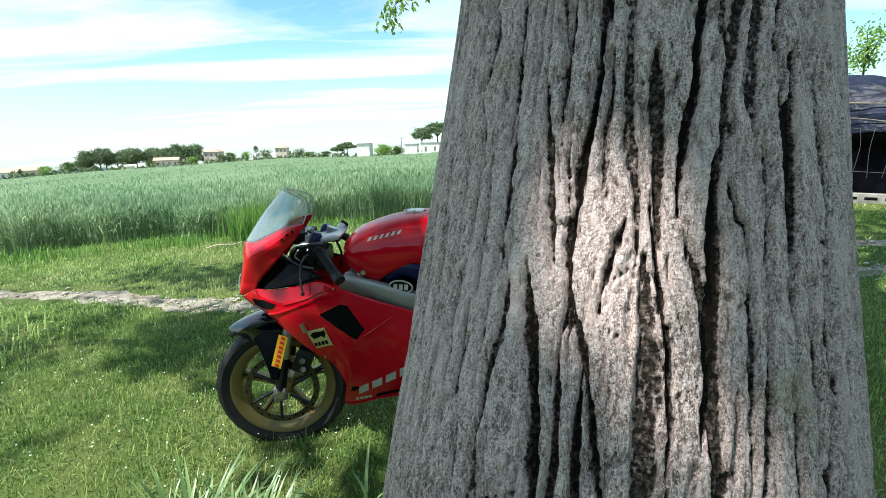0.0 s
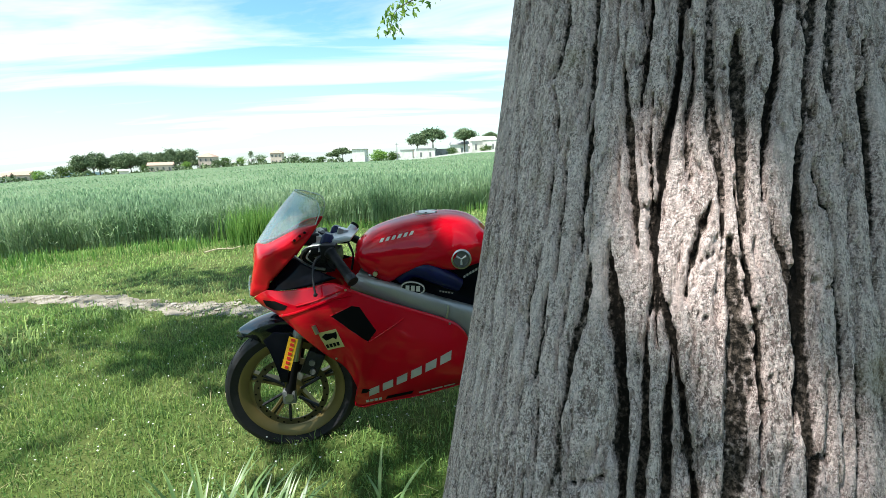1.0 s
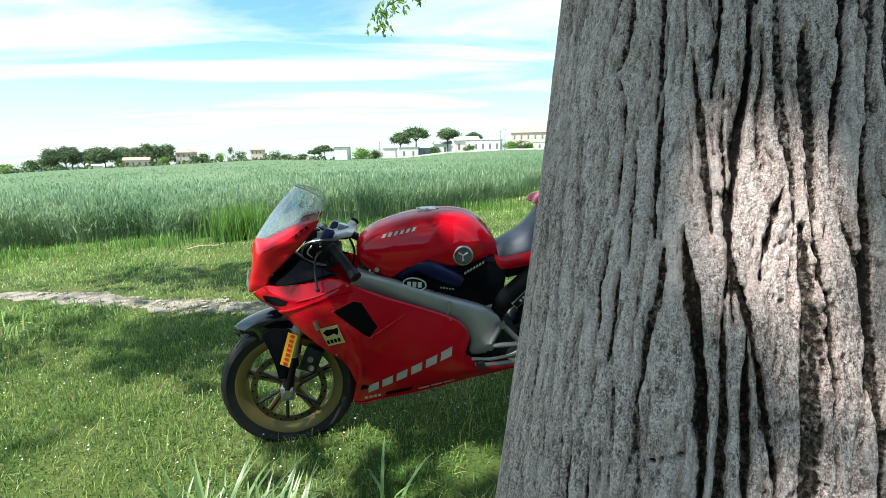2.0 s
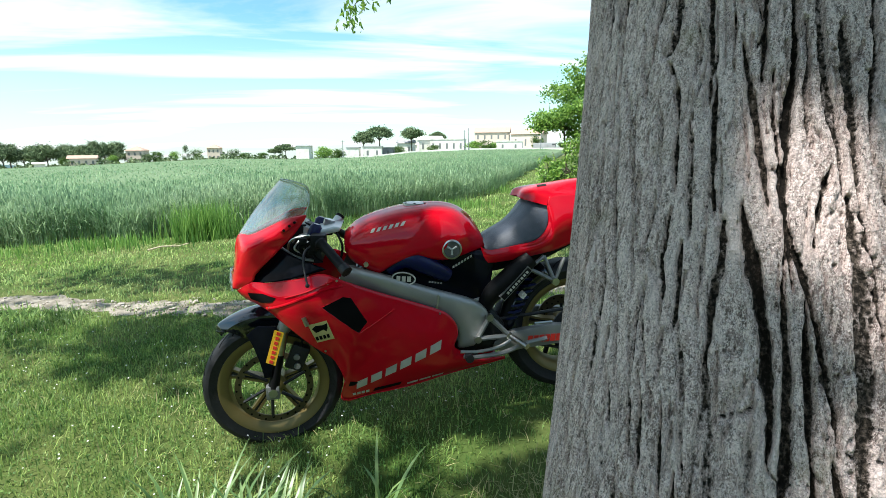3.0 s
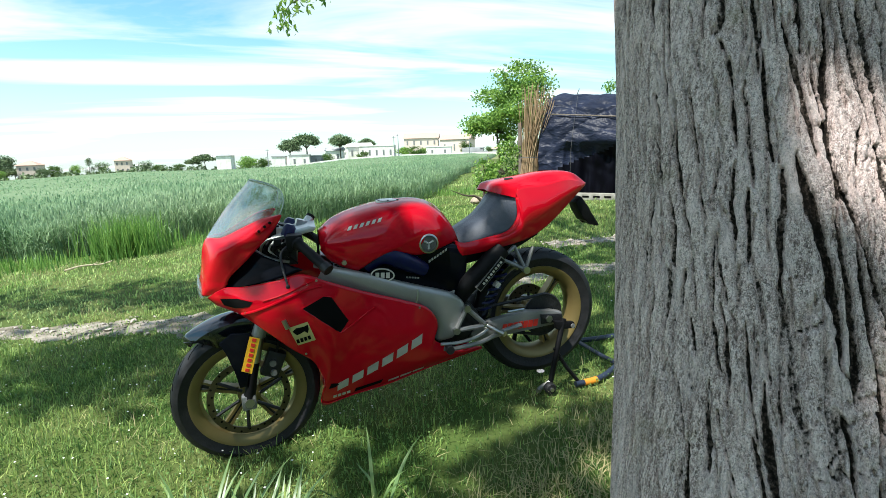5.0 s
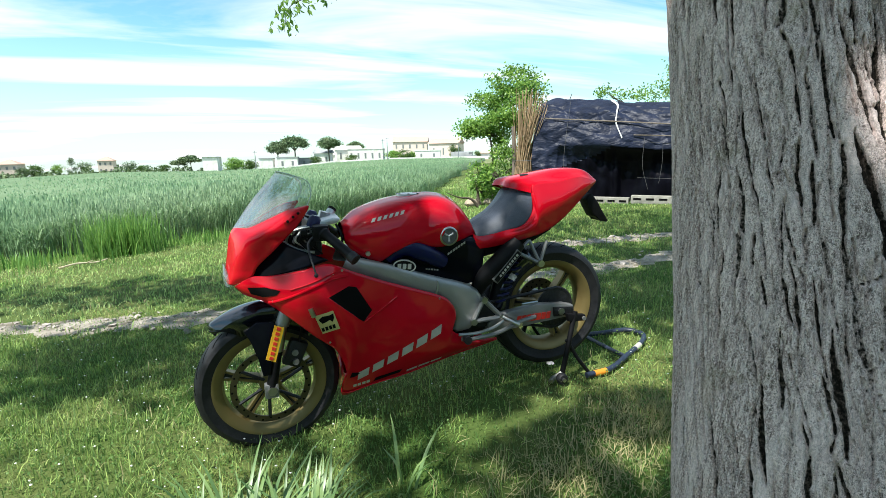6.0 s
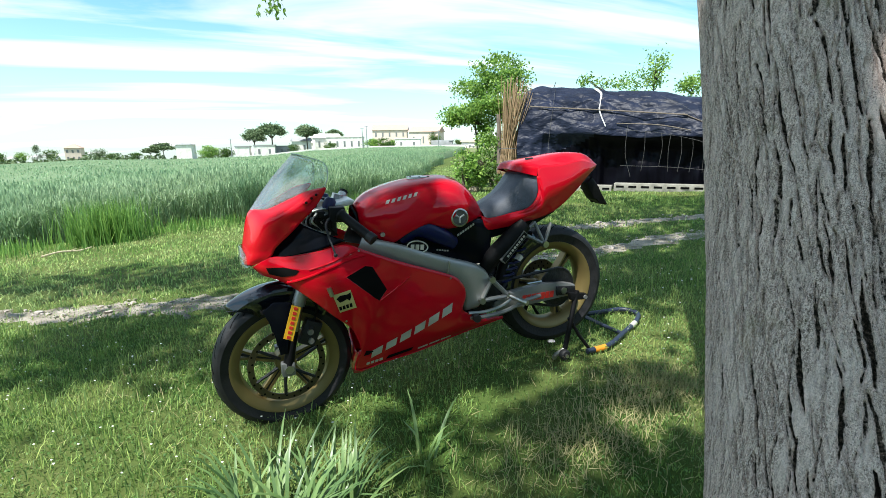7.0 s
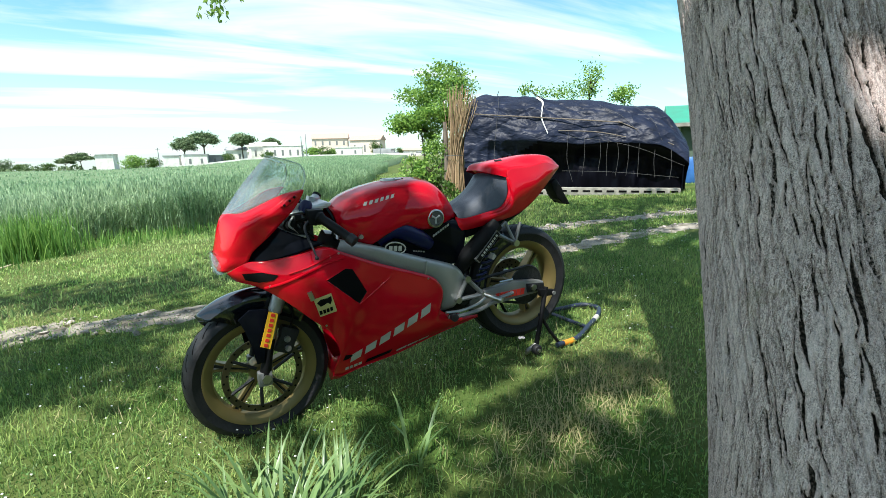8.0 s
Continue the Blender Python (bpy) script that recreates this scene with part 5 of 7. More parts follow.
# ---- long leaves in the foreground and at the field's edge ----
def tuft(name, at, n, length, width, spread, label, seed, lean=0.35, bend=0.45):
    rng = np.random.default_rng(seed)
    z = float(ground(*at))
    top = thing(name, (*at, z), label, "plant")
    for k in range(n):
        a, q = rng.uniform(0, 2 * np.pi), math.sqrt(rng.uniform()) * spread
        b = Vector((math.cos(a) * q, math.sin(a) * q, -0.01))
        az = a + rng.normal(0, 0.7)
        L = length * rng.uniform(0.55, 1.1)
        tl = abs(rng.normal(0, lean)) + 0.08
        out = Vector((math.cos(az), math.sin(az), 0))
        side = Vector((-math.sin(az), math.cos(az), 0))
        bm = bmesh.new()
        rows = []
        for s in np.linspace(0, 1, 7):
            ang = tl + bend * s * s * rng.uniform(0.9, 1.1)
            p = b + out * (L * s * math.sin(ang)) + Vector((0, 0, L * s * math.cos(ang * 0.9)))
            w = width * (0.75 + 0.6 * s - 1.32 * s ** 3)
            rows.append([bm.verts.new(p - side * w), bm.verts.new(p + Vector((0, 0, -0.25 * w)) - out * 0.15 * w), bm.verts.new(p + side * w)])
        for r, q2 in zip(rows, rows[1:]):
            bm.faces.new((r[0], r[1], q2[1], q2[0])); bm.faces.new((r[1], r[2], q2[2], q2[1]))
        part("leaf", bm, M_LONGLEAF, top)
    return top


M_LONGLEAF = material("long_leaves", (0.105, 0.20, 0.065), 0.38, second=(0.17, 0.275, 0.10), scale=5, objects=0.3, spec=0.5, translucent=0.25)
tuft("long_leaf_plant", (-1.45, -0.78), 105, 0.33, 0.0066, 0.13, "clump of long pale green strap leaves in the lawn", 51)
tuft("long_leaf_plant", (-1.28, -0.74), 60, 0.28, 0.0062, 0.10, "clump of long pale green strap leaves in the lawn", 52)
tuft("long_leaf_plant", (-0.97, -0.62), 8, 0.24, 0.007, 0.08, "sparse long green leaves in the lawn", 53)


def tall_grass(at, n, h, spread, seed):
    rng = np.random.default_rng(seed)
    p = np.stack([at[0] + rng.normal(0, spread, n), at[1] + rng.normal(0, spread * 0.5, n), np.zeros(n)], 1)
    p[:, 2] = ground(p[:, 0], p[:, 1])
    v, f = blades(p, h * rng.uniform(0.5, 1.15, n), 0.006 * rng.uniform(0.6, 1.4, n), rng, 0.22, 0.35)
    tagged(new("tall_grass", mesh_from("tall_grass", v, f, M_TALL)), "tuft of tall bright green grass at the field edge", "grass", kind="stuff")


for k, (x, y, n, h, s) in enumerate(((-3.4, 5.35, 800, 0.68, 0.22), (-2.6, 5.7, 160, 0.3, 0.4), (-4.6, 5.1, 400, 0.24, 0.5), (-0.9, 6.2, 200, 0.2, 0.5), (0.8, 7.4, 400, 0.28, 0.4), (-6.5, 4.8, 500, 0.22, 0.6), (3.3, 10.5, 400, 0.3, 0.6), (-1.9, 6.1, 150, 0.2, 0.4))):
    tall_grass((x, y), n, h, s, 70 + k)


# ---- small things lying about ----
def fallen_stick():
    top = thing("fallen_stick", (-3.62, 4.66, float(ground(-3.62, 4.66)) + 0.05), "pale dry stick lying in the grass", "stick")
    bm = bmesh.new()
    tube(bm, smooth_path([(-0.24, -0.09, -0.03), (-0.08, -0.02, 0.0), (0.09, 0.03, -0.01), (0.22, 0.05, 0.02)], 4), [0.012 - 0.0005 * k for k in range(13)], 7)
    rod = part("stem", bm, M_DRYSTICK, top)
    bm = bmesh.new()
    tube(bm, [(0.02, 0.01, 0.0), (0.1, -0.05, 0.03)], [0.006, 0.003], 6)
    part("side_shoot", bm, M_DRYSTICK, top)


def stone(at, r, seed):
    rng = np.random.default_rng(seed)
    top = thing("stone", (*at, float(ground(*at))), "rounded pale brown field stone in the grass", "stone", "stones beside the shrub")
    bm = bmesh.new()
    bmesh.ops.create_icosphere(bm, subdivisions=3, radius=r)
    k = rng.uniform(2, 4, 3)
    for v in bm.verts:
        n = v.co.normalized()
        v.co = Vector((v.co.x * 1.15, v.co.y, v.co.z * 0.8)) * (1 + 0.12 * math.sin(k[0] * 2 * n.x + 1) * math.sin(k[1] * 2 * n.y) + 0.05 * math.sin(7 * n.z + k[2])) + Vector((0, 0, r * 0.6))
    part("rock", bm, M_STONE, top)


M_DRYSTICK = material("dry_pale_stick", (0.55, 0.47, 0.33), 0.8, second=(0.4, 0.33, 0.22), scale=20)
M_STONE = material("field_stone", (0.42, 0.33, 0.24), 0.9, second=(0.3, 0.24, 0.18), scale=12, detail=7, bump=0.4)
fallen_stick()
stone((2.6, 7.55), 0.12, 1)
stone((3.05, 7.62), 0.10, 2)
stone((2.82, 7.7), 0.07, 3)

# ---- the motorcycle ----
from mathutils.bvhtree import BVHTree

M_RED = material("red_gloss_paint", (0.52, 0.002, 0.013), 0.42, second=(0.47, 0.002, 0.012), scale=2, coat=0.7, spec=0.02, rough2=0.5)
M_RED.node_tree.nodes["Principled BSDF"].inputs["Coat IOR"].default_value = 1.5
M_BLACKP = material("black_gloss_plastic", (0.003, 0.004, 0.007), 0.12, scale=6, spec=0.10)
M_BLACKG = material("black_polished_plastic", (0.006, 0.008, 0.013), 0.12, scale=6, spec=0.55, coat=0.5)
M_BLACK = material("black_matt_plastic", (0.004, 0.004, 0.005), 0.5, spec=0.15, second=(0.008, 0.008, 0.009), scale=14, bump=0.1)
M_RUBBER = material("tyre_rubber", (0.007, 0.007, 0.009), 0.5, spec=0.42, second=(0.014, 0.014, 0.016), scale=25, bump=0.15, bump_scale=90, rough2=0.75)
M_GOLD = material("gold_painted_alloy", (0.235, 0.178, 0.068), 0.36, metal=0.45, second=(0.19, 0.145, 0.056), scale=8, rough2=0.45)
M_ALLOY = material("grey_painted_alloy", (0.36, 0.36, 0.35), 0.36, metal=0.45, second=(0.30, 0.30, 0.295), scale=6, bump=0.05, bump_scale=150)
M_ALLOYD = material("dull_grey_alloy", (0.22, 0.222, 0.218), 0.42, metal=0.4, second=(0.17, 0.172, 0.168), scale=6, bump=0.05, bump_scale=150)
M_STEEL = material("bare_steel", (0.55, 0.55, 0.54), 0.28, metal=1.0, second=(0.4, 0.4, 0.39), scale=18, rough2=0.4)
M_SILVER = material("silver_cast_alloy", (0.62, 0.63, 0.63), 0.42, metal=0.5, second=(0.5, 0.51, 0.51), scale=14, bump=0.1)
M_DARKM = material("dark_cast_metal", (0.012, 0.013, 0.015), 0.5, metal=0.3, second=(0.022, 0.022, 0.025), scale=18, bump=0.3, bump_scale=50)
M_BADGE = material("grey_badge_enamel", (0.10, 0.105, 0.10), 0.5, second=(0.07, 0.073, 0.07), scale=40)
M_DISC = material("worn_disc_steel", (0.11, 0.092, 0.052), 0.36, metal=0.7, second=(0.075, 0.063, 0.04), scale=30)
M_SEAT = material("blue_grey_seat_vinyl", (0.045, 0.055, 0.075), 0.45, second=(0.06, 0.072, 0.095), scale=30, bump=0.2, bump_scale=220)
M_WHITE = material("white_decal", (0.52, 0.50, 0.45), 0.5, second=(0.40, 0.38, 0.34), scale=15)
M_YELLOW = material("yellow_decal", (0.72, 0.42, 0.02), 0.45, scale=12, second=(0.66, 0.36, 0.02))
M_CREAM = material("cream_decal", (0.6, 0.52, 0.22), 0.5, scale=12)
M_REDDEC = material("red_decal", (0.62, 0.03, 0.02), 0.5, scale=10)
M_BLUE = material("dark_blue_plastic", (0.004, 0.008, 0.065), 0.3, scale=8, spec=0.3)
M_CHROME = material("chromed_lens_housing", (0.5, 0.53, 0.55), 0.2, metal=1.0, scale=5)
M_ORANGE = material("orange_sleeve", (0.75, 0.28, 0.02), 0.5, scale=10)
M_STAND = material("dark_blue_painted_steel", (0.012, 0.018, 0.035), 0.35, second=(0.02, 0.028, 0.05), scale=15, rough2=0.5)


def glass_material(name, tint, rough=0.03, alpha=0.35):
    m = bpy.data.materials.new(name)
    m.use_nodes = True
    nt = m.node_tree
    nt.nodes.remove(nt.nodes["Principled BSDF"])
    tr = nt.nodes.new("ShaderNodeBsdfTransparent"); tr.inputs[0].default_value = (*tint, 1)
    gl = nt.nodes.new("ShaderNodeBsdfGlossy"); gl.inputs["Roughness"].default_value = rough
    df = nt.nodes.new("ShaderNodeBsdfDiffuse"); df.inputs[0].default_value = (0.85, 0.9, 0.87, 1)
    mx = nt.nodes.new("ShaderNodeMixShader"); mx.inputs[0].default_value = alpha
    lw = nt.nodes.new("ShaderNodeLayerWeight"); lw.inputs[0].default_value = 0.35
    fr = nt.nodes.new("ShaderNodeMapRange"); fr.inputs["To Min"].default_value, fr.inputs["To Max"].default_value = 0.04, 0.55
    nt.links.new(lw.outputs["Facing"], fr.inputs["Value"])
    m2 = nt.nodes.new("ShaderNodeMixShader")
    nt.links.new(tr.outputs[0], mx.inputs[1]); nt.links.new(df.outputs[0], mx.inputs[2])
    nt.links.new(fr.outputs[0], m2.inputs[0]); nt.links.new(mx.outputs[0], m2.inputs[1]); nt.links.new(gl.outputs[0], m2.inputs[2])
    nt.links.new(m2.outputs[0], nt.nodes["Material Output"].inputs[0])
    return m


M_SCREEN = glass_material("clear_screen_plastic", (0.95, 0.98, 0.97), 0.03, 0.09)
M_EDGE = material("pale_plastic_edge", (0.42, 0.50, 0.45), 0.25, scale=20, second=(0.36, 0.44, 0.39))
M_LENS = glass_material("headlight_glass", (0.9, 0.95, 0.97), 0.02, 0.06)

BASE = Vector((-0.7, 0.0, 0.08))
bike = thing("motorcycle", tuple(BASE), "red sports motorcycle with gold wheels on a rear stand", "motorcycle")


def bpart(name, bm, mat, parent=None, label="", smooth=True, thick=0.0):
    bmesh.ops.translate(bm, vec=-BASE, verts=bm.verts)
    ob = part(name, bm, mat, parent or bike, label, smooth)
    if thick:
        mod = ob.modifiers.new("shell", "SOLIDIFY")
        mod.thickness, mod.offset = thick, -1
    return ob


def resample(pts, n):
    P = np.array(pts, float)
    d = np.concatenate([[0], np.cumsum(np.linalg.norm(np.diff(P, axis=0), axis=1))])
    t = np.linspace(0, d[-1], n)
    return np.stack([np.interp(t, d, P[:, k]) for k in range(3)], 1)


def surf(curves, n=40, sub=5, even=True, mirror=False):
    """A smooth skin across a row of curves."""
    C = [resample(smooth_path(c, 8), n) if even else np.array(smooth_path(c, max(2, n // len(c)))) for c in curves]
    rows = [np.array(r) for r in smooth_rows(C, sub)]
    bm = bmesh.new()
    sides = (1, -1) if mirror else (1,)
    for s in sides:
        V = [[bm.verts.new((p[0], p[1] * s, p[2])) for p in r] for r in rows]
        for a, b in zip(V, V[1:]):
            for k in range(len(a) - 1):
                q = (a[k], a[k + 1], b[k + 1], b[k])
                bm.faces.new(q if s == 1 else q[::-1])
    bmesh.ops.remove_doubles(bm, verts=bm.verts, dist=0.0008)
    return bm


def smooth_rows(C, n):
    P = [2 * C[0] - C[1]] + list(C) + [2 * C[-1] - C[-2]]
    out = []
    for i in range(1, len(P) - 2):
        for k in range(n):
            t = k / n
            out.append(0.5 * (2 * P[i] + (P[i + 1] - P[i - 1]) * t + (2 * P[i - 1] - 5 * P[i] + 4 * P[i + 1] - P[i + 2]) * t * t + (3 * P[i] - P[i - 1] - 3 * P[i + 1] + P[i + 2]) * t ** 3))
    return out + [P[-2]]


def lathe(bm, centre, profile, seg=64, axis="y"):
    """Turn (radius, along) pairs round a wheel's axle."""
    cx, cy, cz = centre
    rings = []
    for r, a in profile:
        rings.append([bm.verts.new((cx + r * math.cos(2 * math.pi * k / seg), cy + a, cz + r * math.sin(2 * math.pi * k / seg))) for k in range(seg)])
    for p, q in zip(rings, rings[1:]):
        for k in range(seg):
            bm.faces.new((p[k], p[(k + 1) % seg], q[(k + 1) % seg], q[k]))
    return bm


def prism(poly, y0, y1, bevel=0.0, bm=None):
    """A plate with the outline poly (x, z), from y0 to y1."""
    bm = bm or bmesh.new()
    a = [bm.verts.new((x, y0, z)) for x, z in poly]
    b = [bm.verts.new((x, y1, z)) for x, z in poly]
    fs = [bm.faces.new(a), bm.faces.new(b[::-1])]
    for k in range(len(poly)):
        j = (k + 1) % len(poly)
        fs.append(bm.faces.new((a[j], a[k], b[k], b[j])))
    if bevel:
        bmesh.ops.bevel(bm, geom=list({e for f in fs for e in f.edges}), offset=bevel, segments=2, affect="EDGES", profile=0.6)
    return bm


def drape(bm_src, poly, lift=0.002, cell=0.012):
    """A thin decal with the outline poly (x, z), laid on the left side of a skin."""
    tree = BVHTree.FromBMesh(bm_src)
    bm = bmesh.new()
    f = bm.faces.new([bm.verts.new((x, 0, z)) for x, z in poly])
    bmesh.ops.triangulate(bm, faces=[f])
    for _ in range(3):
        long = [e for e in bm.edges if e.calc_length() > cell]
        if not long:
            break
        bmesh.ops.subdivide_edges(bm, edges=long, cuts=1)
        bmesh.ops.triangulate(bm, faces=[q for q in bm.faces if len(q.verts) > 3])
    for v in bm.verts:
        hit = tree.ray_cast(Vector((v.co.x, -1.5, v.co.z)), Vector((0, 1, 0)))
        if hit[0] is not None:
            v.co = hit[0] + Vector((0, -lift, 0))
        else:
            near = tree.find_nearest(Vector((v.co.x, -0.25, v.co.z)))
            v.co = Vector((v.co.x, near[0].y - lift, v.co.z))
    return bm


def slant_bars(x0, z0, x1, z1, n, h, slant, gap=0.28):
    """n slanted bars along a line, in place of a maker's name."""
    out = []
    for k in range(n):
        t0, t1 = k / n, (k + 1 - gap) / n
        a = np.array([x0 + (x1 - x0) * t0, z0 + (z1 - z0) * t0]); b = np.array([x0 + (x1 - x0) * t1, z0 + (z1 - z0) * t1])
        u = np.array([x1 - x0, z1 - z0]); u = u / np.linalg.norm(u)
        up = np.array([-u[1], u[0]]) * h + u * slant
        out.append([tuple(a), tuple(b), tuple(b + up), tuple(a + up)])
    return out


# wheels
def wheel(name, centre, R, width, rim_r, rim_w, spokes, first, turn, label, disc=None):
    c = Vector(centre)
    W = bpart(name, lathe(bmesh.new(), centre, [(0.028, -rim_w * 0.9), (0.045, -rim_w * 0.8), (0.05, 0), (0.045, rim_w * 0.8), (0.028, rim_w * 0.9), (0.012, rim_w * 0.9), (0.012, -rim_w * 0.9), (0.028, -rim_w * 0.9)], 32), M_GOLD, None, label)
    prof = [(rim_r - 0.004, -rim_w)]
    for k in range(15):
        a = -1 + 2 * k / 14
        prof.append((rim_r + 0.006 + (R - rim_r - 0.006) * (1 - abs(a) ** 2.6) ** 0.62, width / 2 * math.sin(a * math.pi / 2) * (1.0 if abs(a) < 1 else rim_w / (width / 2))))
    prof.append((rim_r - 0.004, rim_w))
    tyre = bpart("tyre", lathe(bmesh.new(), centre, prof, 96), M_RUBBER, W, "black road tyre with shallow tread grooves")
    # tread grooves, sunk bars painted near black for the shade of the cuts
    for k in range(26):
        for s in (-1, 1):
            bm = bmesh.new()
            a0 = 2 * math.pi * (k + (0.5 if s > 0 else 0)) / 26
            pts = []
            for j in range(5):
                y = s * width * (0.10 + 0.07 * j)
                a = a0 + 0.05 * j
                q = min(abs(math.asin(min(0.999, abs(y) / (width / 2))) / (math.pi / 2)), 0.999)
                r = rim_r + 0.006 + (R - rim_r - 0.006) * (1 - q ** 2.6) ** 0.62 - 0.0012
                pts.append(c + Vector((r * math.cos(a), y, r * math.sin(a))))
            tube(bm, pts, 0.0026, 5)
            bpart("groove", bm, M_HOLE, tyre)
    rp = [(rim_r + 0.004, -rim_w - 0.004), (rim_r + 0.004, -rim_w + 0.004), (rim_r - 0.012, -rim_w + 0.008), (rim_r - 0.03, -rim_w * 0.55), (rim_r - 0.034, 0), (rim_r - 0.03, rim_w * 0.55), (rim_r - 0.012, rim_w - 0.008), (rim_r + 0.004, rim_w - 0.004), (rim_r + 0.004, rim_w + 0.004), (rim_r - 0.006, rim_w + 0.003), (rim_r - 0.036, rim_w * 0.6), (rim_r - 0.043, 0), (rim_r - 0.036, -rim_w * 0.6), (rim_r - 0.006, -rim_w - 0.003), (rim_r + 0.004, -rim_w - 0.004)]
    bpart("rim", lathe(bmesh.new(), centre, rp, 96), M_GOLD, W)
    for k in range(spokes):
        a = first + 2 * math.pi * k / spokes
        u, t = Vector((math.cos(a), 0, math.sin(a))), Vector((-math.sin(a), 0, math.cos(a)))
        r0, r1 = 0.035, rim_r - 0.036
        for s in (-1, 1):
            bm = bmesh.new()
            rows = []
            for j in range(6):
                f = j / 5
                r = r0 + (r1 - r0) * f
                half, wid = 0.0035 + 0.0015 * f + 0.008 * f ** 5, 0.0058 - 0.0012 * f
                mid = s * (half + wid)
                dep = rim_w * (0.46 - 0.10 * f)
                rows.append([bm.verts.new(c + u * r + t * (mid + q * wid) + Vector((0, y, 0))) for q, y in ((-1, -dep), (1, -dep), (1, dep), (-1, dep))])
            for p, q in zip(rows, rows[1:]):
                for n in range(4):
                    bm.faces.new((p[n], p[(n + 1) % 4], q[(n + 1) % 4], q[n]))
            bm.faces.new(rows[0]); bm.faces.new(rows[-1][::-1])
            bpart("spoke", bm, M_GOLD, W)
        # a dark strip in the spoke's channel paints in the groove's shade
        bm = bmesh.new()
        m0, m1 = c + u * (r0 + 0.004), c + u * (r1 - 0.004)
        vs = [bm.verts.new(p + t * w + Vector((0, y, 0))) for p in (m0, m1) for w in (-0.0045, 0.0045) for y in (-0.012, 0.012)]
        for q in ((0, 1, 3, 2), (4, 6, 7, 5), (0, 4, 5, 1), (2, 3, 7, 6), (0, 2, 6, 4), (1, 5, 7, 3)):
            bm.faces.new([vs[n] for n in q])
        bpart("groove_shade", bm, M_DARKM, W)
    if disc:
        y, ro, ri = disc
        D = bpart("brake_disc", lathe(bmesh.new(), centre, [(ri, y - 0.003), (ro, y - 0.003), (ro, y + 0.003), (ri, y + 0.003), (ri, y - 0.003)], 72), M_DISC, W, "drilled steel brake disc")
        for k in range(30):
            a, r = k * 2 * math.pi / 30, ri + (ro - ri) * (0.3 + 0.4 * (k % 2))
            # drill holes are dark studs, coloured for the shade inside
            bm = bmesh.new()
            p = c + Vector((r * math.cos(a), y, r * math.sin(a)))
            tube(bm, [p + Vector((0, -0.0036, 0)), p + Vector((0, 0.0036, 0))], 0.0045, 8)
            bpart("hole", bm, M_HOLE, D)
        for k in range(6):
            a = k * math.pi / 3 + 0.2
            bm = bmesh.new()
            tube(bm, [c + Vector((0.04 * math.cos(a), y, 0.04 * math.sin(a))), c + Vector(((ri + 0.006) * math.cos(a + 0.2), y, (ri + 0.006) * math.sin(a + 0.2)))], 0.007, 6)
            bpart("carrier_arm", bm, M_DARKM, D)
    return W


FC, RC = (-1.362, 0.0, 0.290), (-0.045, 0.0, 0.476)
front_parts = [wheel("front_wheel", FC, 0.288, 0.112, 0.222, 0.042, 5, 0.30, 0, "gold five-spoke front wheel", (-0.062, 0.158, 0.132))]
wheel("rear_wheel", RC, 0.305, 0.152, 0.224, 0.058, 3, 0.9, 0, "gold three-spoke rear wheel", (0.07, 0.11, 0.06))

# front fork, fender and brake
for s in (-1, 1):
    bm = bmesh.new()
    tube(bm, [(-1.372, s * 0.098, 0.262), (-1.362, s * 0.098, 0.305), (-1.345, s * 0.098, 0.38), (-1.328, s * 0.098, 0.45)], [0.017, 0.023, 0.019, 0.019], 14)
    leg = bpart("fork_leg", bm, M_BLACK, None, "black lower fork leg")
    front_parts.append(leg)
    bm = bmesh.new(); tube(bm, [(-1.328, s * 0.098, 0.45), (-1.300, s * 0.098, 0.57)], 0.0205, 14)
    bpart("stanchion", bm, M_STEEL, leg, "polished steel fork tube")
    bm = bmesh.new(); tube(bm, [(-1.304, s * 0.098, 0.555), (-1.16, s * 0.098, 0.93)], 0.027, 14)
    bpart("fork_tube", bm, M_ALLOY, leg, "grey alloy fork tube")
    bm = bmesh.new(); tube(bm, [(-1.362, s * 0.125, 0.29), (-1.362, s * 0.085, 0.29)], 0.019, 6)
    bpart("axle_nut", bm, M_STEEL, leg, "steel axle nut")
    bm = bmesh.new(); box(bm, (-1.392, s * 0.098 - 0.02, 0.258), (-1.338, s * 0.098 + 0.02, 0.318), 0.008)
    bpart("axle_clamp", bm, M_ALLOYD, leg, "dull alloy axle clamp")
    bm = bmesh.new()
    prism([(-1.445, 0.552), (-1.40, 0.585), (-1.33, 0.575), (-1.325, 0.53), (-1.355, 0.44), (-1.362, 0.36), (-1.392, 0.36), (-1.402, 0.44), (-1.425, 0.51)], s * 0.118, s * 0.108, 0.003, bm)
    front_parts.append(bpart("fork_guard", bm, M_BLACKP))
bm = bmesh.new()
front_parts.append(bpart("sticker", prism([(-1.335, 0.572), (-1.300, 0.556), (-1.343, 0.420), (-1.378, 0.438)], -0.140, -0.1375, 0.0, bm), M_YELLOW, None, "yellow tyre maker's sticker on the fork guard"))
for k in range(7):
    t0 = (k + 0.18) / 7; t1 = (k + 0.78) / 7
    a, b = np.array([-1.3175, 0.564]), np.array([-1.3605, 0.429])
    u = np.array([0.0115, -0.0055])
    p0, p1 = a + (b - a) * t0, a + (b - a) * t1
    front_parts.append(bpart("sticker_bar", prism([tuple(p0 - u * 0.6), tuple(p0 + u * 0.6), tuple(p1 + u * 0.6), tuple(p1 - u * 0.6)], -0.1415, -0.1400), M_REDDEC, None, "", False))

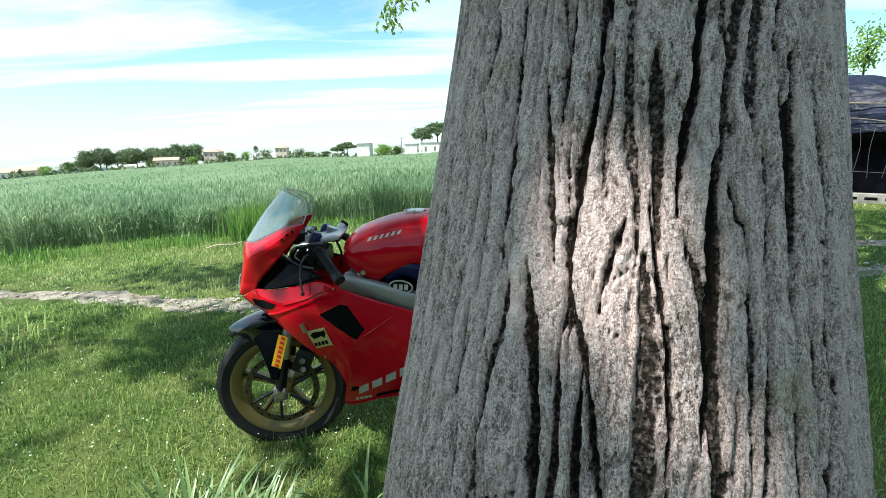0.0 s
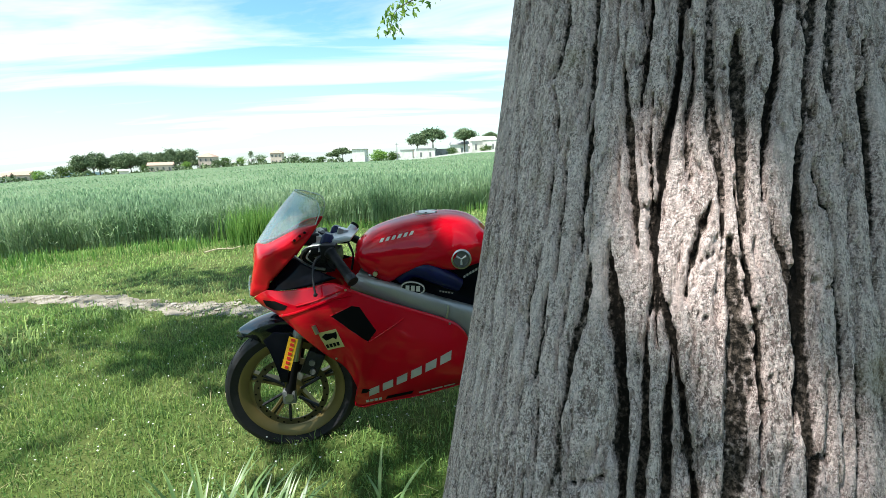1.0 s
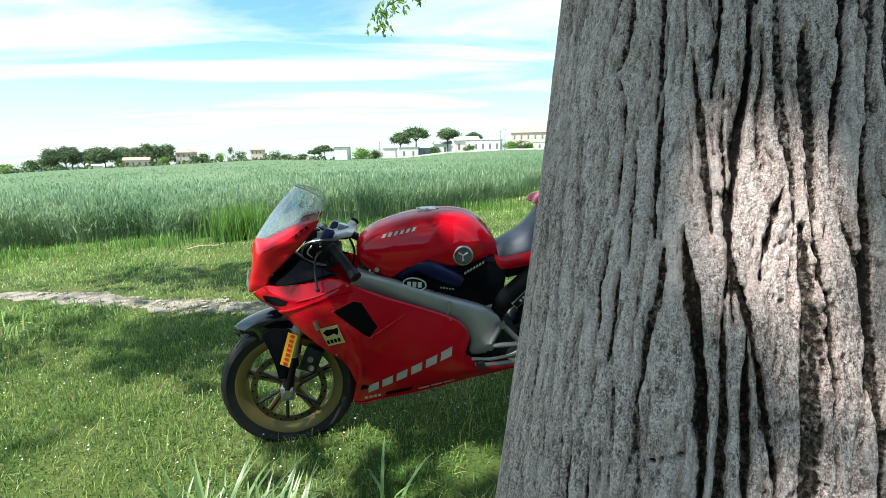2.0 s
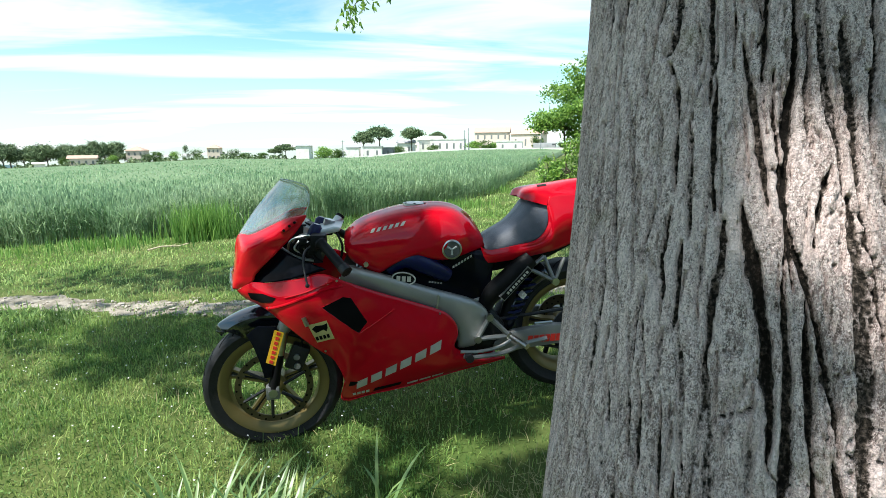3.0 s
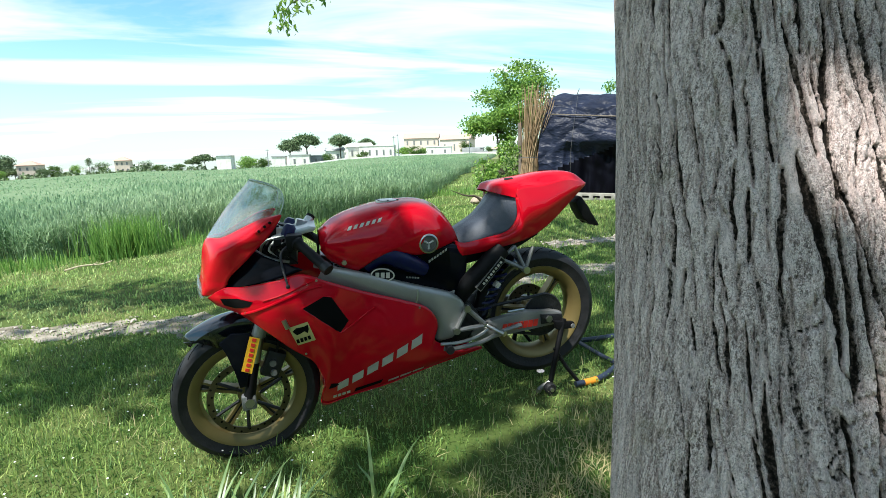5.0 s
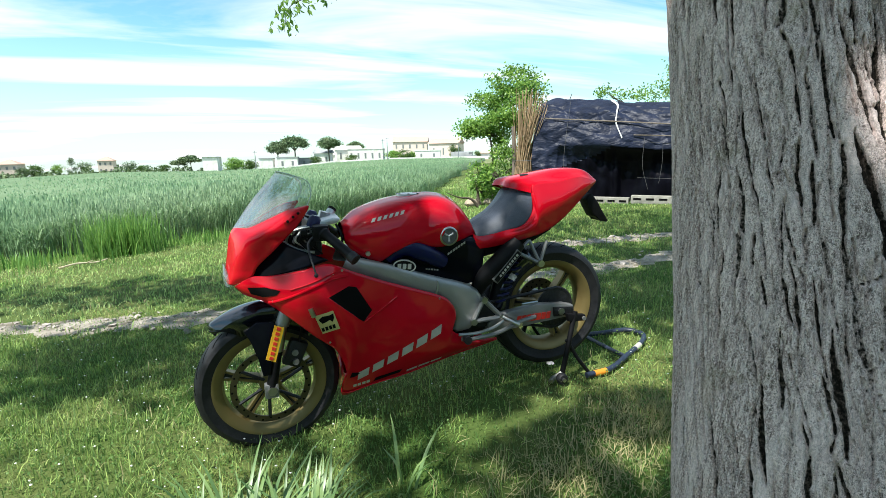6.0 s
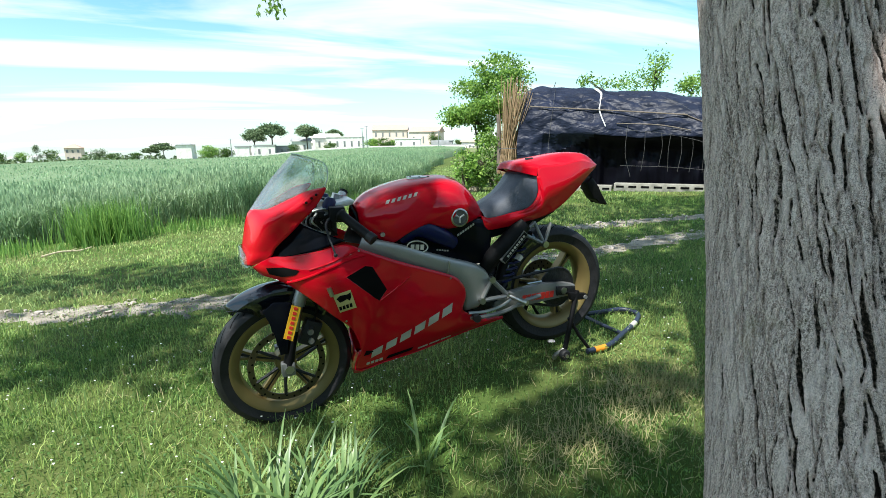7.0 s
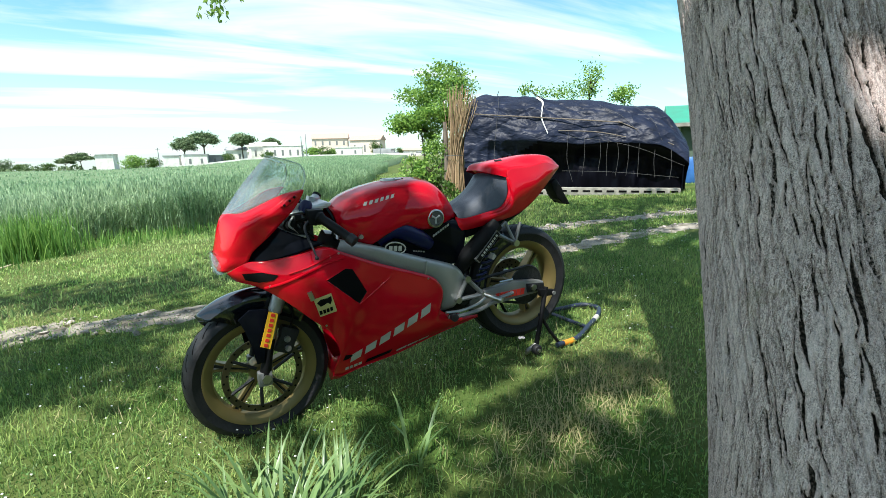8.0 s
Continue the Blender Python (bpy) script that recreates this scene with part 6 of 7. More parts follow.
rows = []
for k in range(25):
    a = radians(128 - 78 * k / 24)
    e = min(1, k / 5)
    sec = [(-0.078 * (0.45 + 0.55 * e), 0.337 - 0.085 * e), (-0.078 * (0.5 + 0.5 * e), 0.312 - 0.015 * (1 - e) + 0.012), (-0.06 * (0.4 + 0.6 * e), 0.336), (-0.03 * (0.4 + 0.6 * e), 0.347), (0, 0.350)]
    sec = sec + [(-y, r) for y, r in sec[-2::-1]]
    rows.append([(FC[0] + r * math.cos(a), y, FC[2] + r * math.sin(a)) for y, r in sec])
bm = bmesh.new()
V = [[bm.verts.new(p) for p in r] for r in rows]
for a, b in zip(V, V[1:]):
    for k in range(len(a) - 1):
        bm.faces.new((a[k], a[k + 1], b[k + 1], b[k]))
front_parts.append(bpart("front_fender", bm, M_BLACKG, None, "glossy black front mudguard", True, 0.004))
bm = bmesh.new()
box(bm, (-1.30, -0.085, 0.36), (-1.225, -0.035, 0.47), 0.012, Matrix.Translation((-1.26, 0, 0.41)) @ Matrix.Rotation(radians(25), 4, "Y") @ Matrix.Translation((1.26, 0, -0.41)))
cal = bpart("brake_caliper", bm, M_DARKM)
front_parts.append(cal)
for z in (0.385, 0.425):
    bm = bmesh.new(); tube(bm, [(-1.262, -0.095, z), (-1.262, -0.08, z)], 0.013, 12); bpart("piston_cap", bm, M_ALLOYD, cal)
bm = bmesh.new(); tube(bm, smooth_path([(-1.25, -0.075, 0.45), (-1.23, -0.09, 0.53), (-1.27, -0.085, 0.62), (-1.24, -0.07, 0.75)], 5), 0.005, 6)
front_parts.append(bpart("brake_hose", bm, M_BLACK))
# the bars stand turned a little to the left
TURN = Matrix.Translation(Vector((FC[0], 0, 0)) - BASE) @ Matrix.Rotation(radians(6), 4, "Z") @ Matrix.Translation(BASE - Vector((FC[0], 0, 0)))
for o in front_parts:
    o.matrix_basis = TURN

# upper fairing; it sits a little askew on its stays, the far side ahead of the near one
def askew(bm):
    for v in bm.verts:
        w = min(1.0, max(0.0, (v.co.z - 0.80) / 0.15))
        v.co.x, v.co.y = v.co.x - w * 0.12 * (v.co.y + 0.11), v.co.y - w * 0.05
    return bm


cf = [(-1.479, -0.080, 0.742), (-1.491, -0.035, 0.770), (-1.476, -0.004, 0.832), (-1.434, -0.004, 0.943), (-1.372, -0.07, 0.958), (-1.296, -0.100, 0.994), (-1.232, -0.124, 1.024), (-1.168, -0.126, 1.036)]
cb = [(-1.451, -0.12, 0.742), (-1.383, -0.16, 0.779), (-1.359, -0.17, 0.82), (-1.309, -0.175, 0.87), (-1.264, -0.158, 0.913), (-1.210, -0.150, 0.968), (-1.176, -0.136, 1.010), (-1.162, -0.126, 1.032)]
cmid = [tuple(np.array(a) * 0.5 + np.array(b) * 0.5 + np.array([-0.016 * w, -0.036 * w, 0.006 * w])) for a, b, w in zip(cf, cb, (0.2, 0.8, 1.1, 1.2, 1.0, 0.8, 0.5, 0.1))]
cowl = askew(surf([cf, cmid, cb], 48, 8, False, True))
cowl_copy = cowl.copy()
cowl_ob = bpart("front_cowl", cowl, M_RED, None, "glossy red front cowl", True, 0.004)
bpart("mirror_blank", drape(cowl_copy, [(-1.255, 0.982), (-1.24, 0.972), (-1.205, 0.995), (-1.19, 1.012), (-1.20, 1.022), (-1.225, 1.010)], 0.006), M_RED, cowl_ob, "red oval mirror blanking plate", True, 0.006)
for x, z in ((-1.240, 0.984), (-1.220, 0.999), (-1.202, 1.011)):
    bpart("bolt_hole", drape(cowl_copy, [(x + 0.0055 * math.cos(t), z + 0.0055 * math.sin(t)) for t in np.linspace(0, 2 * np.pi, 9)[:-1]], 0.0075), M_HOLE, cowl_ob)
for s in (1, -1):
    L = [(-1.4935, -0.012, 0.806), (-1.480, -0.058, 0.800), (-1.466, -0.098, 0.772), (-1.463, -0.112, 0.738), (-1.476, -0.085, 0.728), (-1.493, -0.040, 0.736), (-1.497, -0.015, 0.765)]
    bm = bmesh.new()
    v = [bm.verts.new((x - 0.004, y * s, z)) for x, y, z in L]
    mid = bm.verts.new((-1.494, -0.055 * s, 0.766))
    for k in range(len(v)):
        bm.faces.new((v[k], v[(k + 1) % len(v)], mid))
    hl = bpart("headlight", bm, M_LENS, None, "clear slanted headlight lens", True, 0.004)
    bm = bmesh.new()
    v = [bm.verts.new((x + 0.006, y * s, z)) for x, y, z in L]
    mid = bm.verts.new((-1.468, -0.055 * s, 0.766))
    for k in range(len(v)):
        bm.faces.new((v[k], v[(k + 1) % len(v)], mid))
    bpart("reflector", bm, M_CHROME, hl)

# screen
sb = [(-1.434, 0, 0.943), (-1.412, -0.035, 0.948), (-1.372, -0.07, 0.958), (-1.296, -0.100, 0.994), (-1.232, -0.124, 1.024), (-1.168, -0.126, 1.036)]
st = [(-1.256, 0, 1.160), (-1.242, -0.030, 1.157), (-1.222, -0.052, 1.151), (-1.192, -0.080, 1.140), (-1.158, -0.102, 1.122), (-1.150, -0.116, 1.082)]
sm = [tuple(np.array(a) * 0.5 + np.array(b) * 0.5 + np.array([-0.006, -0.008 * w, 0.004])) for a, b, w in zip(sb, st, (0, 0.5, 1, 1, 1, 0.6))]
bpart("windscreen", askew(surf([sb, sm, st], 40, 8, True, True)), M_SCREEN, None, "clear scuffed plastic windscreen", True, 0.003)
for s in (1, -1):
    bm = bmesh.new(); tube(bm, smooth_path([(x, y * s, z + 0.001) for x, y, z in st] + [(sb[-1][0], sb[-1][1] * s, sb[-1][2])], 4), 0.0020, 6)
    bpart("screen_edge", askew(bm), M_EDGE, None, "pale cut edge of the screen")

# black inner ducts between cowl and flank
for s in (1, -1):
    bpart("air_duct", surf([[(x, y * s, z) for x, y, z in c] for c in (
        [(-1.44, -0.10, 0.755), (-1.375, -0.135, 0.80), (-1.31, -0.145, 0.865), (-1.275, -0.14, 0.905)],
        [(-1.40, -0.135, 0.762), (-1.33, -0.16, 0.80), (-1.26, -0.165, 0.845), (-1.215, -0.16, 0.872)],
        [(-1.37, -0.15, 0.775), (-1.29, -0.185, 0.785), (-1.2, -0.2, 0.803), (-1.10, -0.19, 0.825)])], 24, 5), M_BLACKP, None, "glossy black inner fairing duct", True, 0.004)

# side fairing
f_top = [(-1.451, -0.12, 0.737), (-1.383, -0.16, 0.779), (-1.318, -0.19, 0.783), (-1.196, -0.23, 0.804), (-1.111, -0.23, 0.819), (-1.027, -0.23, 0.785), (-0.89, -0.21, 0.724), (-0.745, -0.2, 0.67), (-0.67, -0.2, 0.641), (-0.63, -0.2, 0.618), (-0.594, -0.195, 0.567), (-0.59, -0.19, 0.515), (-0.60, -0.18, 0.464), (-0.494, -0.15, 0.405), (-0.369, -0.13, 0.384)]
f_bot = [(-1.422, -0.12, 0.704), (-1.339, -0.175, 0.676), (-1.254, -0.22, 0.615), (-1.177, -0.22, 0.539), (-1.136, -0.21, 0.5), (-1.091, -0.18, 0.444), (-1.056, -0.145, 0.329), (-1.071, -0.09, 0.219), (-0.943, -0.11, 0.249), (-0.788, -0.12, 0.278), (-0.6, -0.13, 0.33), (-0.486, -0.13, 0.353), (-0.369, -0.13, 0.376)]
tt, bb = resample(smooth_path(f_top, 6), 60), resample(smooth_path(f_bot, 6), 60)
w = np.sin(np.linspace(0, 1, 60) * np.pi) ** 0.7
m1 = tt * 0.68 + bb * 0.32 + np.stack([0 * w, -0.042 * w, 0 * w], 1)
m2 = tt * 0.35 + bb * 0.65 + np.stack([0 * w, -0.040 * w, 0 * w], 1)
flank = surf([[tuple(p) for p in c] for c in (tt, m1, m2, bb)], 90, 10, True, False)
flank_copy = flank.copy()
side_l = bpart("side_fairing", flank, M_RED, None, "glossy red side fairing", True, 0.005)
fl = surf([[(p[0], -p[1], p[2]) for p in c] for c in (tt, m1, m2, bb)], 60, 6, True, False)
bpart("side_fairing", fl, M_RED, None, "glossy red side fairing", True, 0.005)
low = [p for p in f_bot if p[0] > -1.08 and p[2] < 0.34] + [f_bot[-2], f_bot[-1]]
bpart("belly_pan", surf([low, [(p[0], 0.0, p[2] - 0.05) for p in low], [(p[0], -p[1], p[2]) for p in low]], 30, 6), M_RED, None, "red belly pan", True, 0.004)
# raised crease, and the vent as a flat patch painted with its inner shade
bm = bmesh.new()
vent = [(-1.120, 0.696), (-1.040, 0.730), (-1.010, 0.722), (-0.952, 0.618), (-0.987, 0.574)]
bpart("vent", drape(flank_copy, vent, 0.0015), M_HOLE, side_l, "flat dark patch painted for the shade inside the cooling vent")
tree_f = BVHTree.FromBMesh(flank_copy)


def on_flank(x, z, lift=0.003):
    h = tree_f.ray_cast(Vector((x, -1.5, z)), Vector((0, 1, 0)))
    return (x, (h[0].y if h[0] is not None else -0.22) - lift, z)


def trim(pts, r, mat, name, label=""):
    bm = bmesh.new(); tube(bm, [on_flank(x, z, 0.001) for x, z in [(p[0], p[1]) for p in smooth_path([(a, b, 0) for a, b in pts], 6)]], r, 6)
    bpart(name, bm, mat, side_l, label)


bm = bmesh.new(); tube(bm, [on_flank(a[0] + (b[0] - a[0]) * t, a[1] + (b[1] - a[1]) * t, 0.001) for a, b in zip(vent, vent[1:] + vent[:1]) for t in (0, 0.34, 0.67)] + [on_flank(*vent[0], 0.001)], 0.0015, 6)
bpart("vent_rim", bm, M_RED, side_l)
trim([(-0.985, 0.572), (-0.91, 0.615), (-0.845, 0.656)], 0.0035, M_RED, "crease")
trim([(-1.33, 0.682), (-1.246, 0.712), (-1.118, 0.757), (-1.04, 0.77)], 0.005, M_RED, "crease")
trim([(-1.25, 0.735), (-1.17, 0.757), (-1.075, 0.79)], 0.004, M_RED, "crease")
for x, z in ((-1.315, 0.69), (-1.06, 0.79), (-0.665, 0.625), (-1.12, 0.50), (-1.095, 0.782)):
    bm = bmesh.new(); p = Vector(on_flank(x, z, -0.002)); tube(bm, [p, p + Vector((0, -0.005, 0))], 0.0045, 10)
    bpart("fastener", bm, M_STEEL, side_l, "small steel fairing fastener")
for x0, z0, x1, z1 in ((-1.186, 0.662, -1.175, 0.628),):
    bm = bmesh.new(); tube(bm, [on_flank(x0, z0, 0.002), on_flank(x1, z1, 0.004)], 0.009, 8); bpart("side_marker", bm, M_STEEL, side_l)
# near-black patch laid on the flank paints the shadow below the nose
bpart("nose_shadow_patch", drape(flank_copy, [(-1.402, 0.738), (-1.34, 0.745), (-1.285, 0.733), (-1.30, 0.716), (-1.35, 0.704), (-1.392, 0.712)], 0.002), M_HOLE, side_l, "dark patch painted for the shadowed gap under the nose")
# stickers
plate = [(-1.173, 0.630), (-1.104, 0.643), (-1.080, 0.560), (-1.146, 0.547)]
ag = bpart("sticker", drape(flank_copy, plate, 0.002), M_CREAM, side_l, "square cream fuel maker's sticker")
bpart("sticker_mark", drape(flank_copy, [(-1.160, 0.612), (-1.146, 0.625), (-1.118, 0.626), (-1.104, 0.632), (-1.102, 0.612), (-1.107, 0.596), (-1.118, 0.606), (-1.134, 0.598), (-1.146, 0.594)], 0.0035), M_HOLE, side_l)
for q in slant_bars(-1.147, 0.557, -1.092, 0.568, 4, 0.018, 0.0):
    bpart("sticker_bar", drape(flank_copy, q, 0.0035), M_HOLE, side_l)
# the maker's name as plain slanted bars
for q in slant_bars(-1.012, 0.282, -0.648, 0.482, 6, 0.036, 0.024, 0.26):
    bpart("name_bar", drape(flank_copy, q, 0.002), M_WHITE, side_l, "slanted pale bar of the maker's name")
for q in slant_bars(-1.03, 0.243, -0.955, 0.262, 4, 0.014, 0.004, 0.25) + slant_bars(-0.80, 0.288, -0.64, 0.332, 3, 0.010, 0.004, 0.12):
    bpart("name_bar", drape(flank_copy, q, 0.002), M_WHITE, side_l)
bpart("sticker", drape(flank_copy, [(-0.945, 0.262), (-0.83, 0.29), (-0.82, 0.31), (-0.935, 0.283)], 0.002), M_HOLE, side_l, "dark narrow sticker")
bpart("duct_lip", drape(flank_copy, [(-1.035, 0.33), (-1.0, 0.325), (-0.985, 0.335), (-1.02, 0.305), (-1.045, 0.30)], 0.002), M_HOLE, side_l)

# tank
t0 = [(-1.031, 0, 0.944), (-0.973, 0, 0.991), (-0.872, 0, 1.026), (-0.77, 0, 1.047), (-0.665, 0, 1.056), (-0.585, 0, 1.044), (-0.525, 0, 1.01), (-0.476, 0, 0.953), (-0.432, 0, 0.867)]
t1 = [(-1.033, -0.075, 0.93), (-0.974, -0.105, 0.975), (-0.884, -0.125, 1.006), (-0.783, -0.135, 1.024), (-0.68, -0.135, 1.030), (-0.60, -0.125, 1.016), (-0.535, -0.10, 0.98), (-0.478, -0.07, 0.925), (-0.440, -0.05, 0.866)]
t2 = [(-1.032, -0.12, 0.903), (-1.004, -0.15, 0.917), (-0.918, -0.18, 0.92), (-0.804, -0.19, 0.922), (-0.707, -0.19, 0.921), (-0.64, -0.185, 0.922), (-0.575, -0.165, 0.918), (-0.518, -0.125, 0.905), (-0.466, -0.085, 0.866)]
t3 = [(-1.031, -0.12, 0.878), (-0.998, -0.145, 0.842), (-0.93, -0.16, 0.808), (-0.89, -0.163, 0.800), (-0.837, -0.168, 0.830), (-0.763, -0.17, 0.855), (-0.64, -0.165, 0.838), (-0.55, -0.135, 0.850), (-0.472, -0.085, 0.862)]
t4 = [(x, y * 0.4, z - 0.005) for x, y, z in t3]
tank_bm = surf([t0, t1, t2, t3, t4], 9 * 6, 7, False, True)
tank_copy = tank_bm.copy()
tank = bpart("fuel_tank", tank_bm, M_RED, None, "glossy red fuel tank")
for q in slant_bars(-0.93, 0.955, -0.79, 0.985, 6, 0.013, 0.012, 0.42):
    bpart("name_bar", drape(tank_copy, q, 0.0015), M_WHITE, tank)
bm = bmesh.new()
cc = Vector((-0.612, -0.176, 0.882))
ringp = [(0.040, 0.0), (0.040, -0.008), (0.034, -0.011), (0.033, -0.004), (0.0, -0.004)]
lathe(bm, tuple(cc), ringp[:-1] + [(0.002, -0.004)], 28)
cap = bpart("round_badge", bm, M_STEEL, tank, "round steel badge on the tank side")
for k in range(3):
    a = -math.pi / 2 + k * 2 * math.pi / 3
    bm = bmesh.new(); tube(bm, [cc + Vector((0, -0.007, 0)), cc + Vector((0.022 * math.cos(a), -0.007, 0.022 * math.sin(a)))], [0.003, 0.005], 6)
    bpart("badge_ray", bm, M_SILVER, cap)
bm = bmesh.new(); tube(bm, [cc + Vector((0, -0.003, 0)), cc + Vector((0, -0.0065, 0))], 0.0325, 28)
bpart("badge_disc", bm, M_BADGE, cap, "dark disc inside the steel ring")
bm = bmesh.new()
tube(bm, [(-0.735, 0, 1.03), (-0.735, 0, 1.0505), (-0.735, 0, 1.0525)], [0.056, 0.054, 0.042], 28)
fc = bpart("filler_cap", bm, M_STEEL, tank, "round bolted steel filler cap")
for k in range(7):
    a = k * 2 * math.pi / 7
    bm = bmesh.new(); p = Vector((-0.733 + 0.05 * math.cos(a), 0.046 * math.sin(a), 1.0485)); tube(bm, [p, p + Vector((0, 0, 0.005))], 0.005, 8)
    bpart("bolt", bm, M_DARKM, fc)

# frame beams
ft = [(-1.028, -0.15, 0.827), (-0.969, -0.17, 0.813), (-0.879, -0.18, 0.787), (-0.785, -0.18, 0.753), (-0.659, -0.175, 0.708), (-0.522, -0.16, 0.658), (-0.462, -0.15, 0.605), (-0.452, -0.15, 0.56)]
fb = [(-1.06, -0.14, 0.765), (-0.99, -0.16, 0.745), (-0.881, -0.165, 0.700), (-0.78, -0.17, 0.665), (-0.663, -0.17, 0.615), (-0.585, -0.165, 0.535), (-0.578, -0.155, 0.455), (-0.515, -0.15, 0.452)]
for s in (1, -1):
    A, B2 = [(x, y * s, z) for x, y, z in ft], [(x, y * s, z) for x, y, z in fb]
    MD = [tuple(np.array(p) * 0.5 + np.array(q) * 0.5 + np.array([0, -0.016 * s, 0])) for p, q in zip(A, B2)]
    fr = bpart("frame_beam", surf([[(x, y * 0.6, z - 0.01) for x, y, z in A], A, MD, B2, [(x, y * 0.6, z) for x, y, z in B2]], 8 * 5, 5, False), M_ALLOY, None, "grey painted alloy frame beam")
    bm = bmesh.new(); tube(bm, smooth_path([(-0.668, -0.193 * s, 0.70), (-0.672, -0.196 * s, 0.665), (-0.685, -0.194 * s, 0.622)], 4), 0.004, 6)
    bpart("weld_seam", bm, M_STEEL, fr)
    bm = bmesh.new(); tube(bm, [(-0.95, -0.17 * s, 0.835), (-0.95, -0.185 * s, 0.835)], 0.010, 6)
    bpart("bolt", bm, M_STEEL, fr)

# engine, air box and the dark inner parts
bm = bmesh.new(); prism([(-1.0, 0.80), (-0.90, 0.83), (-0.78, 0.87), (-0.62, 0.86), (-0.47, 0.86), (-0.42, 0.80), (-0.44, 0.66), (-0.55, 0.64), (-0.75, 0.68), (-0.95, 0.73)], -0.125, 0.125, 0.02, bm)
airbox = bpart("airbox", bm, M_BLACKP, None, "black airbox below the tank")
bm = bmesh.new(); tube(bm, smooth_path([(-0.86, -0.12, 0.80), (-0.79, -0.145, 0.845), (-0.70, -0.145, 0.81), (-0.62, -0.12, 0.76)], 5), [0.03 + 0.012 * math.sin(k / 15 * math.pi) for k in range(16)], 12)
bpart("air_hose", bm, M_BLUE, airbox, "dark blue rubber air hose")
ov = [(-0.805 + 0.045 * math.cos(t), 0.772 + 0.025 * math.sin(t) - 0.12 * 0.045 * math.cos(t)) for t in np.linspace(0, 2 * np.pi, 25)]
bm = bmesh.new(); tube(bm, [(x, -0.172 - 0.012, z) for x, z in ov], 0.003, 5); st1 = bpart("oval_badge", bm, M_WHITE, airbox, "white oval filter maker's badge")
bpart("badge_plate", prism(ov[:-1], -0.183, -0.120), M_BLACK, st1)
for q in slant_bars(-0.835, 0.762, -0.772, 0.757, 3, 0.022, 0.0, 0.3):
    bpart("badge_bar", prism(q, -0.186, -0.1825), M_WHITE, st1, "", False)
for q in slant_bars(-0.70, 0.735, -0.64, 0.725, 5, 0.006, 0.0, 0.4) + slant_bars(-0.60, 0.79, -0.515, 0.838, 7, 0.008, 0.004, 0.35):
    bpart("badge_bar", prism(q, -0.129, -0.1245), M_WHITE, airbox, "", False)
bm = bmesh.new(); prism([(-0.95, 0.70), (-0.62, 0.62), (-0.42, 0.60), (-0.36, 0.52), (-0.40, 0.42), (-0.55, 0.36), (-0.9, 0.30), (-1.0, 0.42)], -0.105, 0.105, 0.02, bm)
engine = bpart("engine", bm, M_DARKM, None, "dark engine block behind the fairing")
bm = bmesh.new(); tube(bm, [(-0.44, -0.10, 0.50), (-0.44, -0.135, 0.50)], [0.06, 0.055], 20); bpart("sprocket_cover", bm, M_DARKM, engine)
bm = bmesh.new(); tube(bm, [(-0.36, -0.06, 0.50), (-0.33, -0.06, 0.62), (-0.30, -0.05, 0.74)], 0.028, 12)
shock = bpart("shock_absorber", bm, M_BLACK, None, "black rear shock absorber")
bm = bmesh.new()
tube(bm, [(-0.345 + 0.0 * k + 0.0022 * k + 0.038 * math.cos(k * 0.9), -0.06 + 0.038 * math.sin(k * 0.9), 0.52 + 0.0042 * k) for k in range(48)], 0.006, 6)
bpart("spring", bm, M_BLUE, shock)
bm = bmesh.new(); tube(bm, smooth_path([(-0.46, -0.10, 0.60), (-0.435, -0.13, 0.67), (-0.36, -0.145, 0.745), (-0.275, -0.14, 0.825)], 5), [0.030, 0.032, 0.034, 0.036, 0.038, 0.04, 0.042, 0.043, 0.044, 0.044, 0.044, 0.044, 0.044, 0.043, 0.042, 0.04], 16)
mf = bpart("silencer", bm, M_BLACK, None, "black exhaust silencer with a sticker")
P0, P1 = np.array([-0.405, 0.667]), np.array([-0.288, 0.792])
u = (P1 - P0) / np.linalg.norm(P1 - P0); n_ = np.array([u[1], -u[0]])
bpart("sticker", prism([tuple(P0 - n_ * 0.014), tuple(P1 - n_ * 0.014), tuple(P1 + n_ * 0.014), tuple(P0 + n_ * 0.014)], -0.192, -0.15), M_ALLOYD, mf, "narrow grey-edged sticker", False)
bpart("sticker", prism([tuple(P0 + u * 0.004 - n_ * 0.011), tuple(P1 - u * 0.004 - n_ * 0.011), tuple(P1 - u * 0.004 + n_ * 0.011), tuple(P0 + u * 0.004 + n_ * 0.011)], -0.1935, -0.19), M_BLACK, mf, "", False)
for q in slant_bars(*(P0 + u * 0.03 + n_ * 0.005), *(P1 - u * 0.01 + n_ * 0.005), 8, 0.010, 0.0, 0.35):
    bpart("sticker_bar", prism(q, -0.195, -0.193), M_WHITE, mf, "", False)
bpart("sticker", prism([(-0.325, 0.668), (-0.308, 0.69), (-0.297, 0.678), (-0.312, 0.660)], -0.186, -0.15), M_WHITE, mf, "", False)

# hugger over the rear tyre
rows = []
for k in range(22):
    a = radians(178 - 100 * k / 21)
    sec = [(-0.088, 0.262), (-0.088, 0.305), (-0.068, 0.33), (-0.035, 0.338), (0, 0.34)]
    sec = sec + [(-y, r) for y, r in sec[-2::-1]]
    rows.append([(RC[0] + r * math.cos(a), y, RC[2] + r * math.sin(a)) for y, r in sec])
bm = bmesh.new()
V = [[bm.verts.new(p) for p in r] for r in rows[:14]]
for a, b in zip(V, V[1:]):
    for k in range(len(a) - 1):
        bm.faces.new((a[k], a[k + 1], b[k + 1], b[k]))
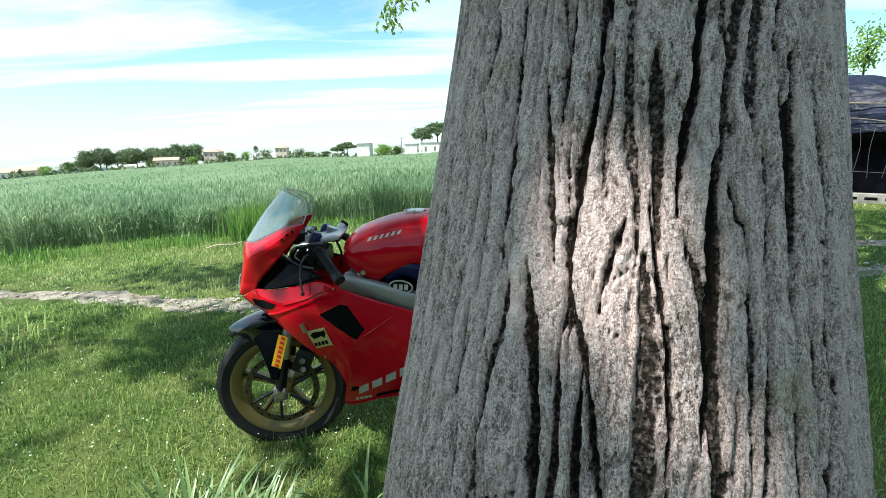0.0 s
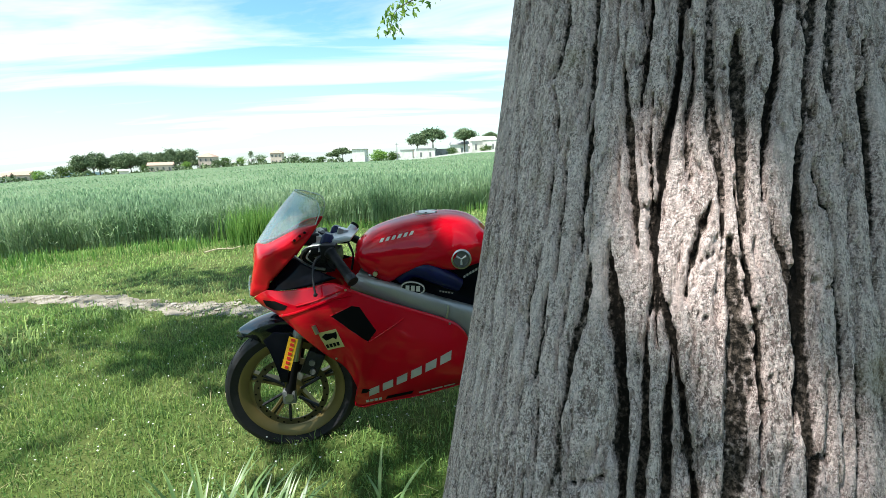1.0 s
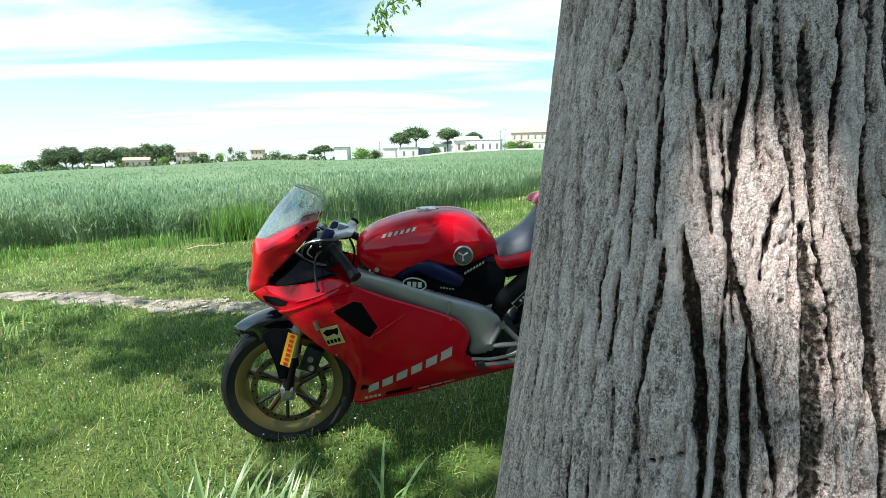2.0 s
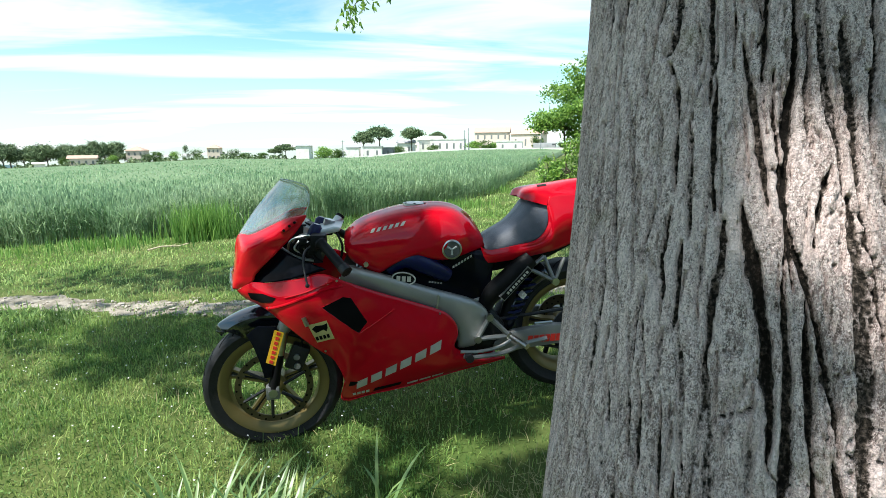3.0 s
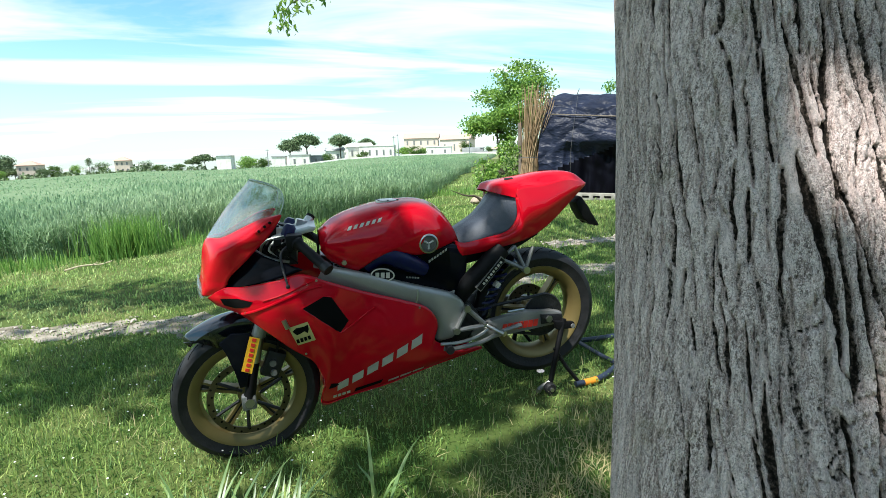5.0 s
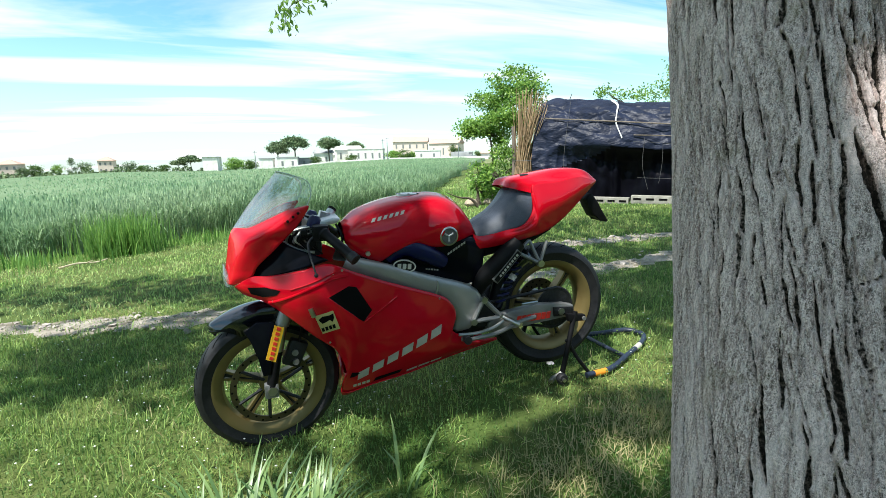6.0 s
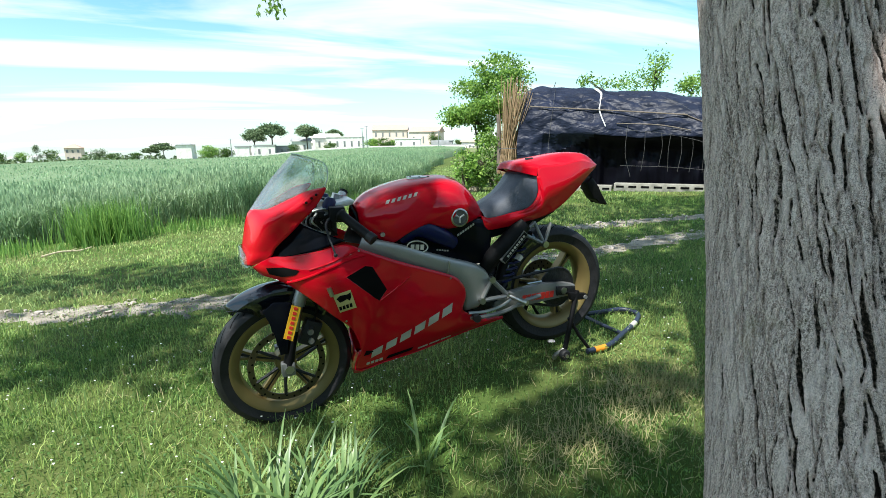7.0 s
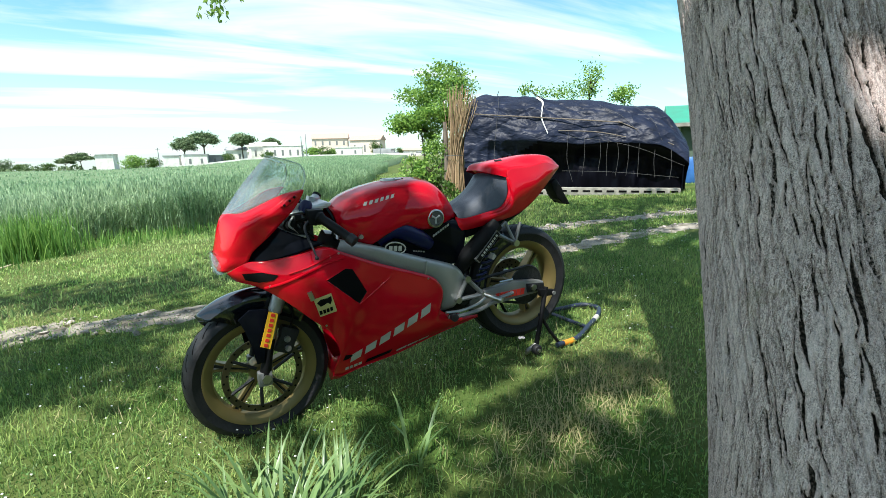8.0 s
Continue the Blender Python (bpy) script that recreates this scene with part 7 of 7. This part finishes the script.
bpart("rear_hugger", bm, M_BLACKG, None, "black rear wheel hugger", True, 0.004)

# swingarm, sprocket and chain
for s in (1, -1):
    bm = bmesh.new()
    prism([(-0.42, 0.46), (-0.34, 0.50), (-0.165, 0.523), (-0.02, 0.508), (0.03, 0.497), (0.035, 0.45), (0.0, 0.44), (-0.09, 0.437), (-0.25, 0.425), (-0.35, 0.408), (-0.42, 0.42)], -0.142 * s, -0.105 * s, 0.008, bm)
    sw = bpart("swingarm", bm, M_ALLOYD, None, "grey alloy swingarm")
    bm = bmesh.new(); tube(bm, [(RC[0], -0.16 * s, RC[2]), (RC[0], -0.10 * s, RC[2])], 0.017, 6); bpart("axle_nut", bm, M_STEEL, sw)
    bm = bmesh.new(); prism([(-0.085, 0.50), (0.025, 0.49), (0.03, 0.455), (-0.08, 0.452)], -0.150 * s, -0.141 * s, 0.003, bm); bpart("axle_plate", bm, M_DARKM, sw)
    if s == 1:
        bm = bmesh.new(); tube(bm, [(-0.24, -0.13, 0.527), (-0.16, -0.13, 0.53)], 0.006, 6); bpart("chain_guard", bm, M_STEEL, sw)
        for q in slant_bars(-0.275, 0.444, -0.095, 0.448, 7, 0.032, 0.006, 0.18):
            bpart("name_bar", prism(q, -0.1445, -0.1415), M_REDDEC, sw, "red bar of the brake maker's name", False)
bm = bmesh.new(); lathe(bm, (RC[0], -0.085, RC[2]), [(0.02, -0.004), (0.098, -0.004), (0.098, 0.004), (0.02, 0.004), (0.02, -0.004)], 42)
spr = bpart("sprocket", bm, M_DARKM, None, "dark rear sprocket")
bm = bmesh.new()
loop = [(RC[0] + 0.1 * math.cos(t), -0.085, RC[2] + 0.1 * math.sin(t)) for t in np.linspace(1.45, -1.65, 16)]
loop = [(-0.44, -0.085, 0.535)] + loop + [(-0.44, -0.085, 0.462)]
tube(bm, loop, 0.008, 6, True, 0.9)
bpart("chain", bm, M_DARKM, spr, "dark drive chain")

# rearsets
for s in (1, -1):
    pl = [(-0.453, -0.172 * s, 0.586), (-0.502, -0.172 * s, 0.492), (-0.365, -0.172 * s, 0.497)]
    bm = bmesh.new()
    for a, b in ((0, 1), (1, 2), (2, 0)):
        tube(bm, [pl[a], pl[b]], 0.011, 8)
    rs = bpart("footrest_bracket", bm, M_ALLOYD, None, "triangular alloy footrest bracket")
    for p in pl:
        bm = bmesh.new(); tube(bm, [Vector(p) + Vector((0, 0.006 * s, 0)), Vector(p) - Vector((0, 0.016 * s, 0))], 0.015, 12); bpart("bolt", bm, M_STEEL, rs)
    bm = bmesh.new(); tube(bm, [(-0.36, -0.18 * s, 0.497), (-0.315, -0.262 * s, 0.482)], 0.0125, 10); bpart("footpeg", bm, M_STEEL, rs, "knurled steel footpeg")
    bm = bmesh.new(); tube(bm, smooth_path([(-0.365, -0.195 * s, 0.487), (-0.42, -0.20 * s, 0.462), (-0.50, -0.20 * s, 0.448), (-0.58, -0.20 * s, 0.452)], 4), 0.007, 8); bpart("shift_rod", bm, M_STEEL, rs)
    bm = bmesh.new(); tube(bm, smooth_path([(-0.21, -0.20 * s, 0.487), (-0.30, -0.205 * s, 0.472), (-0.40, -0.205 * s, 0.437), (-0.52, -0.20 * s, 0.424), (-0.565, -0.195 * s, 0.428)], 4), 0.010, 8); lev = bpart("gear_lever", bm, M_ALLOYD, rs)
    bm = bmesh.new(); tube(bm, [(-0.545, -0.19 * s, 0.428), (-0.545, -0.225 * s, 0.428)], 0.018, 12); bpart("lever_pivot", bm, M_DARKM, lev)
    bk = [(-0.208, -0.125 * s, 0.826), (-0.277, -0.145 * s, 0.778), (-0.167, -0.155 * s, 0.722), (-0.117, -0.125 * s, 0.815)]
    bm = bmesh.new()
    for a, b in ((0, 2), (1, 2), (2, 3), (1, 0)):
        tube(bm, [bk[a], bk[b]], 0.0085, 8)
    hb = bpart("silencer_hanger", bm, M_ALLOYD, None, "triangular alloy silencer hanger")
    bm = bmesh.new(); tube(bm, [Vector(bk[2]) + Vector((0, 0.01 * s, 0)), Vector(bk[2]) - Vector((0, 0.016 * s, 0))], 0.016, 12); bpart("bolt", bm, M_STEEL, hb)

# tail unit and seat
tl_up = [(-0.478, -0.115, 0.872), (-0.44, -0.128, 0.862), (-0.349, -0.15, 0.881), (-0.235, -0.152, 0.906), (-0.192, -0.145, 0.960), (-0.200, -0.135, 1.035), (-0.184, -0.122, 1.084), (-0.064, -0.108, 1.090), (0.06, -0.08, 1.106), (0.14, -0.055, 1.096), (0.208, -0.03, 1.076)]
tl_lo = [(-0.474, -0.118, 0.804), (-0.42, -0.13, 0.808), (-0.33, -0.138, 0.820), (-0.25, -0.14, 0.835), (-0.19, -0.138, 0.846), (-0.15, -0.135, 0.856), (-0.09, -0.128, 0.879), (-0.03, -0.116, 0.912), (0.04, -0.096, 0.958), (0.12, -0.065, 1.012), (0.204, -0.03, 1.066)]
tl_md = [tuple(np.array(a) * 0.5 + np.array(b) * 0.5 + np.array([0, -0.014 * k, 0])) for a, b, k in zip(tl_up, tl_lo, (0.3, 0.7, 1, 1, 1.4, 1.8, 2.0, 1.8, 1.2, 0.8, 0.1))]
tail = bpart("tail_unit", surf([tl_up, tl_md, tl_lo], 11 * 6, 8, False, True), M_RED, None, "glossy red tail unit", True, 0.004)
h_r = [(-0.205, -0.132, 1.040), (-0.184, -0.122, 1.084), (-0.064, -0.108, 1.090), (0.06, -0.08, 1.106), (0.14, -0.055, 1.096), (0.208, -0.03, 1.076)]
h_t = [(-0.300, -0.085, 1.066), (-0.268, -0.082, 1.100), (-0.131, -0.066, 1.120), (0.005, -0.05, 1.137), (0.129, -0.035, 1.128), (0.215, -0.02, 1.079)]
h_c = [(-0.295, 0, 1.072), (-0.262, 0, 1.106), (-0.13, 0, 1.128), (0.005, 0, 1.143), (0.13, 0, 1.134), (0.22, 0, 1.081)]
bpart("seat_hump", surf([h_r, h_t, h_c], 6 * 8, 6, False, True), M_RED, tail, "glossy red seat hump")
bm = bmesh.new()
prism([(-0.272, 1.07), (-0.255, 1.096), (-0.19, 1.088), (-0.17, 0.99), (-0.195, 0.975), (-0.21, 1.03)], -0.088, 0.088, 0.01, bm)
bpart("hump_front", bm, M_RED, tail)
s_wall = [(-0.46, -0.10, 0.835), (-0.40, -0.122, 0.85), (-0.32, -0.134, 0.876), (-0.245, -0.134, 0.90), (-0.200, -0.126, 0.958), (-0.205, -0.118, 1.035)]
for s in (1, -1):
    bpart("seat_surround", surf([[(x, y * s * 1.09, z + 0.006) for x, y, z in s_wall], [(x + 0.012, y * s * 1.17, z + 0.004) for x, y, z in s_wall], [(x + 0.03, y * s * 1.16, z - 0.01) for x, y, z in s_wall]], 36, 5), M_RED, tail, "", True, 0.003)
bm = bmesh.new(); tube(bm, [(-0.225, -0.06, 1.116), (-0.185, -0.06, 1.119)], 0.006, 10, True, 0.3); bpart("seat_lock", bm, M_DARKM, tail)
s_c = [(-0.455, 0, 0.900), (-0.40, 0, 0.930), (-0.345, 0, 0.965), (-0.30, 0, 1.010), (-0.262, 0, 1.052), (-0.225, 0, 1.058)]
s_m = [(-0.458, -0.07, 0.887), (-0.40, -0.085, 0.915), (-0.335, -0.092, 0.950), (-0.285, -0.095, 0.995), (-0.248, -0.095, 1.042), (-0.21, -0.095, 1.052)]
s_e = [(-0.460, -0.112, 0.858), (-0.40, -0.132, 0.872), (-0.32, -0.142, 0.897), (-0.25, -0.142, 0.918), (-0.207, -0.135, 0.966), (-0.200, -0.124, 1.035)]
bpart("seat", surf([[(x, y * 0.96, z - 0.03) for x, y, z in s_e], s_e, s_m, s_c], 6 * 7, 6, False, True), M_SEAT, None, "blue-grey padded vinyl single seat")
bm = bmesh.new(); prism([(0.155, 0.99), (0.185, 1.02), (0.225, 0.965), (0.295, 0.868), (0.265, 0.87), (0.245, 0.886), (0.205, 0.90), (0.172, 0.95)], -0.036, 0.036, 0.010, bm)
bpart("rear_mudguard", bm, M_BLACK, None, "black rear mudguard and plate holder")
bm = bmesh.new(); prism([(-0.46, 0.83), (-0.2, 0.845), (-0.05, 0.90), (-0.08, 0.86), (-0.2, 0.80), (-0.42, 0.76)], -0.10, 0.10, 0.012, bm); bpart("subframe_tray", bm, M_BLACK)

# bars, clamp and instruments
bm = bmesh.new(); prism([(-1.21, 0.925), (-1.05, 0.955), (-1.04, 0.972), (-1.07, 0.978), (-1.21, 0.945)], -0.11, 0.11, 0.008, bm)
clamp = bpart("top_yoke", bm, M_SILVER, None, "silver alloy top yoke")
bm = bmesh.new(); tube(bm, [(-1.168, -0.045, 0.945), (-1.165, -0.045, 0.972), (-1.163, -0.045, 0.976)], [0.046, 0.046, 0.03], 24); bpart("steering_ring", bm, M_SILVER, clamp, "pale round alloy ring")
bm = bmesh.new(); tube(bm, [(-1.165, -0.045, 0.972), (-1.161, -0.045, 0.984)], [0.032, 0.028], 20); bpart("ignition_switch", bm, M_BLACK, clamp)
bm = bmesh.new(); tube(bm, [(-1.145, -0.085, 0.94), (-1.14, -0.085, 0.96)], 0.03, 16); bpart("clamp_ring", bm, M_SILVER, clamp)
for q in ((-1.20, -0.13, 0.905), (-1.185, -0.15, 0.93), (-1.17, -0.125, 0.89), (-1.215, -0.10, 0.925), (-1.155, -0.14, 0.885)):
    bm = bmesh.new(); box(bm, (q[0] - 0.013, q[1] - 0.012, q[2] - 0.012), (q[0] + 0.013, q[1] + 0.012, q[2] + 0.012), 0.004); bpart("connector", bm, M_BLACK, clamp)
for k in range(5):
    p0 = (-1.215 + 0.016 * k, -0.125 - 0.006 * (k % 3), 0.935 - 0.004 * k)
    bm = bmesh.new(); tube(bm, smooth_path([p0, (p0[0] - 0.02, p0[1] - 0.012, 0.90), (p0[0] + 0.014 * (k % 2), p0[1] + 0.004, 0.87), (p0[0] + 0.03, p0[1] + 0.02, 0.835)], 4), 0.0042, 6); bpart("cable", bm, (M_BLACK, M_SILVER, M_BLACK, M_STEEL, M_BLACK)[k], clamp)
for s in (-1, 1):
    bm = bmesh.new(); tube(bm, [(-1.15, s * 0.098, 0.94), (-1.138, s * 0.098, 0.975), (-1.134, s * 0.098, 0.987)], [0.027, 0.024, 0.014], 14); bpart("fork_cap", bm, M_BLUE, clamp, "blue anodised fork cap")
bm = bmesh.new(); tube(bm, [(-1.10, 0, 0.965), (-1.092, 0, 0.99)], 0.024, 6); bpart("stem_nut", bm, M_STEEL, clamp)
bm = bmesh.new(); box(bm, (-1.255, -0.085, 0.935), (-1.175, 0.085, 0.985), 0.012)
cl = bpart("instrument_panel", bm, M_BLACK, None, "instrument panel with a pale round dial")
bm = bmesh.new(); tube(bm, [(-1.175, -0.03, 0.965), (-1.165, -0.03, 0.972)], [0.04, 0.038], 24); bpart("dial", bm, M_WHITE, cl, "pale round dial")
for s in (-1, 1):
    bm = bmesh.new(); tube(bm, [(-1.150, s * 0.10, 0.952), (-1.109, s * 0.20, 0.925)], 0.012, 10)
    ho = bpart("handlebar", bm, M_BLACK, None, "black clip-on handlebar")
    bm = bmesh.new(); tube(bm, [(-1.116, s * 0.190, 0.929), (-1.112, s * 0.195, 0.926), (-1.106, s * 0.20, 0.921), (-1.095, s * 0.211, 0.913), (-1.03, s * 0.295, 0.855)], [0.024, 0.025, 0.019, 0.018, 0.0185], 16); bpart("grip", bm, M_BLACK, ho, "black rubber grip")
    bm = bmesh.new(); tube(bm, [(-1.032, s * 0.292, 0.857), (-1.016, s * 0.310, 0.842)], 0.0215, 14); bpart("bar_end", bm, M_DARKM, ho)
    bm = bmesh.new(); box(bm, (-1.155, s * 0.16 - 0.03, 0.898), (-1.095, s * 0.16 + 0.026, 0.958), 0.009); bpart("switch_block", bm, M_BLACK, ho)
    bm = bmesh.new(); tube(bm, smooth_path([(-1.135, s * 0.165, 0.925), (-1.172, s * 0.20, 0.90), (-1.174, s * 0.245, 0.868), (-1.165, s * 0.285, 0.828), (-1.158, s * 0.30, 0.80)], 4), [0.0058 - 0.00015 * k for k in range(17)], 8); lv = bpart("clutch_lever" if s < 0 else "brake_lever", bm, M_DARKM, ho, "slim dark alloy lever")
    bm = bmesh.new(); bmesh.ops.create_icosphere(bm, subdivisions=2, radius=0.008, matrix=Matrix.Translation((-1.158, s * 0.302, 0.796))); bpart("lever_ball", bm, M_DARKM, lv)
bm = bmesh.new(); tube(bm, [(-1.085, 0.05, 0.94), (-1.075, 0.06, 0.965), (-1.06, 0.075, 0.985)], [0.016, 0.02, 0.018], 14); br = bpart("brake_reservoir", bm, M_SILVER, None, "silver brake fluid reservoir")
bm = bmesh.new(); tube(bm, [(-1.06, 0.075, 0.985), (-1.054, 0.081, 0.993)], 0.019, 14); bpart("cap", bm, M_BLACK, br)
for k, pts in enumerate(([(-1.13, -0.15, 0.93), (-1.20, -0.14, 0.90), (-1.24, -0.10, 0.84)], [(-1.12, -0.12, 0.95), (-1.23, -0.11, 0.93), (-1.26, -0.08, 0.86)], [(-1.10, -0.08, 0.96), (-1.17, -0.10, 0.92), (-1.19, -0.12, 0.83)], [(-1.06, -0.10, 0.95), (-1.04, -0.12, 0.90), (-1.05, -0.12, 0.84)])):
    bm = bmesh.new(); tube(bm, smooth_path(pts, 5), 0.005 if k else 0.007, 6); bpart("cable", bm, (M_BLACK, M_STEEL, M_BLACK, M_BLACK)[k])
bm = bmesh.new(); box(bm, (-1.22, -0.12, 0.83), (-1.12, 0.12, 0.90), 0.015); bpart("steering_head", bm, M_DARKM)
bm = bmesh.new(); tube(bm, smooth_path([(-1.29, -0.09, 0.92), (-1.27, -0.12, 0.90), (-1.21, -0.14, 0.865), (-1.15, -0.14, 0.85)], 4), 0.006, 6); bpart("fairing_stay", bm, M_STEEL)


# ---- rear paddock stand ----
stand = thing("paddock_stand", (0.0, 0.0, 0.14), "dark blue tubular rear paddock stand under the motorcycle", "stand")


def spart(name, bm, mat, parent=None, label=""):
    bmesh.ops.translate(bm, vec=(0, 0, -0.14), verts=bm.verts)
    return part(name, bm, mat, parent or stand, label)


for s in (-1, 1):
    bm = bmesh.new(); tube(bm, smooth_path([(-0.062, s * 0.205, 0.185), (-0.035, s * 0.20, 0.30), (0.004, s * 0.178, 0.42), (0.02, s * 0.172, 0.475)], 4), 0.0125, 10)
    up = spart("upright", bm, M_BLACK, None, "black steel upright")
    bm = bmesh.new(); prism([(-0.03, 0.47), (0.07, 0.455), (0.075, 0.425), (-0.02, 0.43)], s * 0.185, s * 0.16, 0.004, bm); spart("hook", bm, M_BLACK, up)
    bm = bmesh.new(); tube(bm, [(0.06, s * 0.192, 0.44), (0.06, s * 0.15, 0.44)], 0.010, 12); spart("roller", bm, M_ALLOYD, up)
    bm = bmesh.new(); tube(bm, [(-0.035, s * 0.19, 0.345), (0.02, s * 0.205, 0.25), (0.085, s * 0.215, 0.165)], 0.009, 8); spart("brace", bm, M_BLACK)
    bm = bmesh.new(); lathe(bm, (-0.075, s * 0.225, 0.172), [(0.006, -0.016), (0.022, -0.016), (0.026, -0.010), (0.026, 0.010), (0.022, 0.016), (0.006, 0.016), (0.006, -0.016)], 20); spart("foot_wheel", bm, M_RUBBER)
    bm = bmesh.new(); tube(bm, [(-0.075, s * 0.25, 0.172), (-0.075, s * 0.185, 0.172)], 0.009, 8); spart("axle", bm, M_STEEL)
    bm = bmesh.new(); tube(bm, [(-0.062, s * 0.205, 0.19), (-0.11, s * 0.20, 0.165), (-0.13, s * 0.215, 0.16)], 0.012, 8); spart("foot", bm, M_STEEL)
loop = smooth_path([(0.06, -0.225, 0.165), (0.20, -0.215, 0.168), (0.38, -0.125, 0.175), (0.55, -0.03, 0.18), (0.64, 0.06, 0.185), (0.60, 0.15, 0.185), (0.45, 0.17, 0.18), (0.26, 0.20, 0.175), (0.06, 0.225, 0.165)], 6)
bm = bmesh.new(); tube(bm, loop, 0.014, 10)
hd = spart("handle_loop", bm, M_STAND, None, "dark blue looped handle")
bm = bmesh.new(); tube(bm, loop[2:6], 0.0155, 10); spart("sleeve", bm, M_ORANGE, hd, "orange plastic sleeve")
bm = bmesh.new(); tube(bm, loop[15:18], 0.0155, 10); spart("label", bm, M_WHITE, hd, "white label")
bm = bmesh.new(); tube(bm, [(0.36, -0.135, 0.175), (0.34, 0.0, 0.178), (0.33, 0.19, 0.177)], 0.011, 8); spart("crossbar", bm, M_STAND)
